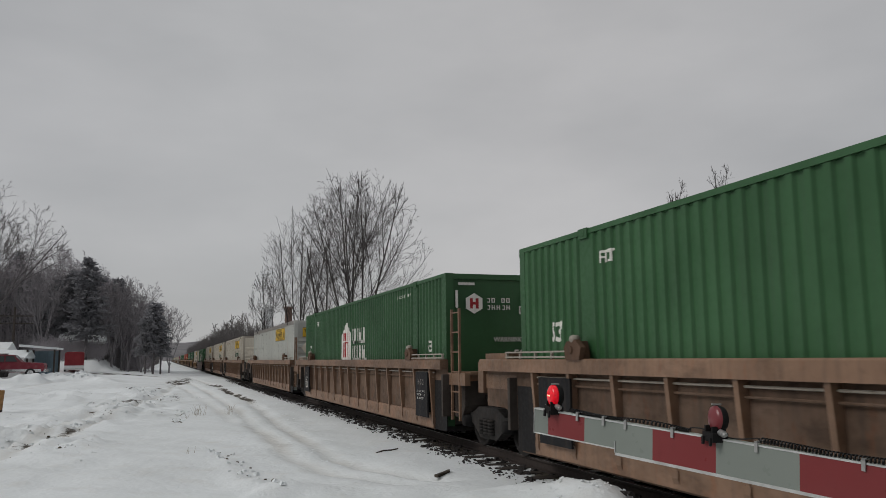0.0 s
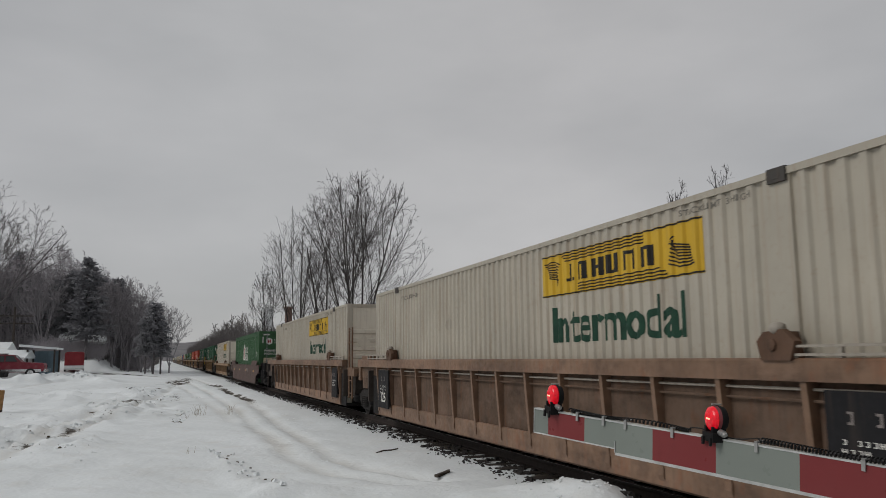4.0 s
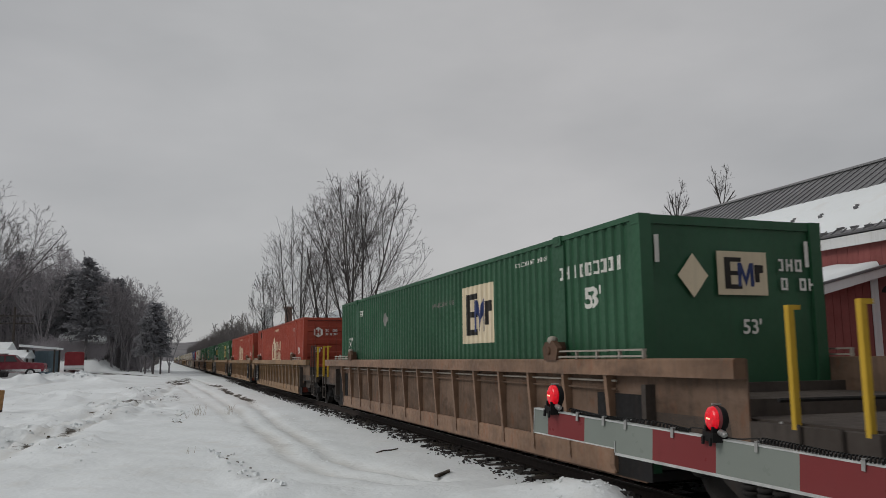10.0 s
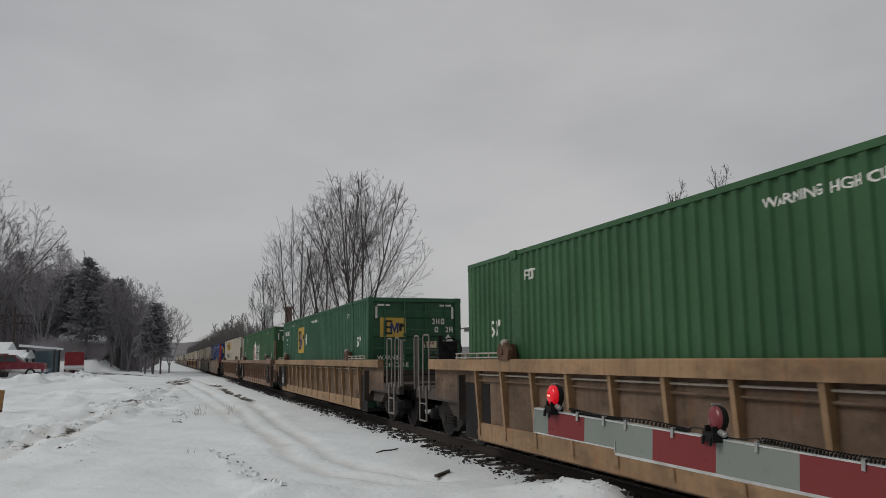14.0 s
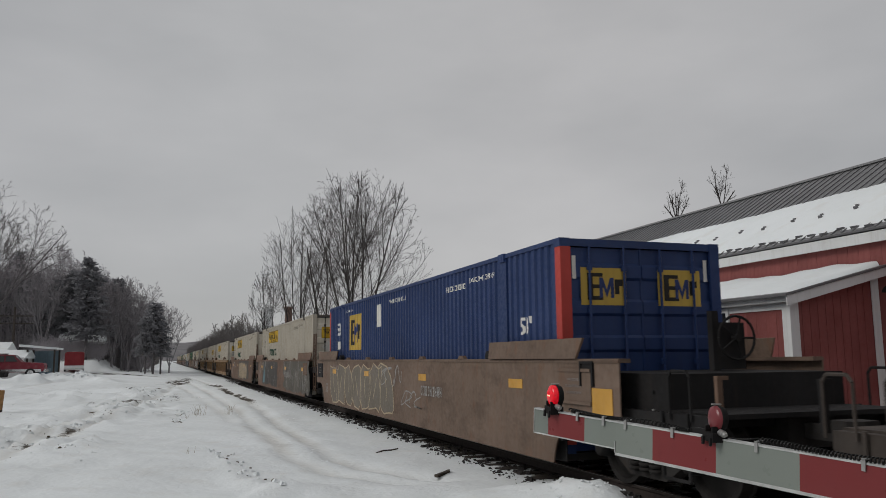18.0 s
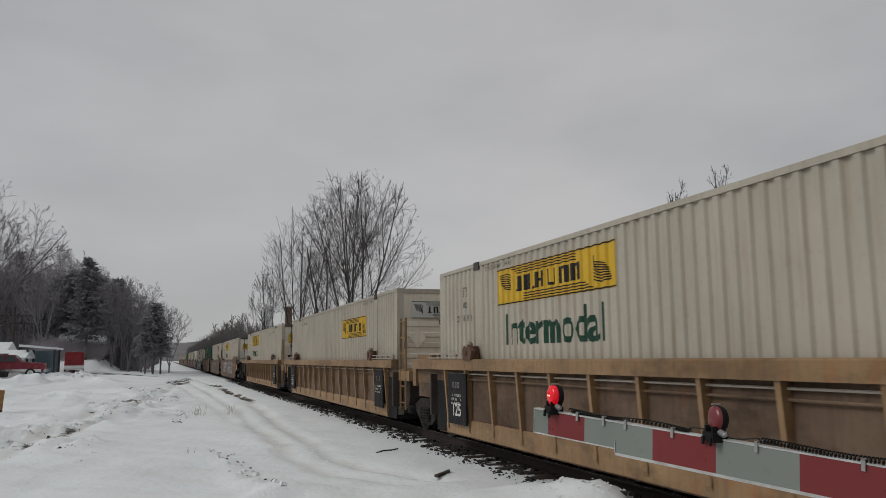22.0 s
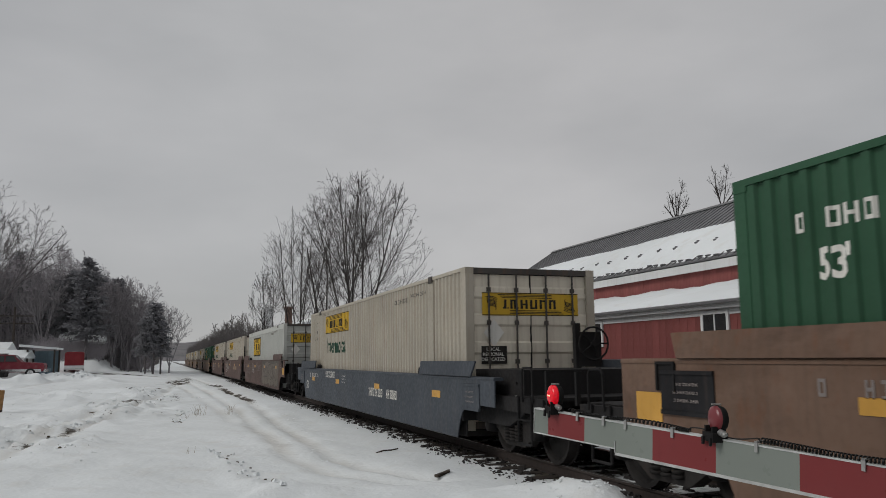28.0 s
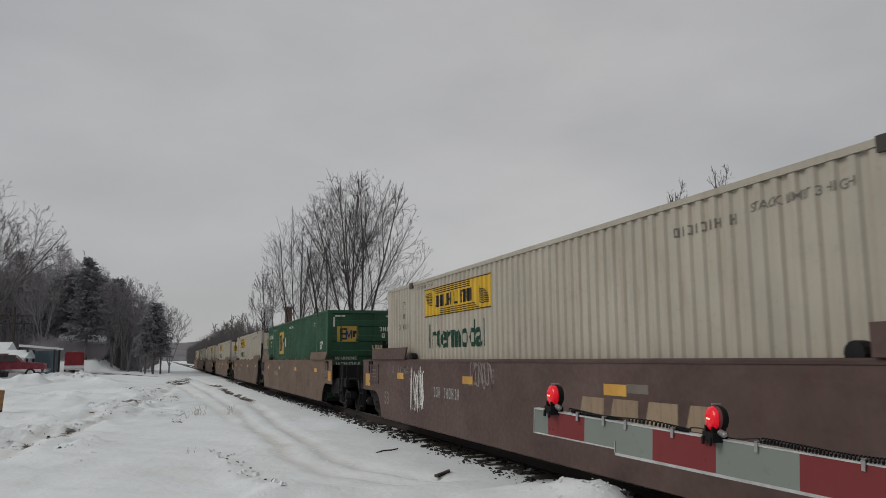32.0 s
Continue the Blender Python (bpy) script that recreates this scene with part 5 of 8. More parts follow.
            rail = "black" if not ribbed else "railgrey" if seed in (12, 13) else "endsteel"
            high = 1.12 if seed in (8, 9, 10, 12, 13) else 0.5
            for x in (-1.36, 1.36):
                rails = () if post == "yellowpaint" and paint == "car_brown" else ((2.3, 0.4), (2.95, 0.3)) if ribbed and top > 1.4 else ((2.6, 0.35),)
                for y, w in rails:
                    part("grab_rail", shape(f"tall_rail_{w}_{high}", lambda bm, q=w, h=high: path_tube(bm, [(0, -q / 2, 0), (0, -q / 2, h - 0.06), (0, -q / 2 + 0.05, h), (0, q / 2 - 0.05, h), (0, q / 2, h - 0.06), (0, q / 2, 0)], 0.016), rail), root, (x, e * (HALF + y), 0.92))
                for y in (2.2, 2.95) if not rails else (3.15,):
                    part("end_post", shape(f"flat_post_{high}", flat_post(high - 0.07), post), root, (x * 0.96, e * (HALF + y), 0.95), (0, 0, 0 if x < 0 else 180))
                part("sill_step", shape("sill_step", lambda bm: (path_tube(bm, [(0, -0.22, 0.68), (0, -0.22, 0.0), (0, 0.22, 0.0), (0, 0.22, 0.68)], 0.02), tube(bm, (0, -0.22, 0.34), (0, 0.22, 0.34), 0.016, n=6)), rail), root, (x, e * (HALF + 2.5), 0.32))
            for k in range(3):
                part("cross_bar", shape("cross_bar", lambda bm: tube(bm, (-1.25, 0, 0), (1.25, 0, 0), 0.02, n=6), "galv" if k == 1 else "black"), root, (0, e * (HALF + 1.95), 0.78 + k * 0.2))
            if e < 0 and paint != "car_brown" and seed != 7:
                part("brake_housing", shape("brake_housing", brake_housing, "black"), root, (0.62, -(HALF + 1.05), 1.75), (0, 0, 0))
                part("brake_wheel", shape("brake_wheel", brake_wheel, "black"), root, (0.62, -(HALF + 1.12), 1.8), (0, 0, 0))
        else:
            ln = 0.9 if e < 0 else 1.5
            end_platform(root, ln, 1.32, steel, y, turn)
            part("draft_sill", shape("draft_sill_joint", draft_sill(1.35), "truck"), root, (0, y, 0), (0, 0, turn))
            if e > 0:
                for x in (-1.22, 1.22):
                    part("platform_box", shape("platform_box", lambda bm: (box(bm, -0.14, 0.14, -0.45, 0.45, 0, 0.14), box(bm, -0.17, 0.17, 0.5, 0.72, -0.5, 0.0)), paint), root, (x, HALF + 0.85, 1.5 if top > 1.4 else 1.3))
            else:
                truck(root, -(HALF + 1.5))
                for x in (-1.32, 1.32):
                    lad = part("ladder", shape("ladder_rail", ladder_rail, post), root, (x, -(HALF + 0.35), 0.45))
                    part("rail", shape("ladder_rail", ladder_rail, post), lad, (0, -0.4, 0))
                    for k in range(6):
                        part("rung", shape("rung", rung, post), lad, (0, -0.2, 0.15 + k * 0.36))
    return root


# ---------- ground, one sheet to the horizon ----------
def smooth01(a, b, v):
    t = np.clip((v - a) / (b - a), 0, 1)
    return t * t * (3 - 2 * t)


LATTICE = np.random.RandomState(11).rand(256, 256)


def lumps(x, y, scale, seed):
    """Rolling relief: four octaves of smoothed lattice noise, about -1 to 1."""
    out, amp, f = np.zeros_like(x), 1.0, scale * 0.35
    for k in range(4):
        u, v = x * f + seed * 7.3 + k * 31.7, y * f + seed * 3.1 + k * 17.9
        iu, iv = np.floor(u).astype(int), np.floor(v).astype(int)
        fu, fv = u - iu, v - iv
        fu, fv = fu * fu * (3 - 2 * fu), fv * fv * (3 - 2 * fv)
        g = lambda i, j: LATTICE[(iu + i) % 256, (iv + j) % 256]
        n = (g(0, 0) * (1 - fu) + g(1, 0) * fu) * (1 - fv) + (g(0, 1) * (1 - fu) + g(1, 1) * fu) * fv
        out += amp * (n * 2 - 1)
        amp, f = amp * 0.5, f * 2.1
    return out


def heights(xs, ys):
    return ground_z(np.array(xs, float), np.array(ys, float)).tolist()


def off_line(x, y, pts):
    """Distance from a bent line, in plan."""
    best = np.full_like(x, 1e9)
    for (x0, y0), (x1, y1) in zip(pts, pts[1:]):
        dx, dy = x1 - x0, y1 - y0
        t = np.clip(((x - x0) * dx + (y - y0) * dy) / (dx * dx + dy * dy), 0, 1)
        best = np.minimum(best, np.hypot(x - x0 - t * dx, y - y0 - t * dy))
    return best


RUTS = (((3.9, 11.0), (3.2, 12.4), (2.85, 14.1), (2.9, 17.6), (3.2, 28.5), (3.45, 39.5), (3.3, 57), (2.2, 90)),
        ((3.3, 11.0), (2.5, 12.4), (2.15, 14.4), (2.25, 17.0), (2.4, 27.3), (2.3, 45), (1.2, 85)),
        ((1.9, 24), (1.7, 34), (1.0, 52), (0.4, 80)),
        ((-2.9, 15.2), (-2.2, 19.0), (-1.6, 25.4), (-0.8, 34), (0.2, 46), (0.8, 70)),
        ((-3.3, 15.8), (-2.7, 20.5), (-2.2, 26.4), (-1.7, 36)),
        ((-9.5, 42), (-8.3, 49.4), (-6.7, 64)))


def rut_lines(x, y):
    """Wheel ruts of the lane beside the track and of a turn across the field."""
    out = np.zeros_like(x)
    wob = 0.05 * lumps(x, y, 1.6, 23)
    for pts, w, d in zip(RUTS, (0.17, 0.17, 0.2, 0.16, 0.15, 0.22), (1.0, 0.9, 0.6, 0.8, 0.7, 0.7)):
        out += d * np.exp(-((off_line(x, y, pts) + wob) / w) ** 2)
    return out


def ground_z(x, y):
    z = -0.17 + 0.42 * smooth01(28, 85, y) * smooth01(3.4, -6, x)
    near = np.exp(-((x - 0) ** 2 + (y - 20) ** 2) / 60 ** 2)
    off_track = smooth01(1.7, 2.6, np.abs(x - TRACK))
    z += off_track * near * (0.07 * lumps(x, y, 0.7, 3) + 0.014 * lumps(x, y, 5.0, 5) * (1 + 1.5 * smooth01(1.0, -2.0, x)))
    # wind-blown ridges and old mounds over the open field
    field = off_track * smooth01(1.2, -1.5, x) * smooth01(9, 15, y) * smooth01(75, 45, y)
    z += field * (0.16 * np.abs(lumps(x * 0.6 + y * 0.25, y, 0.5, 61)) + 0.05 * np.abs(lumps(x, y * 0.8, 1.6, 63)))
    # trodden, churned strips across the field and along the lane
    churn = np.exp(-((y - 30 - 2.2 * x) / 5.0) ** 2) * smooth01(1.5, -1, x) + np.exp(-((x + 0.6 - (y - 45) * 0.05) / 1.6) ** 2) * smooth01(24, 34, y) * smooth01(80, 55, y)
    churn += np.exp(-((y - 16.5 + 0.9 * x) / 2.0) ** 2) * smooth01(-0.5, -2, x) + np.exp(-(((x - 1.5) / 0.7) ** 2 + ((y - 11.3) / 0.8) ** 2))
    z += churn * (0.085 * np.abs(lumps(x, y, 3.4, 8)) + 0.085 * lumps(x, y, 7.0, 9)) * off_track
    z -= 0.085 * rut_lines(x, y) * off_track * (1 + 0.5 * lumps(x, y, 1.5, 21))
    # a small broken ledge where the crust has given way
    z += 0.05 * np.exp(-(off_line(x, y, ((1.0, 14.2), (1.08, 12.4), (1.45, 11.0))) / 0.16) ** 2) * (1 + 0.9 * lumps(x, y, 6.0, 27))
    # ploughed heaps in front of the parked vehicles
    z += 0.5 * np.exp(-((y - 62 - 0.3 * x) / 4.5) ** 2) * smooth01(-2.0, -5.5, x) * np.clip(0.55 + 0.9 * lumps(x, y, 1.1, 11), 0.1, 2)
    z += 0.22 * np.exp(-((y - 37 + 0.6 * x) / 4.5) ** 2) * smooth01(0.5, -3, x) * np.clip(0.3 + lumps(x, y, 2.0, 13), 0, 2)
    z += 0.55 * np.exp(-((y - 75.5) / 1.6) ** 2) * smooth01(-5.0, -7.0, x) * smooth01(-11.5, -9.5, x) * np.clip(0.7 + 0.8 * lumps(x, y, 1.4, 81), 0.2, 2)
    # the bank of ploughed snow by the crossing
    z += 0.2 * np.exp(-(((x - 4.75) / 0.55) ** 2 + ((y - 8.35) / 0.7) ** 2)) * (1 + 0.5 * lumps(x, y, 5, 17))
    z += 0.12 * smooth01(10.2, 8.8, y) * smooth01(6, 8, y) * smooth01(5.3, 4.4, x) * (1 + 0.7 * lumps(x, y, 3, 19))
    # a snowy bank at the foot of the wood
    z += 1.7 * smooth01(97, 109, y) * smooth01(-5.0, -8.5, x) + 0.5 * smooth01(92, 100, y) * smooth01(-5.5, -8, x) * np.abs(lumps(x, y, 0.8, 71))
    # the land climbs far to the left
    z += 3.0 * smooth01(110, 260, y) * smooth01(-12, -60, x)
    return z


def ground():
    def spread(core, far, n, g):
        t = np.linspace(0, 1, n)[1:]
        return core + (far - core) * (t ** g)
    xs = np.concatenate([-spread(14, 2600, 60, 4)[::-1], np.arange(-14, 5.8, 0.14), np.arange(5.8, 20, 0.7), spread(20, 2600, 44, 4)])
    ys = np.concatenate([-spread(10, 600, 24, 3)[::-1], np.arange(-10, 5, 1.0), np.arange(5, 34, 0.14), np.arange(34, 80, 0.5), spread(80, 4200, 70, 4)])
    gx, gy = np.meshgrid(xs, ys)
    gz = ground_z(gx, gy)
    nx, ny = len(xs), len(ys)
    co = np.stack([gx, gy, gz], -1).reshape(-1, 3)
    i = np.arange(nx * ny).reshape(ny, nx)
    quads = np.stack([i[:-1, :-1], i[:-1, 1:], i[1:, 1:], i[1:, :-1]], -1).reshape(-1, 4)
    me = bpy.data.meshes.new("ground")
    me.from_pydata(co.tolist(), [], quads.tolist())
    me.polygons.foreach_set("use_smooth", [True] * len(me.polygons))
    worn = np.zeros_like(gx)
    for x, y, wx, wy, lean, k in ((3.38, 44, 0.26, 10, -0.012, 0.95), (3.1, 58, 0.5, 7, -0.03, 0.55), (0.9, 66, 0.8, 9, 0.05, 0.7), (1.7, 72, 0.5, 11, 0.03, 0.55), (-1.3, 45.2, 0.9, 1.3, 0.0, 0.62), (-0.4, 48.5, 0.7, 1.6, 0.0, 0.45),
                                  (-1.4, 33.2, 0.9, 2.6, 0.15, 0.4), (-2.2, 26.0, 0.8, 2.6, 0.2, 0.36), (-2.55, 17.6, 0.5, 1.2, -0.3, 0.3), (-2.05, 21.2, 0.4, 1.4, 0.15, 0.34),
                                  (0.4, 27.2, 0.16, 1.4, 0.05, 0.4), (0.32, 23.7, 0.2, 0.5, 0.0, 0.5), (0.5, 40, 0.3, 5, 0.0, 0.36), (-7, 53, 2.2, 0.8, 0.18, 0.36), (4.2, 6.5, 0.9, 0.5, 0.0, 0.25), (1.2, 12.2, 0.22, 1.3, -0.12, 0.3)):
        worn += 1.05 * k * np.exp(-(((gx - x - (gy - y) * lean) / wx) ** 2 + ((gy - y) / wy) ** 2))
    worn += 0.1 * rut_lines(gx, gy) * smooth01(90, 40, gy)
    worn += 0.95 * smooth01(1.45, 0.85, np.abs(gx - TRACK)) * smooth01(-20, 0, gy) * 0.75
    worn += 1.2 * np.exp(-(((gx + 5.5) / 4.5) ** 2 + ((gy - 88 + 1.2 * (gx + 5)) / 3.0) ** 2))
    # the ploughed road under the gate, unseen: darkened to cut bounce onto the cars
    worn += 0.8 * smooth01(6.2, 5.0, gy) * smooth01(-6.5, -5.0, gy)
    worn *= np.clip(0.65 + 0.8 * lumps(gx, gy, 3.4, 41), 0.1, 1.25)
    rutted = np.clip(0.42 * rut_lines(gx, gy) * smooth01(110, 50, gy) * (1 + 0.8 * lumps(gx, gy, 1.2, 51)) + 0.3 * worn, 0, 0.75)
    att = me.attributes.new("rutted", "FLOAT", "POINT")
    att.data.foreach_set("value", rutted.reshape(-1))
    att = me.attributes.new("worn", "FLOAT", "POINT")
    att.data.foreach_set("value", np.clip(worn, 0, 1).reshape(-1))
    me.materials.append(M["ground"])
    return tagged(new("ground", me), "snow-covered open ground with wheel ruts and dirty patches", "ground", kind="structure")


ground()


# ---------- the track ----------
def rail_profile(bm, y0, y1):
    slab(bm, [(-0.075, -0.172), (0.075, -0.172), (0.07, -0.155), (0.015, -0.14), (0.012, -0.045), (0.036, -0.035), (0.036, -0.004), (-0.036, -0.004), (-0.036, -0.035), (-0.012, -0.045), (-0.015, -0.14), (-0.07, -0.155)], "y", y0, y1)


def track():
    root = thing("railway_track", "rusty steel rails on dark ties half buried in snow", "railway track", at=(TRACK, 0, 0), kind="structure")
    for x in (-0.755, 0.755):
        part("rail", mesh("rail", lambda bm: rail_profile(bm, -60, 900), "railside"), root, (x, 0, 0))
        part("rail_head", mesh("rail_head", lambda bm: box(bm, -0.034, 0.034, -60, 900, -0.004, 0.0), "railtop"), root, (x, 0, 0), label="bright worn running surface")
    tie = mesh("tie", lambda bm: box(bm, -1.3, 1.3, -0.115, 0.115, -0.34, -0.165), "tie")
    for i in range(150):
        part("tie", tie, root, (random.uniform(-0.04, 0.04), -8 + i * 0.52 + random.uniform(-0.03, 0.03), random.uniform(-0.01, 0.012)), (0, 0, random.uniform(-1, 1)))
    return root


track()


def stones(name, label, n, area, size, mat, seed, kind="stuff"):
    r = random.Random(seed)
    verts, faces = [], []
    spots = [area(r) for _ in range(n)]
    zs = heights([p[0] for p in spots], [p[1] for p in spots])
    for _ in range(n):
        x, y = spots[_]
        z = zs[_]
        s = size * r.uniform(0.4, 1.3) * (1 + y * 0.012)
        b = len(verts)
        a0 = r.uniform(0, 6)
        for k in range(5):
            a = a0 + k * math.tau / 5
            q = r.uniform(0.6, 1.2)
            verts.append((x + s * q * math.cos(a), y + s * 1.3 * q * math.sin(a), z - s * 0.2))
        for k in range(5):
            a = a0 + k * math.tau / 5 + 0.3
            q = r.uniform(0.4, 0.75)
            verts.append((x + s * q * math.cos(a), y + s * 1.3 * q * math.sin(a), z + s * r.uniform(0.3, 0.7)))
        for k in range(5):
            faces.append((b + k, b + (k + 1) % 5, b + 5 + (k + 1) % 5, b + 5 + k))
        faces.append(tuple(b + 5 + k for k in range(5)))
    me = bpy.data.meshes.new(name)
    me.from_pydata(verts, [], faces)
    me.materials.append(M[mat])
    return tagged(new(name, me), label, "stones", kind=kind)


def shoulder(r):
    y = 6 + 64 * r.random() ** 1.8
    edge = 0.16 * math.sin(y * 1.7) + 0.12 * math.sin(y * 4.3)
    x = (TRACK - 1.48 + r.gauss(0, 0.09) + edge * 0.4) if r.random() < 0.6 else TRACK - 1.0 - 0.35 * r.random()
    if math.sin(y * 5.1) + math.sin(y * 2.3 + 1) + r.gauss(0, 0.5) < -0.5:
        x += 0.25
    if 7.2 < y < 9.6 and x < 5.1:
        x = 5.1 + r.random() * 0.25
    return x, y


def between(r):
    return TRACK + r.uniform(-1.5, 1.6), -4 + 64 * r.random()


stones("ballast_stones", "dark ballast stones showing through snow beside the rail", 1900, shoulder, 0.02, "stone", 3)
stones("track_ballast", "dark crushed stone between the ties", 5000, between, 0.05, "stone", 4)
stones("snow_lumps", "loose lumps of ploughed snow", 200, lambda r: (4.6 + r.gauss(0, 0.45), 8.3 + r.gauss(0, 0.55)), 0.014, "snow", 5)
stones("snow_chunks", "broken chunks of ploughed snow heaped by the yard", 110, lambda r: ((-8.3 + r.gauss(0, 1.3), 74.5 + r.gauss(0, 0.9)) if r.random() < 0.6 else (-12.0 + r.gauss(0, 1.6), 64.5 + r.gauss(0, 0.8))), 0.11, "snow", 15)
stones("snow_crumbs", "small trodden lumps of snow on the field", 420, lambda r: (r.uniform(-7, 4.6), 12 + 33 * r.random()), 0.016, "snow", 6)


def churned(r):
    k = r.random()
    if k < 0.4:
        x = r.uniform(-6, 0.5)
        return x, 41 - 0.7 * (x + 2) + r.gauss(0, 2.2)
    if k < 0.7:
        x = r.uniform(-5, 0)
        return x, 27 + 1.6 * (x + 2.3) + r.gauss(0, 2.4)
    if k < 0.85:
        x = r.uniform(-4, -1)
        return x, 17.5 - 0.9 * (x + 2.4) + r.gauss(0, 0.8)
    return 0.8 + r.gauss(0, 1.2), 58 + r.gauss(0, 9)


stones("dirt_crumbs", "dark crumbs of earth and ice churned into the snow", 130, churned, 0.013, "dirt", 8)
CLOD_LINES = (((-1.9, 43.9), (-0.4, 43.3), 0.25, 30), ((-2.3, 32.6), (-0.6, 33.6), 0.6, 40), ((-2.8, 18.9), (-1.9, 24.2), 0.3, 34), ((-1.9, 24.2), (-1.0, 31.5), 0.3, 26), ((0.3, 23.4), (0.5, 28.4), 0.1, 18),
              ((-4.2, 16.4), (-2.2, 19.0), 0.5, 26), ((-1.2, 36.5), (0.6, 40.0), 0.7, 26), ((0.8, 16.0), (1.5, 11.1), 0.1, 22))


def along(r):
    """A spot on one of the broken lines of churned ground."""
    (x0, y0), (x1, y1), w, _ = r.choices(CLOD_LINES, [l[3] for l in CLOD_LINES])[0]
    t = r.random()
    return x0 + (x1 - x0) * t + r.gauss(0, w), y0 + (y1 - y0) * t + r.gauss(0, w * 2)


stones("earth_clods", "dark clods of earth turned up in broken lines", 110, along, 0.027, "dirt", 18)
stones("snow_clods", "turned-up clods of snow in broken lines", 420, along, 0.045, "snow", 19)
stones("churned_snow", "broken lumps of snow along the churned strips", 1100, churned, 0.018, "snow", 9)


def lay(name, label, category, me, x, y, rz=0, dz=0.0, tilt=0, kind=""):
    z = float(ground_z(np.array([float(x)]), np.array([float(y)]))[0]) + dz
    ob = new(name, me)
    ob.matrix_basis = pose(x, y, z, tilt, 0, rz)
    return tagged(ob, label, category, kind=kind)


lay("wood_scrap", "dark wet piece of wood lying on the snow", "wood", mesh("wood_scrap", lambda bm: slab(bm, [(-0.3, -0.025), (-0.05, -0.04), (0.2, -0.03), (0.3, 0.005), (0.26, 0.035), (0.02, 0.02), (-0.28, 0.035)], "z", -0.01, 0.03), "woodscrap"), 4.01, 11.55, 50)
lay("stick", "thin bare stick lying on the snow", "stick", mesh("stick", lambda bm: path_tube(bm, [(-0.34, 0, 0.015), (-0.1, 0.015, 0.03), (0.12, -0.01, 0.02), (0.36, 0.02, 0.02)], 0.014), "woodscrap"), 3.98, 14.66, 38)
lay("earth_clump", "dark clump of turf breaking the snow", "turf", mesh("earth_clump", lambda bm: lathe(bm, ((-0.05, 0.2), (0.01, 0.17), (0.03, 0.1), (0.045, 0.03)), "z", (0, 0, 0), 9), "dirt"), -2.13, 27.4)


def weed(seed, n, h):
    def build(bm):
        r = random.Random(seed)
        for _ in range(n):
            a, q = r.uniform(0, 6.3), r.uniform(0.1, 0.5)
            hh = h * r.uniform(0.5, 1)
            p0 = (r.gauss(0, 0.1), r.gauss(0, 0.1), 0)
            p1 = (p0[0] + q * hh * 0.5 * math.cos(a), p0[1] + q * hh * 0.5 * math.sin(a), hh * 0.6)
            p2 = (p0[0] + q * hh * math.cos(a + 0.4), p0[1] + q * hh * math.sin(a + 0.4), hh)
            tube(bm, p0, p1, 0.0045, 0.004, 3)
            tube(bm, p1, p2, 0.004, 0.0025, 3)
    return build


for i, (x, y, n, h) in enumerate(((1.0, 26.6, 16, 0.36), (1.98, 26.9, 6, 0.3), (0.75, 25.6, 4, 0.16), (0.55, 15.2, 3, 0.12), (2.1, 27.6, 4, 0.3))):
    lay("weed", "dry weed stalks standing out of the snow", "weed", mesh("weed", weed(i, n, h), "grassblade"), x, y, kind="stuff")


# ---------- crossing gate ----------
ARM_TIP = Vector((2.177, 4.494, 1.261))
ARM_DIR = Vector((0.2710, -0.9605, -0.0640)).normalized()


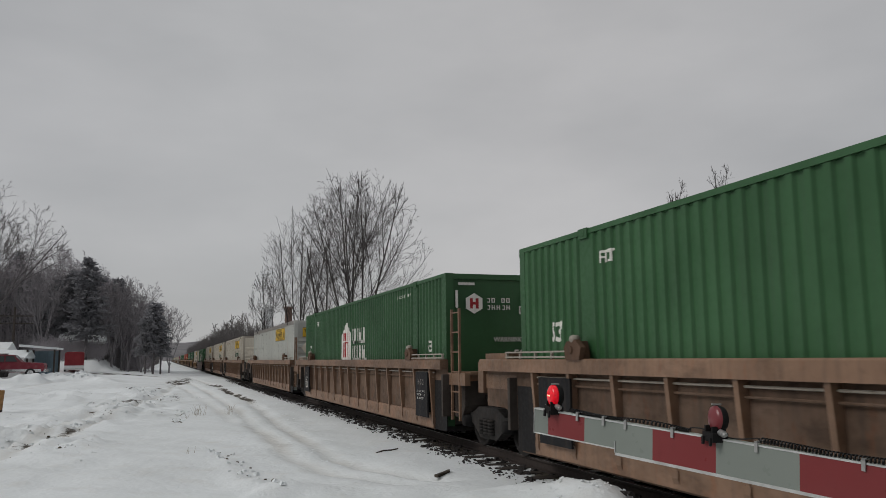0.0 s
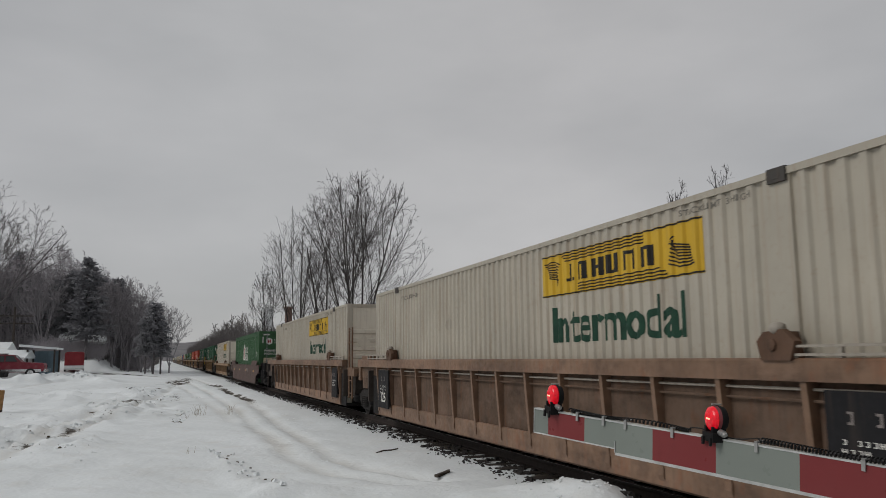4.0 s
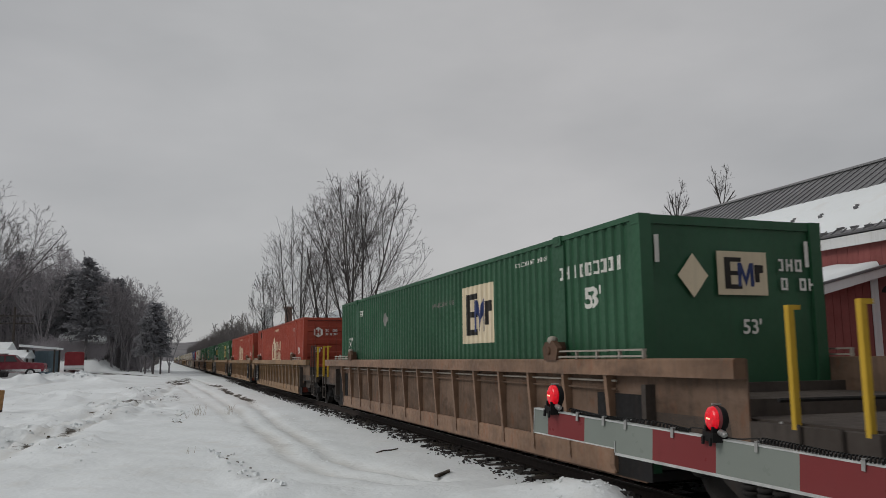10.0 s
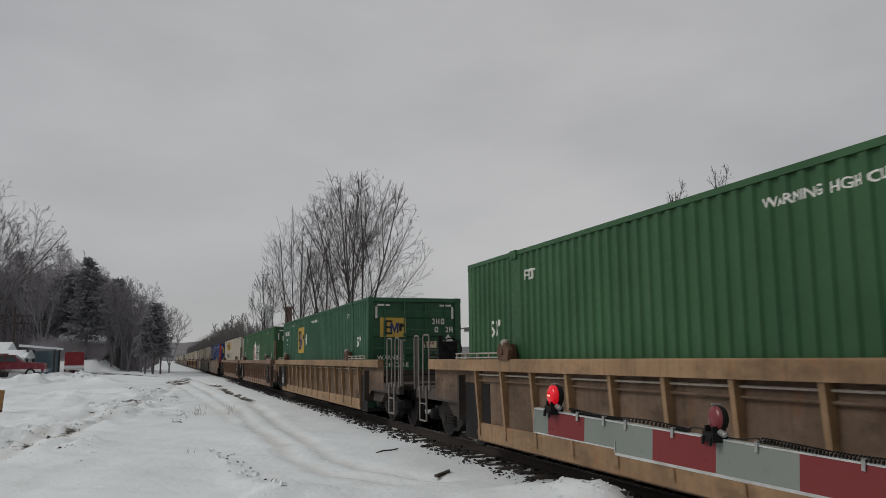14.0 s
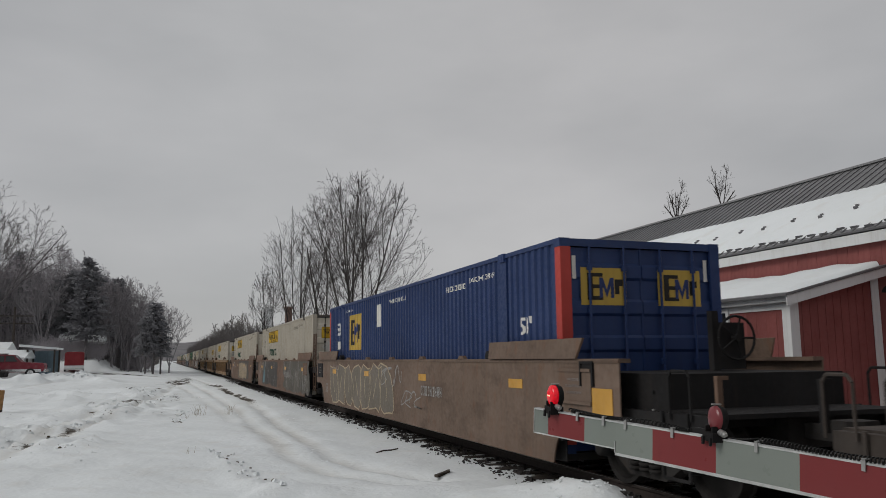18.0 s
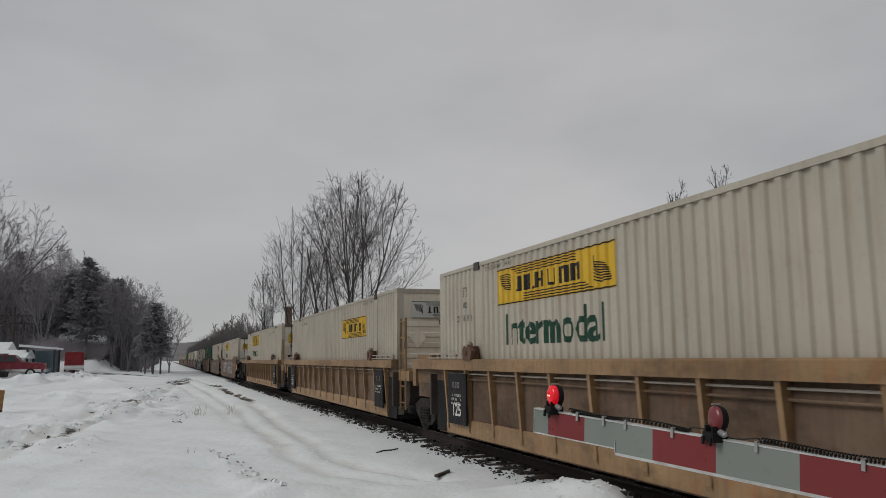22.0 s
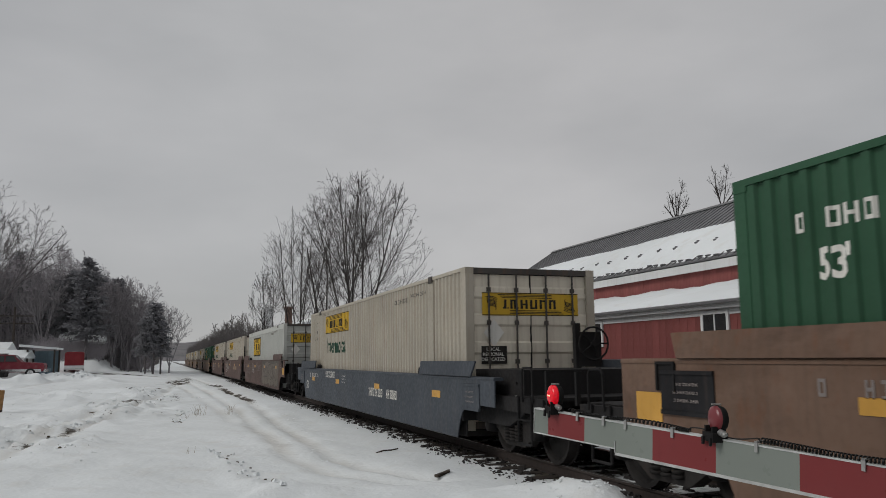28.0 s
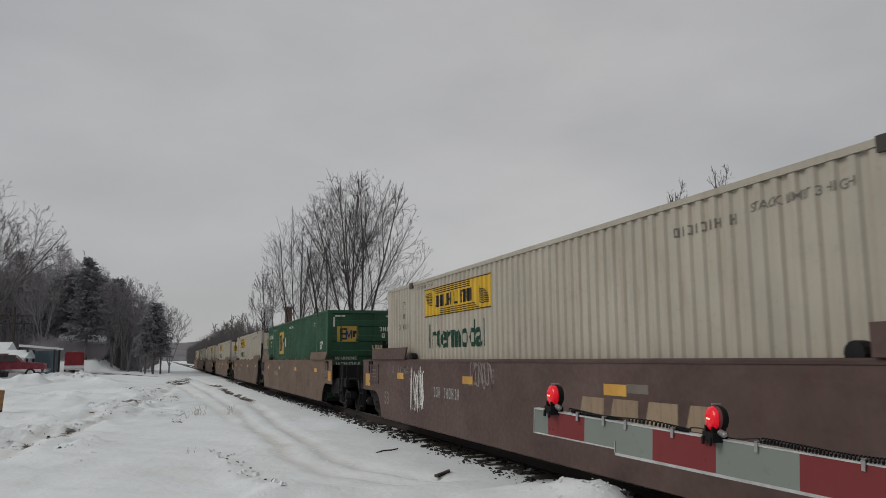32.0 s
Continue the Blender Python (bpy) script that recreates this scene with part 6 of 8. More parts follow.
def gate():
    # local space: y runs from the tip towards the mast, z up; +x faces the road with the camera on it
    root = thing("crossing_gate", "lowered red and white striped crossing gate arm with lamps", "crossing gate")
    zax = Vector((0, 0, 1))
    xax = ARM_DIR.cross(zax).normalized()
    zax = xax.cross(ARM_DIR)
    m = Matrix((xax, ARM_DIR, zax)).transposed().to_4x4()
    m.translation = ARM_TIP
    root.matrix_basis = m
    SPLICE, LOW, LOWER = 0.668, -0.137, -0.16
    cuts = [(0.0, 0.123, "arm_white"), (0.123, 0.427, "arm_red"), (0.427, SPLICE, "arm_white"), (SPLICE, 0.923, "arm_white"), (0.923, 1.308, "arm_red"), (1.308, 1.735, "arm_white")]
    u = 1.735
    k = 0
    while u < 6.4:
        cuts.append((u, u + 0.406, "arm_red" if k % 2 == 0 else "arm_white"))
        u += 0.406
        k += 1
    for a, b, mat in cuts:
        low = LOW if a < SPLICE else LOWER
        t = 0.0 if a < SPLICE else 0.003
        part("stripe", mesh("stripe", lambda bm: box(bm, -0.018 - t, 0.018 + t, a, b, low, 0.0), mat), root)
    def edges(bm):
        box(bm, -0.021, 0.0235, 0, 6.4, 0.0, 0.008)
        box(bm, -0.021, 0.0235, 0, SPLICE, LOW - 0.007, LOW)
        box(bm, -0.024, 0.0265, SPLICE, 6.4, LOWER - 0.014, LOWER)
        box(bm, -0.02, 0.0205, -0.005, 0.0, LOW, 0.006)
        box(bm, -0.0235, 0.026, SPLICE - 0.004, SPLICE, LOWER, -0.1)
    part("edge_strip", mesh("edge_strip", edges, "alu"), root, label="pale aluminium edge")
    # three lamps: tip steady, the others flash
    def lamp(u, turn, lift):
        holder = part("lamp", mesh("lamp_housing", lambda bm: lathe(bm, ((-0.044, 0.04), (-0.04, 0.056), (-0.02, 0.0625), (-0.01, 0.064), (-0.005, 0.064)), "x", (0, 0, 0.09), 24), "black", True), root, (0.012, u, lift), (0, 0, turn), label="round red gate lamp in a black housing")
        part("bracket", mesh("lamp_bracket", lambda bm: (box(bm, -0.04, 0.04, -0.05, 0.05, -0.018, 0.026), box(bm, -0.034, 0.036, -0.038, -0.026, 0.0, 0.055), box(bm, -0.034, 0.036, 0.026, 0.038, 0.0, 0.055)), "black"), holder)
        for y in (-0.034, 0.034):
            part("bracket_bolt", mesh("bracket_bolt", lambda bm: (box(bm, 0.04, 0.05, -0.008, 0.008, -0.026, 0.002), tube(bm, (0.045, 0, -0.026), (0.045, 0, -0.036), 0.008, 0.008, 6)), "black"), holder, (0, y, 0))
        part("cable_gland", mesh("cable_gland", lambda bm: (tube(bm, (0, 0.045, 0.03), (0, 0.08, 0.026), 0.016, 0.016, 10), tube(bm, (0, 0.08, 0.026), (0, 0.096, 0.024), 0.011, 0.009, 10)), "galv"), holder)
        part("top_clip", mesh("lamp_top_clip", lambda bm: box(bm, -0.03, 0.018, -0.006, 0.006, 0.154, 0.161), "galv"), holder)
        return holder
    def bowl(a, r, back=0.0):
        return lambda bm: lathe(bm, ((a - 0.001 - back, r), (a, r), (a + 0.012, r * 0.95), (a + 0.022, r * 0.66), (a + 0.026, r * 0.2)), "x", (0, 0, 0.09), 24)
    tip = lamp(0.165, -20, 0.008)
    part("lens", mesh("lit_lens", bowl(0.009, 0.062, 0.016), "lamp_on", True), tip, label="lit red lens")
    part("lamp_core", mesh("lit_core", lambda bm: box(bm, 0.0352, 0.0366, -0.019, 0.019, 0.086, 0.094), "lamp_core"), tip)
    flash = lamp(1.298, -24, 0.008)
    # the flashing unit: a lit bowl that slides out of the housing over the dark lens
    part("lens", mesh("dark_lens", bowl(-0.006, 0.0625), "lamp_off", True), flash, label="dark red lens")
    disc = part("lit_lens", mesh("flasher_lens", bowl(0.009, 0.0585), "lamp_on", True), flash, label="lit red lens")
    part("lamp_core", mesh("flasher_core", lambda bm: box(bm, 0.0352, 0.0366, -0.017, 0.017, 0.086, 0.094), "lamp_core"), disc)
    for c in (0.377, 0.58, 0.741, 1.053, 1.529, 2.016, 2.6, 3.2, 3.9):
        part("cable_clip", mesh("cable_clip", lambda bm: (box(bm, 0.0245, 0.031, -0.008, 0.008, -0.026, 0.022), box(bm, -0.024, 0.031, -0.008, 0.008, 0.018, 0.024)), "galv"), root, (0, c, 0))
    def coil(bm):
        pts = []
        yy, a = 0.29, 0.0
        while yy < 3.4:
            if 1.14 < yy < 1.53:
                pts.append((-0.002 + 0.006 * math.sin(yy * 21), yy, 0.026 + 0.012 * math.sin(yy * 17)))
                yy += 0.012
            else:
                tight = (0.0075 + 0.004 * math.sin(yy * 5.1) ** 2 if yy < 1.14 else 0.012)
                sag = 0.005 * math.sin(yy * 9)
                pts.append((-0.002 + tight * math.cos(a), yy, 0.022 + sag + tight * math.sin(a)))
                a += 0.8
                yy += 0.0021 if yy > 1.5 else 0.0023 + 0.0012 * math.sin(yy * 9)
        for p, q in zip(pts, pts[1:]):
            tube(bm, p, q, 0.0042, 0.0042, 4, False)
    part("cable", mesh("coiled_cable", coil, "rubber"), root, label="black coiled lamp cable along the top")
    part("arm_clamp", mesh("arm_clamp", lambda bm: box(bm, -0.07, 0.07, 6.25, 6.9, -0.2, 0.06), "galv"), root)
    part("mast", mesh("gate_mast", lambda bm: tube(bm, (0, 6.8, -1.1), (0, 6.8, 0.3), 0.065, 0.065, 14), "galv"), root)
    return root, disc


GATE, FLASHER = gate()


# ---------- flashing light signal beyond the track ----------
def signal_mast():
    root = thing("crossing_signal", "crossing signal with black round lamp hoods on a metal mast", "signal", at=(9.4, 7.2, -0.17))
    part("mast", mesh("signal_mast", lambda bm: tube(bm, (0, 0, 0), (0, 0, 4.2), 0.06, n=14), "galv"), root)
    part("base", mesh("signal_base", lambda bm: lathe(bm, ((0, 0.2), (0.1, 0.18), (0.35, 0.1), (0.45, 0.08)), "z", (0, 0, 0), 14), "galv"), root)
    part("crossarm", mesh("signal_arm", lambda bm: tube(bm, (0, -0.75, 2.53), (0, 0.75, 2.53), 0.03, n=8), "black"), root)
    for y in (-0.72, 0.72):
        l = part("lamp_background", mesh("lamp_background", lambda bm: lathe(bm, ((-0.03, 0.25), (-0.02, 0.25), (0.06, 0.12), (0.1, 0.05)), "x", (0, 0, 0), 24), "black", True), root, (-0.08, y, 2.53), label="black round background disc")
        part("lens", mesh("signal_lens", lambda bm: lathe(bm, ((-0.055, 0.02), (-0.05, 0.08), (-0.032, 0.1)), "x", (0, 0, 0), 18), "lamp_off", True), l)
        if y > 0:
            lit = part("lit_lens", mesh("signal_lit_lens", lambda bm: lathe(bm, ((-0.058, 0.02), (-0.053, 0.082), (-0.036, 0.103)), "x", (0, 0, 0), 18), "lamp_on", True), l, label="lit red lens")
        part("visor", mesh("signal_visor", lambda bm: [slab(bm, [(0.12 * math.cos(a), 0.12 * math.sin(a)), (0.12 * math.cos(b), 0.12 * math.sin(b)), (0.13 * math.cos(b), 0.13 * math.sin(b)), (0.13 * math.cos(a), 0.13 * math.sin(a))], "x", -0.26, -0.03) for a, b in ((math.radians(15 + i * 15), math.radians(30 + i * 15)) for i in range(10))], "black"), l)

    return lit


SIGNAL_LENS = signal_mast()


# ---------- the red barn beyond the track ----------
def barn():
    root = thing("barn", "long red barn with white trim and a snow-covered metal roof", "barn")
    X0, X1, Y0, Y1 = 14.4, 21.8, -3.0, 34.6
    ZE, XR, ZR = 4.05, 18.1, 6.72
    G = -0.3
    n = int((Y1 - Y0) / 0.3)
    # board siding, each board a shallow step
    def backing(y0, y1, z0, z1, x):
        return lambda bm: box(bm, x + 0.01, x + 0.12, y0, y1, z0, z1)

    def boards(owner, y0, y1, z0, z1, x, w):
        k = int((y1 - y0) / w)
        me = mesh("board", lambda bm: box(bm, 0, 0.022, 0, (y1 - y0) / k - 0.007, z0, z1), "barnred")
        for i in range(k):
            part("board", me, owner, (x + random.uniform(-0.002, 0.002), y0 + (y1 - y0) * i / k, 0))
    wall = part("wall", mesh("barn_wall", backing(Y0, Y1, G, ZE, X0), "barnred"), root)
    boards(wall, 10.0, Y1, G, ZE - 0.06, X0, 0.3)
    part("gable_wall", mesh("barn_gable", lambda bm: slab(bm, [(X0, G), (X1, G), (X1, ZE), (XR, ZR - 0.1), (X0, ZE)], "y", Y1 - 0.12, Y1), "barnred"), root)
    part("gable_wall", mesh("barn_gable_near", lambda bm: slab(bm, [(X0, G), (X1, G), (X1, ZE), (XR, ZR - 0.1), (X0, ZE)], "y", Y0, Y0 + 0.12), "barnred"), root)
    part("back_wall", mesh("barn_back", lambda bm: box(bm, X1, X1 + 0.12, Y0, Y1, G, ZE), "barnred"), root)
    part("fascia", mesh("barn_fascia", lambda bm: box(bm, X0 - 0.17, X0 - 0.13, Y0 - 0.3, Y1 + 0.4, ZE - 0.1, ZE + 0.14), "trim"), root)
    part("soffit", mesh("barn_soffit", lambda bm: box(bm, X0 - 0.13, X0 + 0.02, Y0 - 0.3, Y1 + 0.4, ZE - 0.08, ZE - 0.05), "trim"), root)
    slope = math.atan2(ZR - ZE - 0.16, XR - (X0 - 0.2))
    ca, sa = math.cos(slope), math.sin(slope)
    ex, ez = X0 - 0.2, ZE + 0.16
    run = math.hypot(XR - ex, ZR - ez)
    def up(d, h=0.0):
        return (ex + d * ca - h * sa, ez + d * sa + h * ca)
    part("roof", mesh("barn_roof", lambda bm: (slab(bm, [up(0), up(run), up(run, 0.05), up(0, 0.05)], "y", Y0 - 0.35, Y1 + 0.45), slab(bm, [(XR, ZR), (X1 + 0.45, ZE + 0.1), (X1 + 0.45, ZE + 0.15), (XR, ZR + 0.05)], "y", Y0 - 0.35, Y1 + 0.45)), "roofmetal"), root, label="grey metal roof")
    seams = int((Y1 - Y0 + 0.8) / 0.3)
    rib_me = mesh("roof_rib", lambda bm: slab(bm, [up(0.0, 0.05), up(run, 0.05), up(run, 0.075), up(0.0, 0.075)], "y", -0.014, 0.014), "roofmetal")
    for i in range(seams):
        part("roof_rib", rib_me, root, (0, Y0 - 0.3 + i * 0.3, 0))
    part("ridge_cap", mesh("ridge_cap", lambda bm: slab(bm, [(XR - 0.2, ZR - 0.02), (XR, ZR + 0.1), (XR + 0.2, ZR - 0.02), (XR, ZR + 0.06)], "y", Y0 - 0.35, Y1 + 0.45), "roofmetal"), root)
    # snow lying on the lower half, with a ragged upper edge
    def roof_snow(bm):
        r = random.Random(12)
        ny, nd = 150, 9
        rows = []
        for i in range(ny + 1):
            y = Y0 - 0.3 + (Y1 + 0.4 - Y0 + 0.3) * i / ny
            top = 2.68 + 0.05 * math.sin(y * 0.9) + 0.02 * math.sin(y * 3.7) + r.uniform(-0.015, 0.015)
            low = 0.12 + 0.05 * math.sin(y * 5.1) + r.uniform(0, 0.06)
            row = []
            for j in range(nd + 1):
                t = j / nd
                d = low + (top - low) * t
                h = 0.05 + 0.13 * (math.sin(math.pi * min(1, t * 1.0) ** 0.8) ** 0.5 if 0 < t < 1 else 0) + (0.015 * math.sin(y * 7 + j) if 0 < t < 1 else 0)
                x, z = up(d, max(0.045, h))
                row.append(bm.verts.new((x, y, z)))
            rows.append(row)
        for p, q in zip(rows, rows[1:]):
            for j in range(nd):
                bm.faces.new((p[j], q[j], q[j + 1], p[j + 1]))
    part("roof_snow", mesh("barn_roof_snow", roof_snow, "snow", True), root, label="thick snow on the lower half of the roof")
    guard = mesh("snow_guard", lambda bm: (slab(bm, [(-0.04, 0.0), (0.04, 0.0), (0.02, 0.09), (-0.02, 0.09)], "y", -0.06, 0.03), slab(bm, [(0.1, 0.02), (0.17, 0.02), (0.13, 0.08)], "y", -0.01, 0.09)), "roofmetal")
    for i in range(30):
        x, z = up(0.95 + 0.1 * (i % 2), 0.14)
        part("snow_guard", guard, root, (x, 5.0 + i * 0.98, z), (0, -math.degrees(slope), 0))
    drip = mesh("ice_edge", lambda bm: slab(bm, [(-0.03, 0), (0.06, 0), (0.03, -0.09)], "y", -0.1, 0.1), "roofmetal")
    for i in range(70):
        x, z = up(0.1 + 0.06 * (i % 3), 0.1)
        part("roof_cleat", drip, root, (x, 4 + i * 0.42, z))
    for y in (24.0, 29.5):
        part("window", mesh("barn_window", lambda bm: box(bm, X0 - 0.03, X0, y - 0.4, y + 0.4, 3.0, 3.45), "glass"), root)
    # lean-to along the front
    LX, LY0, LY1, LZ, HZ = 12.0, 12.88, 31.0, 2.78, 3.36
    lean = part("lean_to", mesh("lean_wall", backing(LY0, LY1, G, LZ, LX), "barnred"), root, label="red lean-to with a window")
    boards(lean, LY0 + 0.1, LY1, G, LZ - 0.03, LX, 0.3)
    part("end_wall", mesh("lean_end", lambda bm: slab(bm, [(LX + 0.1, G), (X0, G), (X0, HZ - 0.02), (LX + 0.1, LZ - 0.02)], "y", LY0 + 0.02, LY0 + 0.1), "barnred"), lean)
    for i in range(11):
        a = LX + 0.1 + (X0 - LX - 0.1) * i / 11
        b = LX + 0.1 + (X0 - LX - 0.1) * (i + 1) / 11 - 0.012
        part("board", mesh("end_board", lambda bm: slab(bm, [(a, G), (b, G), (b, LZ + (HZ - LZ) * (b - LX) / (X0 - LX)), (a, LZ + (HZ - LZ) * (a - LX) / (X0 - LX))], "y", LY0, LY0 + 0.018), "barnred"), lean)
    part("end_wall", mesh("lean_far_end", lambda bm: slab(bm, [(LX, G), (X0, G), (X0, HZ), (LX, LZ)], "y", LY1, LY1 + 0.1), "barnred"), lean)
    for x0, x1, y0, y1 in ((LX - 0.02, LX + 0.2, LY0 - 0.025, LY0 - 0.003), (LX - 0.025, LX - 0.003, LY0 - 0.02, LY0 + 0.2), (X0 - 0.2, X0 - 0.0, LY0 - 0.025, LY0 - 0.003)):
        part("corner_board", mesh("corner_board", lambda bm: box(bm, x0, x1, y0, y1, G, LZ if x0 < 13 else HZ - 0.1), "trim"), lean)
    part("fascia", mesh("lean_fascia", lambda bm: box(bm, LX - 0.19, LX - 0.16, LY0 - 0.25, LY1 + 0.2, LZ - 0.14, LZ + 0.06), "trim"), lean)
    part("frieze_board", mesh("lean_frieze", lambda bm: box(bm, LX - 0.026, LX - 0.004, LY0 + 0.2, LY1, LZ - 0.28, LZ - 0.02), "trim"), lean)
    ls = (HZ - LZ) / (X0 - LX)
    part("rake_board", mesh("lean_rake", lambda bm: slab(bm, [(LX - 0.3, LZ - 0.16 - 0.3 * ls), (X0, HZ - 0.14), (X0, HZ + 0.04), (LX - 0.3, LZ + 0.04 - 0.3 * ls)], "y", LY0 - 0.27, LY0 - 0.24), "trim"), lean)
    part("roof", mesh("lean_roof", lambda bm: slab(bm, [(LX - 0.34, LZ + 0.05 - 0.34 * ls), (X0, HZ + 0.05), (X0, HZ + 0.1), (LX - 0.34, LZ + 0.1 - 0.34 * ls)], "y", LY0 - 0.3, LY1 + 0.25), "roofmetal"), lean)
    def lean_snow(bm):
        r = random.Random(5)
        ny, nd = 110, 6
        rows = []
        for i in range(ny + 1):
            y = LY0 - 0.26 + (LY1 - LY0 + 0.45) * i / ny
            row = []
            for j in range(nd + 1):
                t = j / nd
                x = LX - 0.3 + (X0 - LX + 0.25) * (0.03 + 0.97 * t)
                z = LZ + 0.1 + (x - LX) * ls + (0.0 if j == 0 else 0.11 + 0.03 * math.sin(y * 1.9) + 0.015 * math.sin(y * 6 + j))
                row.append(bm.verts.new((x, y + (0.12 * t if i == 0 else 0), z if 0 < i < ny else LZ + 0.1 + (x - LX) * ls)))
            rows.append(row)
        for p, q in zip(rows, rows[1:]):
            for j in range(nd):
                bm.faces.new((p[j], q[j], q[j + 1], p[j + 1]))
    part("roof_snow", mesh("lean_roof_snow", lean_snow, "snow", True), lean, label="snow on the lean-to roof")
    for y0, y1, z0, z1, ac in ((14.8, 15.62, 1.93, 2.52, False), (20.3, 21.15, 1.93, 2.52, True)):
        w = part("window", mesh("lean_window_frame", lambda bm: [box(bm, LX - 0.05, LX - 0.005, *q) for q in ((y0 - 0.09, y0, z0 - 0.09, z1 + 0.09), (y1, y1 + 0.09, z0 - 0.09, z1 + 0.09), (y0, y1, z1, z1 + 0.09), (y0, y1, z0 - 0.09, z0), ((y0 + y1) / 2 - 0.02, (y0 + y1) / 2 + 0.02, z0, z1))], "trim"), lean, label="white-framed sliding window")
        for a, b in ((y0, (y0 + y1) / 2 - 0.02), ((y0 + y1) / 2 + 0.02, y1)):
            part("pane", mesh("pane", lambda bm: box(bm, LX - 0.03, LX - 0.012, a, b, z0, z1), "glass"), w)
        if ac:
            part("air_conditioner", mesh("air_conditioner", lambda bm: (box(bm, LX - 0.3, LX - 0.03, y0 + 0.38, y1 + 0.02, z0 + 0.02, z0 + 0.38), [box(bm, LX - 0.306, LX - 0.3, y0 + 0.42, y1 - 0.02, z0 + 0.06 + k * 0.05, z0 + 0.085 + k * 0.05) for k in range(6)]), "trim"), w, label="boxy air conditioner")
    return root


barn()


# ---------- trees ----------
def grown_limbs(seed, h, stems, splay, wide, fork, trunk, levels=6, bushy=0.6):
    """Limbs of a bare tree as tapered lengths (start, end, r0, r1, level): long continuous stems carry limbs, those carry branches, and so on down to short curved twigs."""
    r = random.Random(seed)
    out = []
    segs_at, kids_at, ratio_at, lift_at, wob_at = (11, 8, 6, 4, 3), (10, 8, 7, 5, 0), (0.62, 0.6, 0.55, 0.5, 0), (0.0, 0.035, 0.04, 0.03, 0.03), (0.03, 0.05, 0.08, 0.11, 0.13)
    top = 4 if levels > 5 else 3

    def aside(d, ang, turn):
        ax = Matrix.Rotation(turn, 3, d) @ d.orthogonal().normalized()
        return (Matrix.Rotation(ang, 3, ax) @ d).normalized()

    def outside(p):
        v = (p.z - h * 0.52) / (h * 0.48)
        a = math.atan2(p.y, p.x)
        return (p.x * p.x + p.y * p.y) / (wide * wide) + (v * v if v > 0 else 0.3 * v * v) > 0.92 + 0.12 * math.sin(3 * a + seed)

    def grow(p, d, length, rad, lev, bare=0.1):
        segs = segs_at[lev]
        step = length / segs
        turn = r.uniform(0, math.tau)
        owed = 0.0
        for i in range(segs):
            t = (i + 1) / segs
            w = wob_at[lev]
            d = (d + Vector((r.gauss(0, w), r.gauss(0, w), lift_at[lev] + r.gauss(0, w * 0.5)))).normalized()
            q = p + d * step
            a, b = rad * (1 - 0.82 * i / segs), rad * (1 - 0.82 * t)
            out.append((p, q, a, b, lev))
            if lev < top and t > bare:
                owed += kids_at[lev] * (bushy / 0.55) / segs
                while owed > 0.5:
                    owed -= 1
                    turn += 2.4 + r.uniform(-0.5, 0.5)
                    at = p.lerp(q, r.random())
                    reach = length * ratio_at[lev] * (1.1 - 0.65 * t) * r.uniform(0.65, 1.15)
                    grow(at, aside(d, r.uniform(0.3, 0.62) if lev == 0 else r.uniform(0.42, 0.8), turn), reach, max(0.006, min(b * 0.75, rad * 0.42)), lev + 1)
            if outside(q):
                return
            p = q

    base = Vector((0, 0, -0.2))
    if fork > 0.03:
        out.append((base, base + Vector((0.05, 0.03, h * fork * 0.5)), trunk, trunk * 0.92, 0))
        out.append((base + Vector((0.05, 0.03, h * fork * 0.5)), base + Vector((0, 0, h * fork)), trunk * 0.92, trunk * 0.85, 0))
        base = base + Vector((0, 0, h * fork))
    for s in range(stems):
        a = s * 2.4 + r.uniform(-0.3, 0.3) + seed
        tilt = splay * math.sqrt((s + 0.2) / stems)
        d = Vector((math.sin(tilt) * math.cos(a), math.sin(tilt) * math.sin(a), math.cos(tilt)))
        grow(base + Vector((math.cos(a), math.sin(a), 0)) * trunk * (0.2 if fork > 0.03 else 2.0), d, h * (1 - fork) * r.uniform(0.92, 1.06), trunk * (0.55 if stems > 2 else 0.8) * r.uniform(0.75, 1.05), 0, 0.2)
    k = h / max(q.z for _, q, _, _, _ in out)
    return [(a * k, b * k, r0, r1, lev) for a, b, r0, r1, lev in out]


def limb_mesh(name, limbs, lo, hi, mat, thin=0.006):
    verts, faces = [], []
    for p, q, r0, r1, lev in limbs:
        if not lo <= lev <= hi:
            continue
        n = 7 if lev == 0 else 5 if lev < 2 else 3
        d = (q - p).normalized()
        u = d.orthogonal().normalized()
        w = d.cross(u)
        b = len(verts)
        for c, rr in ((p, max(r0, thin)), (q, max(r1, thin * 0.8))):
            for i in range(n):
                a = i * math.tau / n
                verts.append(tuple(c + (u * math.cos(a) + w * math.sin(a)) * rr))
        for i in range(n):
            faces.append((b + i, b + (i + 1) % n, b + n + (i + 1) % n, b + n + i))
    me = bpy.data.meshes.new(name)
    me.from_pydata(verts, [], faces)
    me.materials.append(M[mat])
    return me


def bare_tree(seed, h, stems=5, splay=0.35, wide=4.0, fork=0.0, trunk=0.2, levels=6, bushy=0.6, thin=0.009, mat="twig", label="leafless deciduous tree with a fan of fine twigs"):
    root = thing("bare_tree", label, "tree", "bare trees")
    limbs = grown_limbs(seed, h, stems, splay, wide, fork, trunk, levels, bushy)
    part("trunk", limb_mesh("trunk", limbs, 0, 1, "bark" if mat == "twig" else mat, thin * 1.6), root)
    part("crown", limb_mesh("crown", limbs, 2, 9, mat, thin), root)
    return root


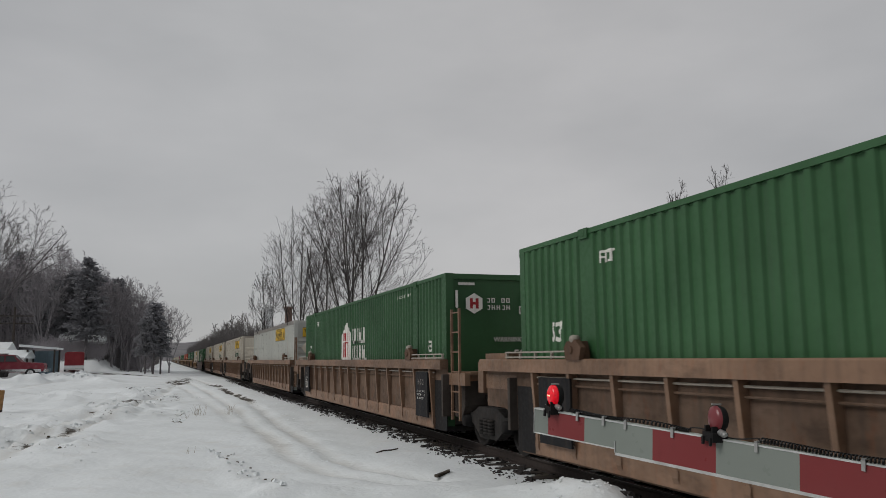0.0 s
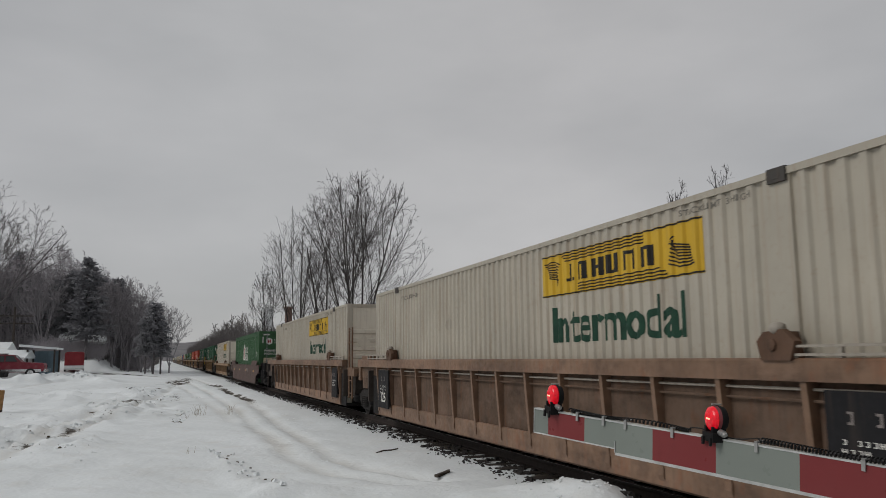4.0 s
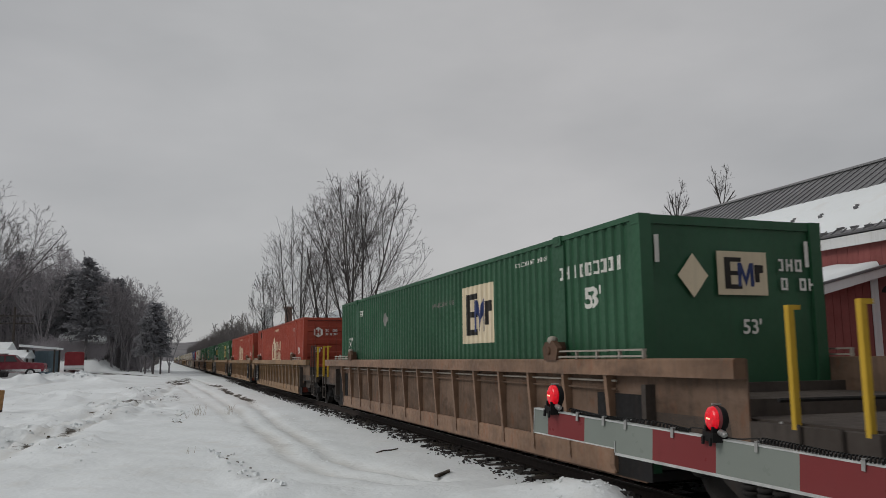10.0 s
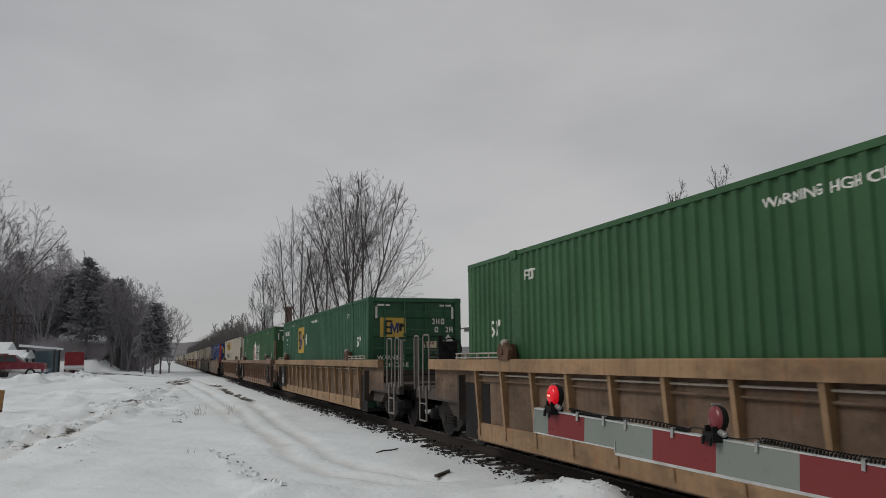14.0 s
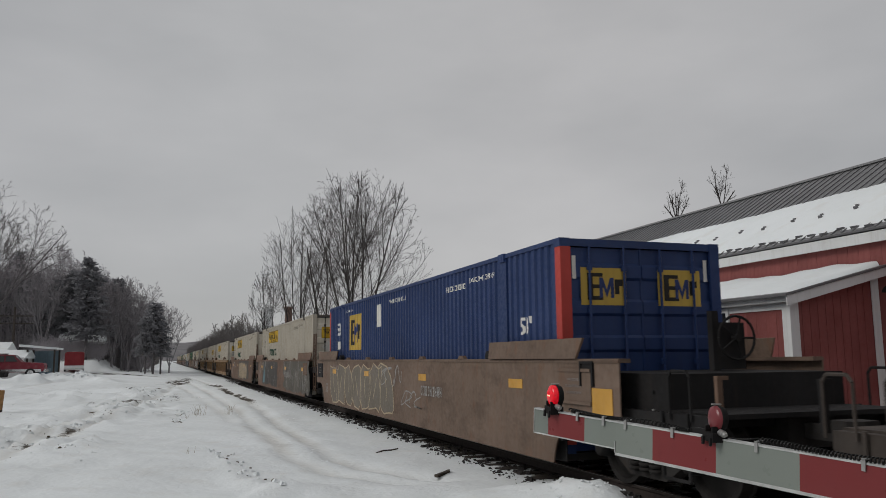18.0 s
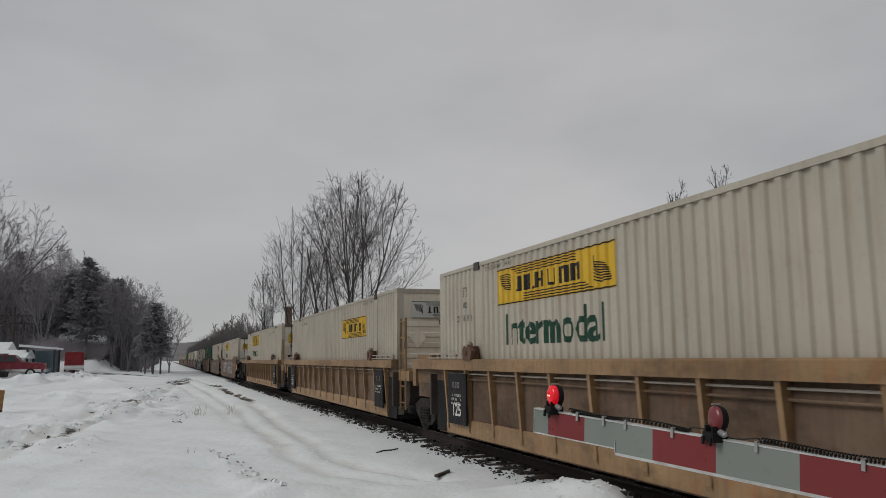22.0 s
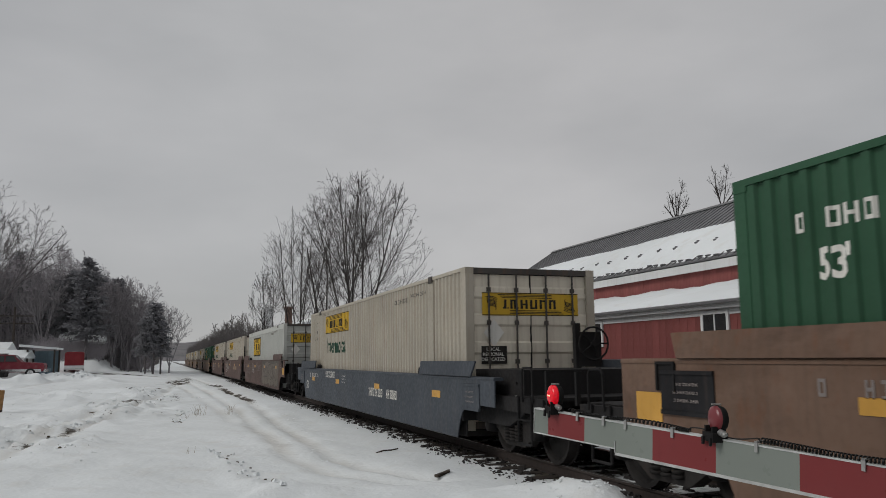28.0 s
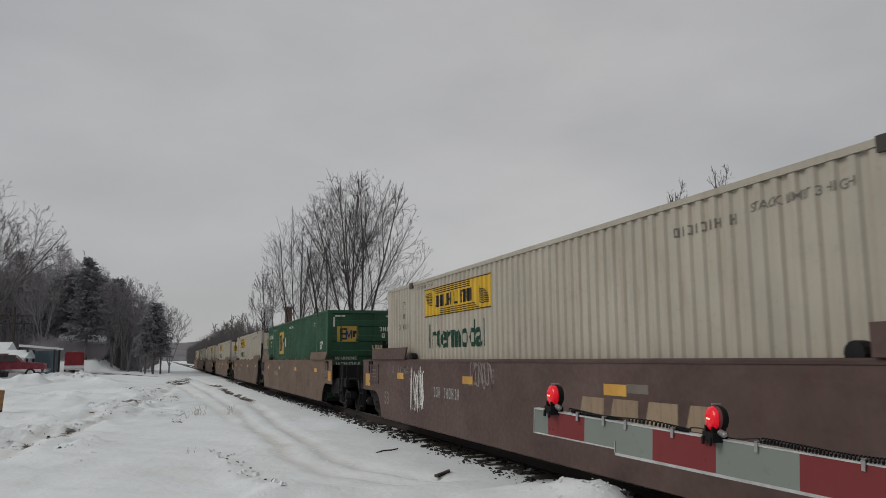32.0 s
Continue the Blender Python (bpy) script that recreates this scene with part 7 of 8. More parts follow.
def pine(seed, h, width, bare=0.18, label="dark green pine with layered drooping boughs", dens=1.0, full=False):
    """Trunk and whorls of boughs, each bough a spray of needle tufts."""
    root = thing("pine_tree", label, "tree", "pine trees")
    r = random.Random(seed)
    part("trunk", mesh("pine_trunk", lambda bm: (tube(bm, (0, 0, -0.3), (0.1, 0, h * 0.55), h * 0.016, h * 0.01, 8), tube(bm, (0.1, 0, h * 0.55), (0.05, 0.05, h * 0.97), h * 0.01, 0.02, 6)), "midtwig"), root)
    verts, faces, bv, bf = [], [], [], []
    z = h * bare
    while z < h:
        t = (z - h * bare) / (h * (1 - bare))
        reach = width * (0.8 * (1 - 0.72 * t ** 2.2) if full else (1 - t) ** 0.75) * (0.85 + 0.15 * math.sin(t * 19)) * r.uniform(0.75, 1.1) + 0.15
        for k in range(r.choice((7, 8, 9)) if full else r.choice((4, 5, 6))):
            a = r.uniform(0, math.tau)
            L = reach * r.uniform(0.55, 1.12)
            rise = r.uniform(-0.12, 0.28)
            m = max(3, int(L * 3.2 * dens))
            for i in range(1, m + 1):
                s = i / m
                c = Vector((math.cos(a) * L * s, math.sin(a) * L * s, z + rise * L * s - 0.12 * L * s * s))
                for _ in range(3):
                    o = c + Vector((r.gauss(0, 0.16), r.gauss(0, 0.16), r.gauss(0, 0.1)))
                    size = r.uniform(0.2, 0.42)
                    d = Vector((math.cos(a) + r.gauss(0, 0.6), math.sin(a) + r.gauss(0, 0.6), r.gauss(0.1, 0.5))).normalized()
                    u = d.orthogonal().normalized() * size * 0.34
                    b = len(verts)
                    verts += [tuple(o - u), tuple(o + u), tuple(o + d * size + u * 0.25), tuple(o + d * size - u * 0.25)]
                    faces.append((b, b + 1, b + 2, b + 3))
        z += h * 0.022 + 0.12
    me = bpy.data.meshes.new("needles")
    me.from_pydata(verts, [], faces)
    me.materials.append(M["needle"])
    part("crown", me, root)
    return root


def plant(tree, x, y, rz=0.0, s=1.0):
    z = float(ground_z(np.array([float(x)]), np.array([float(y)]))[0])
    tree.matrix_basis = pose(x, y, z, 0, 0, rz) @ Matrix.Scale(s, 4)
    return tree


def plant_copy(tree, x, y, rz=0.0, s=1.0):
    c = copy_thing(tree, Matrix.Identity(4))
    return plant(c, x, y, rz, s)


# the tall group beyond the track
plant(bare_tree(3, 18.2, 6, 0.36, 6.3, 0.04, 0.24, 6, 0.55, 0.009, label="tall leafless tree with several steep spreading stems"), 15.2, 66)
plant(bare_tree(8, 20.8, 6, 0.27, 5.6, 0.0, 0.2, 6, 0.46, 0.0105, label="tall leafless tree with a dense fan of upright twigs"), 15.3, 98, 40)
plant(bare_tree(14, 17.0, 4, 0.2, 3.3, 0.05, 0.16, 6, 0.4, 0.016), 15.2, 130, 10)
plant(bare_tree(31, 15.5, 2, 0.12, 2.0, 0.1, 0.18, 5, 0.5, 0.012, label="slim leafless tree with a straight stem"), 14.8, 78, 70)
plant(bare_tree(5, 12.9, 5, 0.75, 1.5, 0.8, 0.09, 6, 0.35, 0.005), 30, 41.2)
plant(bare_tree(21, 12.7, 5, 0.7, 1.3, 0.8, 0.08, 6, 0.35, 0.005), 30, 36.9, 50)
plant(bare_tree(44, 9.9, 2, 0.25, 1.0, 0.6, 0.08, 5, 0.3, 0.006), 30, 33.6, 20)
# edge of the field
plant(bare_tree(9, 20.6, 6, 0.85, 9.2, 0.2, 0.2, 6, 0.55, 0.011, "midtwig", label="large spreading leafless tree at the wood's edge"), -18.6, 90)
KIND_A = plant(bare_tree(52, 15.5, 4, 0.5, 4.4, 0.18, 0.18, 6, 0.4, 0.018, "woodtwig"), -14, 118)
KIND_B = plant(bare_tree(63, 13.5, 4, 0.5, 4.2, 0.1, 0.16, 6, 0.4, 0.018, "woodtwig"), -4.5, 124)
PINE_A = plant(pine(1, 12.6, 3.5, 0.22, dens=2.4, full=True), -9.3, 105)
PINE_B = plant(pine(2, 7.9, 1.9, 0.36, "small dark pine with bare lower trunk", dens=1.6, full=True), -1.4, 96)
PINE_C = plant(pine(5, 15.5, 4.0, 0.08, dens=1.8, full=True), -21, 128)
plant_copy(PINE_B, -2.2, 94.6, 70, 0.8)
plant_copy(PINE_B, -0.6, 98, 160, 0.75)
wood = random.Random(77)
TOPS_X = (-60, -24, -18.8, -16.3, -13.9, -11.1, -10, -8.6, -7, -6.3, -4.4, -2.5, -0.7, 2.2)
TOPS_Z = (17, 15.0, 15.3, 14.5, 15.0, 14.6, 15.5, 14.6, 13.0, 13.4, 12.1, 9.7, 10.6, 6.6)


def grown_to(tree, tall, x, y, share):
    """A copy of a tree of that height, scaled so that it reaches a share of the wood's outline."""
    top = 1.6 + (float(np.interp(x * 118 / y, TOPS_X, TOPS_Z)) - 1.6) * y / 118
    g = float(ground_z(np.array([float(x)]), np.array([float(y)]))[0])
    plant_copy(tree, x, y, wood.uniform(0, 360), (top * share - g) / tall)


for i in range(66):
    x = -52 + 45 * (i % 33) / 32 + wood.uniform(-0.9, 0.9)
    y = 116 + 16 * (i // 33) + wood.uniform(-4, 6) + (x + 5) * 0.2
    k, tall = ((PINE_C, 15.5), (PINE_A, 12.6), (KIND_A, 15.5), (PINE_C, 15.5), (KIND_B, 13.5), (PINE_A, 12.6))[i % 6]
    grown_to(k, tall, x, y, wood.uniform(0.82, 0.95) if k in (PINE_A, PINE_C) else wood.uniform(0.9, 1.03))
for x, y, k, tall in ((-7.6, 110, KIND_A, 15.5), (-6.4, 107, KIND_B, 13.5), (-5.5, 111, KIND_A, 15.5), (-4.5, 108, KIND_B, 13.5), (-3.5, 113, KIND_A, 15.5), (-2.9, 106, KIND_B, 13.5), (-1.7, 110, KIND_A, 15.5), (-0.6, 104, KIND_A, 15.5), (0.4, 112, KIND_B, 13.5), (-6.6, 117, PINE_A, 12.6), (-14.3, 108, KIND_B, 13.5)):
    grown_to(k, tall, x, y, wood.uniform(0.93, 1.04))


def thicket(x0, x1, y0, y1, n, h, seed, mat="twig", stem=0.05):
    """Brush and saplings between the trees: thin upright stems with side twigs."""
    r = random.Random(seed)
    verts, faces = [], []
    def stroke(p, q, w):
        b = len(verts)
        verts.extend(((p[0] - w, p[1], p[2]), (p[0] + w, p[1], p[2]), (q[0] + w * 0.4, q[1], q[2]), (q[0] - w * 0.4, q[1], q[2])))
        faces.append((b, b + 1, b + 2, b + 3))
    spots = [(r.uniform(x0, x1), r.uniform(y0, y1)) for _ in range(n)]
    for (x, y), z in zip(spots, heights([p[0] for p in spots], [p[1] for p in spots])):
        hh = h * r.uniform(0.35, 1.0) * (0.7 if -9 < x < 2 else 1)
        tip = (x + r.gauss(0, 0.4), y, z + hh)
        stroke((x, y, z), tip, stem)
        for k in range(9):
            t = r.uniform(0.15, 0.95)
            p = (x + (tip[0] - x) * t, y, z + hh * t)
            stroke(p, (p[0] + r.gauss(0, 0.9), y + r.gauss(0, 0.4), p[2] + r.uniform(0.3, 1.6)), stem * 0.55)
    me = bpy.data.meshes.new("thicket")
    me.from_pydata(verts, [], faces)
    me.materials.append(M[mat])
    return tagged(new("thicket", me), "dense dark brush at the edge of the wood", "brush", kind="stuff")


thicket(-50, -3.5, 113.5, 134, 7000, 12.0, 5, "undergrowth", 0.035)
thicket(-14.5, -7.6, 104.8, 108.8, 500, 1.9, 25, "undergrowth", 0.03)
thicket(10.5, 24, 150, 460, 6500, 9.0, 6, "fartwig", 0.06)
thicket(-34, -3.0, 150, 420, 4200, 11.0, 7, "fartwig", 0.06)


def undergrowth(seed, n):
    """The dense mass of twigs inside the wood, as small clumps that thin out towards the crowns. Their hazy grey lifts
    the dark gaps.
    """
    r = random.Random(seed)
    verts, faces = [], []
    spots = [(-54 + 52.5 * r.random(), 113.5 + 8 * r.random()) for _ in range(n)]
    for (x, y), z in zip(spots, heights([p[0] for p in spots], [p[1] for p in spots])):
        top = 13.0 - 5.5 * smooth01(-13, -4, np.array(x)) + 1.2 * math.sin(x * 1.3) + 0.8 * math.sin(x * 3.1)
        c = Vector((x, y, z + float(top) * r.random() ** 0.8))
        d = Vector((r.gauss(0, 1), r.gauss(0, 1), r.gauss(0.3, 1))).normalized()
        u = d.orthogonal().normalized()
        s = r.uniform(0.08, 0.24)
        b = len(verts)
        verts += [tuple(c - u * s * 0.4), tuple(c + d * s), tuple(c + u * s * 0.4), tuple(c - d * s)]
        faces.append((b, b + 1, b + 2, b + 3))
    me = bpy.data.meshes.new("undergrowth")
    me.from_pydata(verts, [], faces)
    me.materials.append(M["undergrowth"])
    return tagged(new("undergrowth", me), "dense grey-brown mass of twigs in the wood", "brush", kind="stuff")


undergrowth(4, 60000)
# far woods along the line
FAR = plant(bare_tree(70, 13.0, 4, 0.5, 4.0, 0.12, 0.22, 5, 0.45, 0.04, "fartwig", "distant leafless grey-brown tree"), 16, 190)
FAR_B = plant(bare_tree(75, 12.0, 4, 0.5, 4.0, 0.16, 0.22, 5, 0.45, 0.04, "fartwig", "distant leafless grey-brown tree"), 14, 215, 40)
for i in range(44):
    y = 190 + i * 7.5 + wood.uniform(-4, 4)
    plant_copy((FAR, FAR_B)[i % 2], 12.5 + wood.uniform(0, 9) + (y - 190) * 0.012, y, wood.uniform(0, 360), wood.uniform(0.6, 0.95))
for i in range(24):
    y = 150 + i * 13 + wood.uniform(-4, 4)
    plant_copy((FAR, FAR_B)[i % 2], -5 - wood.uniform(0, 8) - (y - 150) * 0.02, y, wood.uniform(0, 360), wood.uniform(0.6, 1.0))


def hill(bm):
    r = random.Random(9)
    n = 80
    top, low = [], []
    for i in range(n + 1):
        x = -900 + 2200 * i / n
        z = 27 + 8 * math.sin(i * 0.21) + 5 * math.sin(i * 0.57 + 1) + r.uniform(-2.0, 2.0)
        low.append((bm.verts.new((x, 1500, -3)), bm.verts.new((x, 1600, z * 0.6)), bm.verts.new((x, 1700, z)), bm.verts.new((x, 1900, -3))))
    for a, b in zip(low, low[1:]):
        for j in range(3):
            bm.faces.new((a[j], b[j], b[j + 1], a[j + 1]))


tagged(new("backdrop", mesh("far_hill", hill, "hill", True)), "hazy wooded hill on the horizon", "hill", kind="structure")


# ---------- buildings beyond the track ----------
def works():
    root = thing("works_building", "low grey building with snowy roof and a square chimney", "building", at=(21, 175, -0.2))
    part("wall", mesh("works_wall", lambda bm: box(bm, 0, 22, -22, 24, 0, 7.0), "concrete"), root)
    part("roof", mesh("works_roof", lambda bm: slab(bm, [(-0.6, 7.0), (22.6, 7.0), (11, 11.5)], "y", -22.5, 24.5), "snow"), root, label="snow-covered roof")
    part("chimney", mesh("works_chimney", lambda bm: (tube(bm, (1.2, -20, 0), (1.2, -20, 11.8), 0.95, 0.85, 4), box(bm, 0.35, 2.05, -20.9, -19.1, 11.5, 11.9)), "chimneybrick"), root)
    part("vent_tower", mesh("works_tower", lambda bm: (box(bm, 1.5, 4.2, 28, 31, 0, 14.0), slab(bm, [(1.2, 14.0), (4.5, 14.0), (2.85, 15.6)], "y", 27.7, 31.3)), "trim"), root)


works()


# ---------- the yard at the edge of the field ----------
def house(name, label, x0, x1, y0, y1, g, eave, ridge, wall="siding"):
    root = thing(name, label, "house")
    part("wall", mesh("house_wall", lambda bm: box(bm, x0, x1, y0, y1, g, eave), wall), root)
    ym = (y0 + y1) / 2
    part("roof", mesh("house_roof", lambda bm: slab(bm, [(y0 - 0.4, eave - 0.1), (y1 + 0.4, eave - 0.1), (ym, ridge)], "x", x0 - 0.3, x1 + 0.3), "snow"), root, label="snow-covered roof")
    part("fascia", mesh("house_fascia", lambda bm: box(bm, x0 - 0.3, x1 + 0.3, y0 - 0.43, y0 - 0.4, eave - 0.25, eave - 0.02), "trim"), root)
    for i in range(3):
        xx = x0 + (x1 - x0) * (i + 0.5) / 3
        w = part("window", mesh("house_window", lambda bm: box(bm, xx - 0.5, xx + 0.5, y0 - 0.05, y0, g + 1.0, g + 2.1), "trim"), root)
        part("pane", mesh("house_pane", lambda bm: box(bm, xx - 0.42, xx + 0.42, y0 - 0.07, y0 - 0.05, g + 1.08, g + 2.02), "glass"), w)
    return root


house("garage", "low white garage with a snowy roof", -20, -11.4, 74, 80, 0.2, 1.95, 2.6, "trim")
house("house", "low house with a snowy roof behind the garage", -26, -14.6, 84, 91, 0.2, 2.5, 3.5, "siding")
house("house", "dark house in the wood with a snow-covered roof", -12.6, -7.7, 109.5, 113.0, 0.0, 4.0, 5.3, "pole")


def shelter():
    root = thing("open_shed", "lean-to shed with blue-grey sheeting and a snowy roof", "shed", at=(-11.35, 76, 0.1))
    for x in (0.1, 2.2):
        for y in (0, 3.4):
            part("post", mesh("shed_post", lambda bm: box(bm, -0.07, 0.07, -0.07, 0.07, 0, 2.5), "pole"), root, (x, y, 0))
    part("sheeting", mesh("shed_sheet", lambda bm: [box(bm, 0.1 + i * 0.21, 0.309 + i * 0.21, 3.4 + 0.03 * (i % 2), 3.44 + 0.03 * (i % 2), 0.1, 2.4) for i in range(10)], "bluetarp"), root, label="blue-grey sheeting")
    part("roof", mesh("shed_roof", lambda bm: slab(bm, [(-0.5, 2.75), (2.45, 2.5), (2.45, 2.66), (-0.5, 2.95)], "y", -0.5, 3.8), "snow"), root, label="snow on the shed roof")
    part("drum", mesh("blue_drum", lambda bm: lathe(bm, ((0, 0.29), (0.3, 0.3), (0.6, 0.29), (0.88, 0.3), (0.9, 0.26)), "z", (0, 0, 0), 16), "bluetarp", True), root, (1.6, 0.6, 0))


shelter()


def pickup():
    root = thing("pickup_truck", "dull red pickup truck parked behind ploughed snow", "pickup truck", at=(-11.7, 70.0, 0.34), turn=(0, 0, 0))
    def body(bm):
        slab(bm, [(-2.75, 0.5), (-1.95, 0.42), (1.9, 0.42), (2.7, 0.5), (2.72, 0.95), (2.6, 1.12), (1.15, 1.2), (-2.75, 1.18)], "y", -0.92, 0.92)
    def cab(bm):
        slab(bm, [(-1.1, 1.18), (1.1, 1.18), (0.5, 1.78), (-0.85, 1.82)], "y", -0.82, 0.82)
    part("body", mesh("pickup_body", body, "pickup", bevel=0.05), root)
    part("cab", mesh("pickup_cab", cab, "pickup", bevel=0.05), root)
    part("bed", mesh("pickup_bed", lambda bm: (box(bm, -2.74, -1.15, -0.9, -0.82, 1.15, 1.32), box(bm, -2.74, -1.15, 0.82, 0.9, 1.15, 1.32), box(bm, -2.74, -2.66, -0.82, 0.82, 1.15, 1.32)), "pickup"), root)
    for a, b in ((-0.78, -0.12), (-0.04, 0.62)):
        part("side_window", mesh("side_window", lambda bm: slab(bm, [(a, 1.25), (b + 0.18 if b > 0.5 else b, 1.25), (b - 0.12 if b > 0.5 else b, 1.7), (a + 0.04, 1.72)], "y", -0.835, -0.82), "glass"), root)
    part("windscreen", mesh("windscreen", lambda bm: slab(bm, [(1.0, 1.24), (1.03, 1.24), (0.56, 1.74), (0.53, 1.74)], "y", -0.72, 0.72), "glass"), root)
    part("lower_panel", mesh("lower_panel", lambda bm: box(bm, -2.5, 2.5, -0.935, -0.92, 0.45, 0.66), "chrome"), root, label="pale lower body stripe")
    part("bumper", mesh("bumper", lambda bm: box(bm, 2.68, 2.82, -0.9, 0.9, 0.42, 0.62), "chrome"), root)
    for y in (-0.7, 0.7):
        part("headlight", mesh("headlight", lambda bm: box(bm, 2.68, 2.74, y - 0.14, y + 0.14, 0.78, 0.94), "glass"), root)
    for x in (-1.75, 1.75):
        for y in (-0.84, 0.84):
            w = part("wheel", mesh("pickup_tyre", lambda bm: lathe(bm, ((-0.12, 0.24), (-0.11, 0.36), (0.11, 0.36), (0.12, 0.24)), "y", (0, 0, 0), 18), "tyre", True), root, (x, y, 0.36))
            part("rim", mesh("pickup_rim", lambda bm: lathe(bm, ((-0.125, 0.05), (-0.122, 0.22), (0.122, 0.22), (0.125, 0.05)), "y", (0, 0, 0), 14), "chrome"), w)


pickup()


def second_car():
    root = thing("parked_car", "dark car half hidden behind a snow heap", "car", at=(-13.4, 66.6, 0.1))
    part("body", mesh("sedan_body", lambda bm: slab(bm, [(-2.2, 0.35), (2.2, 0.35), (2.25, 0.75), (1.3, 0.86), (0.7, 1.3), (-0.9, 1.32), (-1.6, 0.9), (-2.25, 0.85)], "y", -0.86, 0.86), "black", bevel=0.06), root)
    for x in (-1.35, 1.35):
        for y in (-0.78, 0.78):
            part("wheel", mesh("sedan_wheel", lambda bm: lathe(bm, ((-0.1, 0.2), (-0.1, 0.31), (0.1, 0.31), (0.1, 0.2)), "y", (0, 0, 0), 16), "tyre", True), root, (x, y, 0.31))


second_car()


def cargo_trailer():
    root = thing("cargo_trailer", "red enclosed cargo trailer standing in the snow", "trailer", at=(-9.55, 96, 0.3), turn=(0, 0, 6))
    part("body", mesh("trailer_body", lambda bm: box(bm, -0.97, 0.97, -1.8, 1.8, 0.5, 2.2), "trailer", bevel=0.07), root)
    part("roof_cap", mesh("trailer_cap", lambda bm: slab(bm, [(-0.95, 2.2), (0.95, 2.2), (0.6, 2.3), (-0.6, 2.3)], "y", -1.7, 1.7), "trailer"), root)
    part("rear_door", mesh("trailer_door", lambda bm: (box(bm, -0.92, -0.02, -1.83, -1.8, 0.58, 2.1), box(bm, 0.02, 0.92, -1.83, -1.8, 0.58, 2.1)), "trailer"), root)
    part("lower_panel", mesh("trailer_skirt", lambda bm: box(bm, -0.98, 0.98, -1.845, -1.83, 0.5, 0.82), "trim"), root, label="pale lower panel")
    part("bumper", mesh("trailer_bumper", lambda bm: box(bm, -1.0, 1.0, -1.9, -1.8, 0.38, 0.5), "galv"), root)
    part("vent", mesh("trailer_vent", lambda bm: box(bm, -0.25, 0.25, -0.9, -0.4, 2.3, 2.4), "galv"), root)
    for x in (-0.9, 0.9):
        part("wheel", mesh("trailer_wheel", lambda bm: lathe(bm, ((-0.1, 0.2), (-0.1, 0.34), (0.1, 0.34), (0.1, 0.2)), "x", (0, 0, 0), 16), "tyre", True), root, (x, 0.3, 0.34))


cargo_trailer()


def utility_pole():
    root = thing("utility_pole", "wooden utility pole with two crossarms", "utility pole", at=(-16.0, 98, 0.2))
    part("pole", mesh("pole", lambda bm: tube(bm, (0, 0, -0.3), (0, 0, 7.4), 0.15, 0.11, 10), "pole"), root)
    for z in (5.6, 6.4):
        arm = part("crossarm", mesh("crossarm", lambda bm: box(bm, -1.9, 1.9, -0.06, 0.06, z - 0.06, z + 0.06), "pole"), root)
        for x in (-1.7, -1.1, -0.5, 0.5, 1.1, 1.7):
            part("insulator", shape("insulator", lambda bm: lathe(bm, ((0, 0.03), (0.1, 0.06), (0.16, 0.04)), "z", (0, 0, 0), 8), "glass"), arm, (x, 0, z + 0.06))


utility_pole()


def marker_post():
    root = thing("marker_post", "short wooden post with a dark band in the snow", "post", at=(-5.08, 29.0, -0.3), turn=(0, 4, 0))
    part("post", mesh("marker_post", lambda bm: box(bm, -0.12, 0.12, -0.11, 0.11, 0, 0.98), "post", bevel=0.015), root)
    part("band", mesh("marker_band", lambda bm: box(bm, -0.125, 0.125, -0.115, 0.115, 0.2, 0.36), "woodscrap"), root)


marker_post()


# ---------- the train ----------
SPEED = 18.25
WHITE = "cream-white corrugated container with a yellow sign and green lettering"
SMOOTH = "smooth white riveted container with a yellow sign"
def fat(key, seed, w, h, n, fill, line, y, z):
    return [("graffiti", decal("fat_" + key, balloon(seed, w, h, n), fill, 0, False), y, z), ("graffiti", decal("fat_line_" + key, outline(seed, w, h, n, 0.035), line, 0, False), y, z)]


def ragged(seed, w, h, n=18):
    """A sprayed field with wavering ends and a worn lower edge."""
    def build(bm):
        r = random.Random(seed)
        top = [(w / 2 - w * i / n, h / 2 - abs(r.gauss(0, 0.012))) for i in range(n + 1)]
        low = [(-w / 2 + w * i / n, -h / 2 + abs(r.gauss(0, 0.1))) for i in range(n + 1)]
        ends = [[(k * w / 2 + r.gauss(0, 0.16), h * z * -k) for z in (0.3, 0.1, -0.1, -0.3)] for k in (-1, 1)]
        poly(bm, [(y, z) for y, z in top + ends[0] + low + ends[1]], -0.0022)
    return build


def streaks(seed, w, h, n, thick):
    """Steep sprayed strokes, each a little bent."""
    def build(bm):
        r = random.Random(seed)
        for i in range(n):
            y, z, a = r.uniform(-w / 2, w / 2), r.uniform(-h * 0.3, h * 0.3), r.gauss(-0.2, 0.3)
            L = h * r.uniform(0.12, 0.3)
            ribbon(bm, [(y - a * L * k + 0.05 * math.sin(k * 2 + i), z + L * k) for k in (-1, -0.5, 0, 0.5, 1)], thick * r.uniform(0.6, 1.3), -0.0045 - 0.0003 * (i % 5))
    return build


def slanted(n, w, gap, h):
    """Plain slanted blocks in a row."""
    def build(bm):
        for i in range(n):
            y = (n / 2 - i) * (w + gap)
            poly(bm, [(y - w, -h / 2), (y, -h / 2), (y - 0.09, h / 2), (y - w - 0.02, h / 2)], -0.004)
            rect(bm, y - w * 0.72, y - w * 0.4, -0.03, 0.03, -0.0062)
    return build


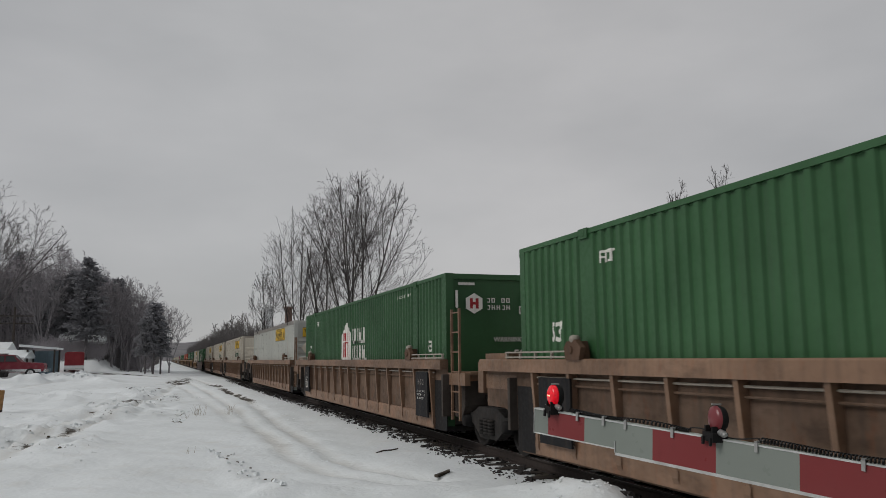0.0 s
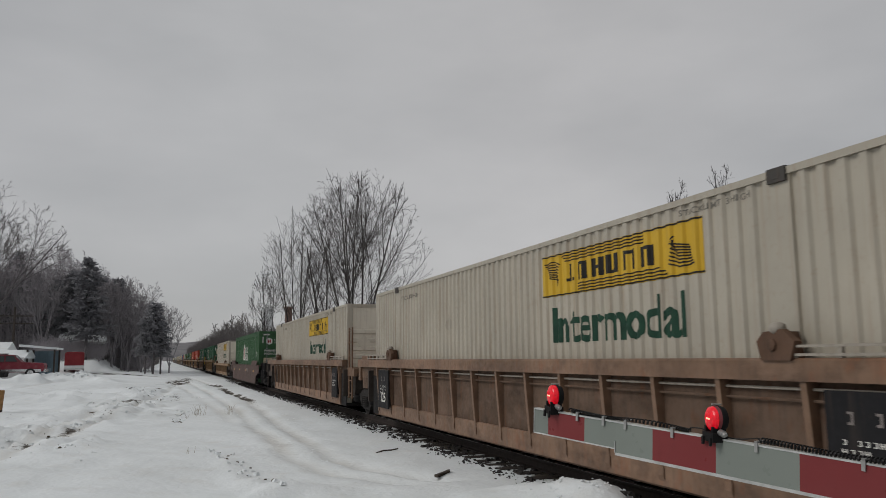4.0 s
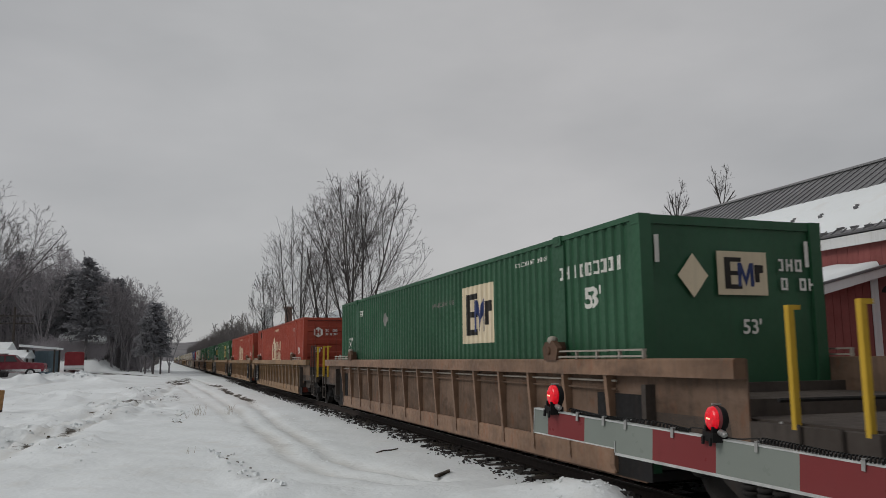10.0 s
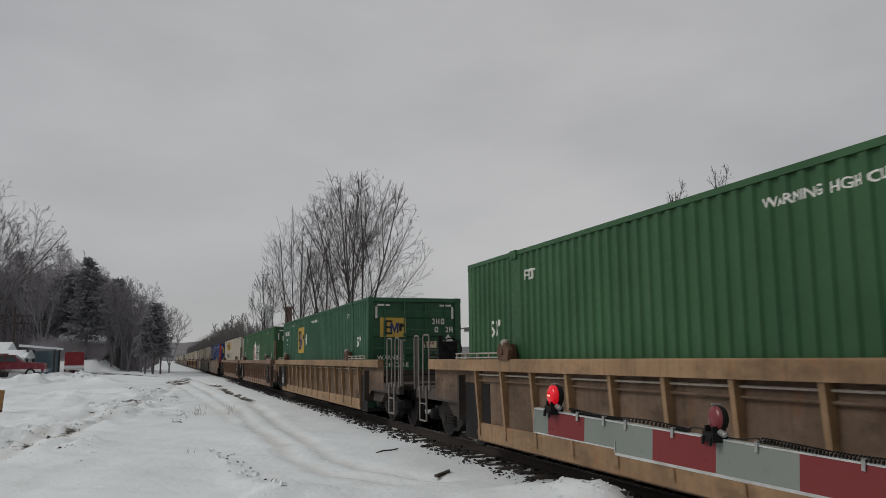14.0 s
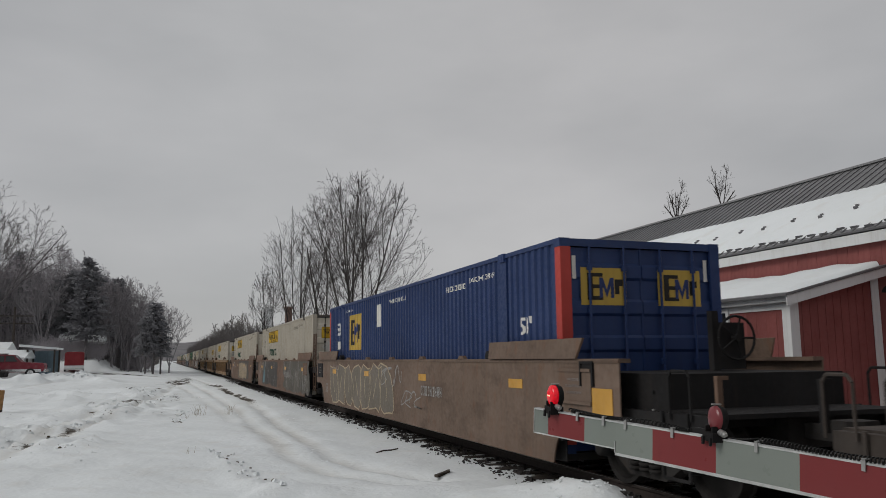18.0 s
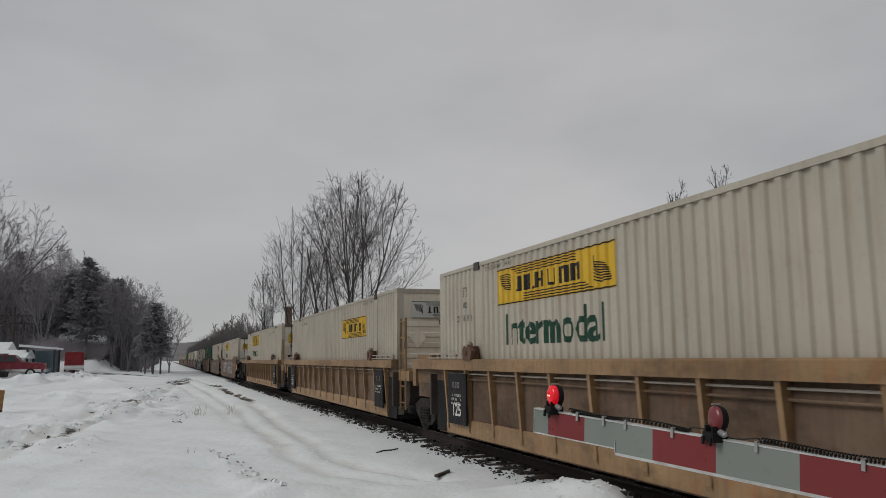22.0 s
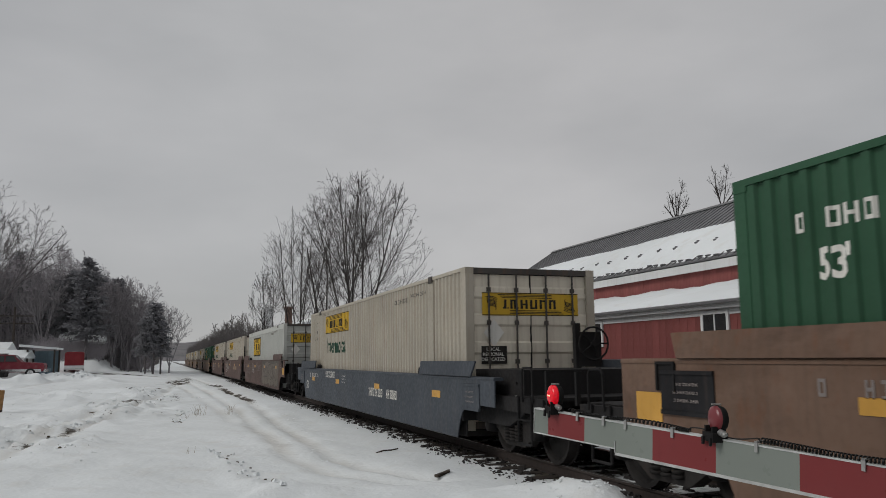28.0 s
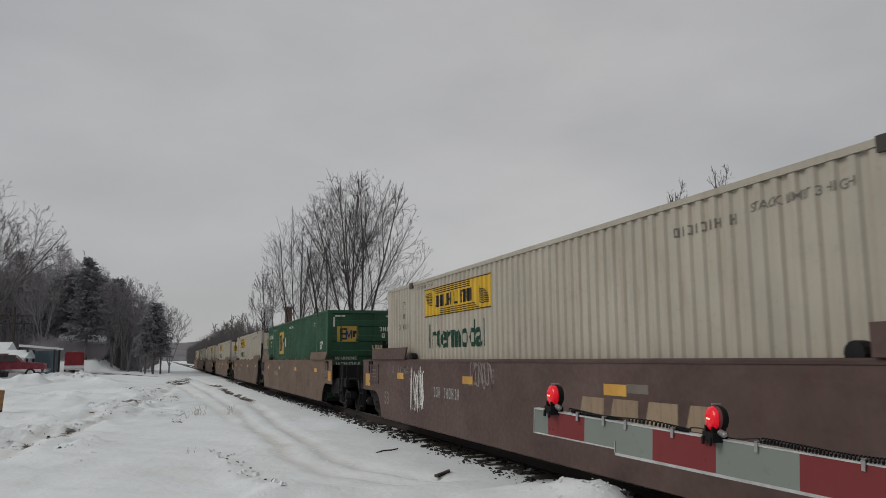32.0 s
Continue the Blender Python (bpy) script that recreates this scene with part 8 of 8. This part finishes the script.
GRAF = {
    "silver": lambda: [("graffiti", decal("tag_a", scribble(3, 2.8, 0.62, 11, 0.022), "graffaint", 0, False), 6.2, 0.98), ("graffiti", decal("tag_b", scribble(4, 1.5, 0.6, 7, 0.03), "graffaint", 0, False), 3.4, 1.1), ("graffiti", decal("tag_bb", scribble(14, 2.6, 0.4, 9, 0.022), "graffaint", 0, False), 0.6, 1.1)] + [("graffiti", decal("field_d", ragged(51, 6.6, 1.28), "grafolive", 0, False), -4.5, 0.87)] + fat("c", 27, 6.2, 1.15, 5, "grafghost", "grafblack", -4.5, 0.86) + [("graffiti", decal("swirl_e", scribble(61, 5.8, 0.8, 7, 0.05), "grafblack", 0, False), -4.5, 0.95, 0.004), ("graffiti", decal("swirl_f", scribble(62, 5.6, 0.7, 9, 0.018), "graffaint", 0, False), -4.5, 0.97, 0.006), ("graffiti", decal("strokes_e", streaks(53, 6.0, 1.1, 24, 0.03), "graffaint", 0, False), -4.5, 0.9)],
    "cream": lambda: fat("a", 3, 5.6, 1.05, 7, "grafcream", "grafblack", -1.4, 0.84) + [("graffiti", decal("field_c", ragged(41, 7.2, 1.25), "grafslate", 0, False), -1.9, 0.86), ("graffiti", decal("ghost_a", outline(5, 2.2, 1.15, 3, 0.03), "grafblack", 0, False), -6.9, 0.9), ("graffiti", decal("star_a", lambda bm: poly(bm, [((0.42 if k % 2 else 0.2) * math.cos(k * math.pi / 6), (0.36 if k % 2 else 0.18) * math.sin(k * math.pi / 6)) for k in range(12)], -0.006), "grafblack", 0, False), -5.1, 1.1), ("graffiti", decal("tag_d", scribble(9, 1.6, 0.5, 4, 0.03), "grafgrey", 0, False), 4.9, 1.2), ("graffiti", decal("tag_f", streaks(47, 2.2, 1.0, 14, 0.03), "grafgrey", 0, False), 6.6, 0.95)],
    "cream_far": lambda: fat("b", 12, 7.0, 1.15, 7, "grafghost", "grafcream", 3.4, 0.84) + [("graffiti", decal("tag_c", scribble(7, 1.3, 0.4, 4, 0.03), "grafgrey", 0, False), -1.6, 0.7), ("graffiti", decal("tag_dd", scribble(19, 2.0, 0.5, 5, 0.03), "grafgrey", 0, False), 0.2, 1.2)],
    "dark": lambda: [("graffiti", decal("field_a", ragged(6, 6.6, 1.28), "grafolive", 0, False), -5.1, 0.86), ("graffiti", decal("strokes_a", streaks(11, 6.2, 1.3, 46, 0.034), "grafgrey", 0, False), -5.1, 0.86), ("graffiti", decal("strokes_b", streaks(12, 6.0, 1.2, 26, 0.05), "grafghost", 0, False), -5.1, 0.8),
                     ("graffiti", decal("field_b", ragged(7, 6.0, 1.2), "grafslate", 0, False), 3.2, 0.88), ("graffiti", decal("strokes_c", streaks(13, 5.0, 1.0, 16, 0.04), "grafolive", 0, False), 3.0, 0.7), ("graffiti", decal("strokes_d", streaks(15, 4.6, 1.1, 12, 0.03), "grafgrey", 0, False), 3.2, 0.9),
                     ("graffiti", decal("patch_a", lambda bm: poly(bm, [(0.5, -0.5), (-0.36, -0.5), (-0.3, 0.06), (-0.14, 0.42), (0.06, 0.2)], -0.0062), "grafteal", 0, False), 5.4, 0.9),
                     ("graffiti", decal("tag_i", scribble(23, 1.0, 0.7, 4, 0.022), "grafgrey", 0, False), 7.3, 1.1), ("graffiti", decal("tag_j", scribble(25, 0.6, 0.5, 3, 0.025), "grafcream", 0, False), 6.0, 1.22), ("graffiti", decal("tag_k", scribble(29, 0.5, 0.35, 3, 0.024), "grafgrey", 0, False), 4.85, 1.35)],
    "keep": lambda: [("graffiti", text_mesh("KEEP IT", 1.1, "grafblack", 1.12, bold=0.06), 2.48, 0.9), ("graffiti", text_mesh("KEEP IT", 1.07, "grafgrey", 1.12, bold=0.042, lift=0.006), 2.49, 0.91), ("graffiti", text_mesh("AWKWARD", 1.3, "grafblack", 0.76, bold=0.06), -2.85, 0.88), ("graffiti", text_mesh("AWKWARD", 1.27, "grafgrey", 0.76, bold=0.04, lift=0.006), -2.84, 0.89), ("number_panel", decal("number_panel", lambda bm: rect(bm, -1.35, 1.35, -0.17, 0.17, -0.009), "ink", 0, False), -3.1, 0.94), ("serial_marking", decal("panel_serial", bar_row(10, 0.11, 0.06, 0.19, 77), "decal", 0, False), -3.1, 0.845, 0.008)],
    "white": lambda: [("graffiti", decal("tag_g", scribble(31, 0.9, 0.95, 12, 0.03), "decal", 0, False), 5.2, 0.93), ("graffiti", decal("tag_h", scribble(33, 0.9, 0.5, 7, 0.03), "graffaint", 0, False), 1.7, 1.3), ("name_marking", decal("cream_blocks", slanted(4, 0.58, 0.13, 0.25), "grafsand", 0, False), -2.98, 0.97), ("notice", decal("worn_block", lambda bm: rect(bm, -0.22, 0.22, -0.05, 0.05), "grafghost", 0, False), -2.85, 1.22)],
    "name": lambda: [("name_marking", decal("line_name", bar_row(17, 0.11, 0.045, 0.2, 65), "decal", 0, False), -2.9, 0.66)],
    "": lambda: [],
}


# place along the train; container: label, paint, livery, smooth, near end, rail, extra; car: label, kind, paint, top, n end, f end, posts, marks
RIB = "ribbed steel well car in weathered "
FLAT = "smooth-sided steel well car in "
TRAIN = [
    (-5.30, ("green corrugated container with white numerals", "green", "hub", False, "front", 0.065, ""), (RIB + "brown", "ribbed", "car_brown", 1.55, "joint", "joint", "car_brown", "")),
    (14.24, ("green corrugated container with a white house mark", "green", "hub", False, "front", 0.065, ""), (RIB + "brown", "ribbed", "car_brown", 1.55, "joint", "joint", "car_brown", "")),
    (33.39, (SMOOTH, "panel", "hunt_panel", True, "front", 0.15, "big_end"), (RIB + "brown", "ribbed", "car_brown", 1.55, "joint", "coupled", "car_brown", "")),
    (57.02, (WHITE, "white", "hunt", False, "front", 0.065, ""), (RIB + "brown", "ribbed", "car_brown", 1.55, "coupled", "joint", "car_brown", "")),
    (76.46, (WHITE, "white", "hunt", False, "front", 0.065, ""), (RIB + "brown", "ribbed", "car_brown", 1.55, "joint", "joint", "car_brown", "")),
    (96.03, (WHITE, "white", "hunt", False, "front", 0.065, ""), (RIB + "brown", "ribbed", "car_brown", 1.55, "joint", "coupled", "car_brown", "")),
    (119.73, ("green container with a deep top rail and white marks", "green", "hub", False, "doors", 0.24, ""), (FLAT + "faded mauve", "flat", "car_grey", 1.26, "coupled", "coupled", "black", "")),
    (143.17, (WHITE, "white", "hunt", False, "front", 0.065, ""), (RIB + "tan", "ribbed", "car_tan", 1.26, "coupled", "coupled", "black", "")),
    (166.52, ("dark green container with a cream emblem and doors", "darkgreen", "emp", False, "doors", 0.065, ""), (RIB + "yellow", "ribbed", "car_yellow", 1.55, "coupled", "coupled", "car_yellow", "")),
    (190.11, ("dark green container with a cream emblem", "darkgreen", "emp", False, "front", 0.065, ""), (RIB + "brown", "ribbed", "car_brown", 1.55, "coupled", "coupled", "yellowpaint", "")),
    (213.48, ("orange-red corrugated container with a white house mark", "orange", "hub", False, "doors", 0.065, ""), (RIB + "tan", "ribbed", "car_tan", 1.55, "coupled", "joint", "yellowpaint", "")),
    (232.81, ("orange-red corrugated container with a white house mark", "orange", "hub", False, "doors", 0.065, ""), (RIB + "tan", "ribbed", "car_tan", 1.55, "joint", "joint", "car_tan", "")),
    (252.39, ("green container with a yellow emblem and white diamond", "green", "emp_yellow", False, "front", 0.065, ""), (RIB + "tan", "ribbed", "car_tan", 1.55, "joint", "coupled", "railgrey", "")),
    (275.94, ("dark green container with a yellow emblem and doors", "darkgreen", "emp_yellow", False, "doors", 0.065, ""), (RIB + "yellow", "ribbed", "car_yellow", 1.55, "coupled", "joint", "railgrey", "")),
    (295.46, ("green corrugated container with a white house mark", "green", "hub", False, "front", 0.065, ""), (RIB + "brown", "ribbed", "car_brown", 1.55, "joint", "joint", "car_brown", "")),
    (314.30, (WHITE, "white", "hunt", False, "doors", 0.065, ""), (RIB + "brown", "ribbed", "car_brown", 1.55, "joint", "coupled", "black", "")),
    (338.04, ("blue corrugated container with yellow emblems and a red post", "blue", "blue", False, "doors", 0.065, ""), (FLAT + "rust brown with sprayed tags", "flat", "car_dust", 1.55, "coupled", "joint", "car_rust", "cream_far")),
    (357.40, (WHITE, "white", "hunt", False, "doors", 0.065, ""), (FLAT + "rust brown with sprayed tags", "flat", "car_rust", 1.55, "joint", "joint", "car_rust", "dark")),
    (376.63, (WHITE, "white", "hunt", False, "doors", 0.065, ""), (FLAT + "rust brown with sprayed tags", "flat", "car_rust", 1.55, "joint", "coupled", "car_rust", "cream")),
    (399.93, (WHITE, "white", "hunt", False, "doors", 0.065, ""), (RIB + "yellow", "ribbed", "car_yellow", 1.55, "coupled", "joint", "car_yellow", "")),
    (419.16, ("cream-white corrugated container with a wide yellow sign", "white", "hunt_panel", False, "front", 0.065, "mid"), (RIB + "yellow", "ribbed", "car_yellow", 1.55, "joint", "joint", "car_yellow", "")),
    (438.77, (WHITE, "white", "hunt", False, "doors", 0.065, "placard"), (RIB + "yellow", "ribbed", "car_yellow", 1.55, "joint", "coupled", "car_yellow", "")),
    (462.36, (WHITE, "white", "hunt", False, "doors", 0.065, ""), (FLAT + "brown with large silver letters sprayed on", "flat", "car_rust", 1.55, "coupled", "joint", "black", "keep")),
    (481.47, ("cream-white corrugated container with dark outlined marks", "white", "hunt_old", False, "front", 0.065, ""), (FLAT + "dusty brown", "flat", "car_dust", 1.55, "joint", "joint", "black", "silver")),
    (500.87, ("dark green container with a yellow emblem", "darkgreen", "emp_yellow", False, "doors", 0.065, ""), (FLAT + "rust brown", "flat", "car_rust", 1.55, "joint", "coupled", "black", "")),
    (524.18, (WHITE, "white", "hunt", False, "doors", 0.065, ""), (FLAT + "slate grey with white lettering", "flat", "car_slate", 1.26, "coupled", "coupled", "black", "name")),
    (547.54, ("white container with a deep top rail and black-framed yellow sign", "panel", "hunt_frame", False, "doors", 0.22, ""), (FLAT + "faded mauve", "flat", "car_grey", 1.55, "coupled", "joint", "black", "silver")),
    (566.95, (WHITE, "white", "hunt", False, "doors", 0.065, ""), (FLAT + "faded mauve", "flat", "car_grey", 1.55, "joint", "joint", "black", "white")),
    (586.30, (WHITE, "white", "hunt", False, "doors", 0.065, ""), (FLAT + "faded mauve", "flat", "car_grey", 1.55, "joint", "coupled", "black", "white")),
    (610.08, ("dark green container with a yellow emblem and doors", "darkgreen", "emp_yellow", False, "doors", 0.065, ""), (FLAT + "dusty brown", "flat", "car_dust", 1.55, "coupled", "joint", "black", "")),
    (629.60, (WHITE, "white", "hunt", False, "doors", 0.065, ""), (FLAT + "dusty brown", "flat", "car_dust", 1.55, "joint", "coupled", "black", "")),
    (653.19, (WHITE, "white", "hunt", False, "doors", 0.065, ""), (FLAT + "dusty brown", "flat", "car_dust", 1.55, "coupled", "coupled", "black", "")),
    (676.57, (WHITE, "white", "hunt", False, "front", 0.065, ""), (FLAT + "dusty brown", "flat", "car_dust", 1.55, "coupled", "coupled", "black", "")),
    (699.86, (WHITE, "white", "hunt", False, "doors", 0.065, ""), (FLAT + "dusty brown", "flat", "car_dust", 1.55, "coupled", "joint", "black", "")),
    (719.28, (WHITE, "white", "hunt", False, "doors", 0.065, ""), (FLAT + "dusty brown", "flat", "car_dust", 1.55, "joint", "coupled", "black", "")),
]
MOVING = []
for i, (s, box_spec, car_spec) in enumerate(TRAIN):
    lab, kind, paint, top, n_end, f_end, post, tag = car_spec
    car = well_car(lab, kind, paint, top, n_end, f_end, post, i, GRAF[tag]())
    lab, paint, livery, smooth, near, rail, extra = box_spec
    load = container(lab, paint, livery, smooth, near, rail, i, extra=extra)
    MOVING.append((car, s + HALF, 0.0, 0))
    MOVING.append((load, s + HALF, BASE, 0 if near == "doors" else 180))


# ---------- everything that moves ----------
def motions():
    # the train runs at a steady speed towards and past the crossing
    for ob, s, z, rz in MOVING:
        walk(ob, [(t, pose(TRACK, s - SPEED * t, z, 0, 0, rz)) for t in (0.0, 16.0, 32.0)])
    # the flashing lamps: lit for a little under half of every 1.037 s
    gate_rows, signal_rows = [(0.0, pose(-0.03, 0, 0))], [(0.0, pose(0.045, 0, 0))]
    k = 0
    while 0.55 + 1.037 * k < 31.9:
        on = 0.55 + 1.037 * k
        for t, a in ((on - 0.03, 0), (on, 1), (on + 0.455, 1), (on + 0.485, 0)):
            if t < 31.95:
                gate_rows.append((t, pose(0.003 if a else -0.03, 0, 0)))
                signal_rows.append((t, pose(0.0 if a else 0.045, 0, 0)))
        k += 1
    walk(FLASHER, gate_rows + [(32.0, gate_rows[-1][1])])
    walk(SIGNAL_LENS, signal_rows + [(32.0, signal_rows[-1][1])])


motions()
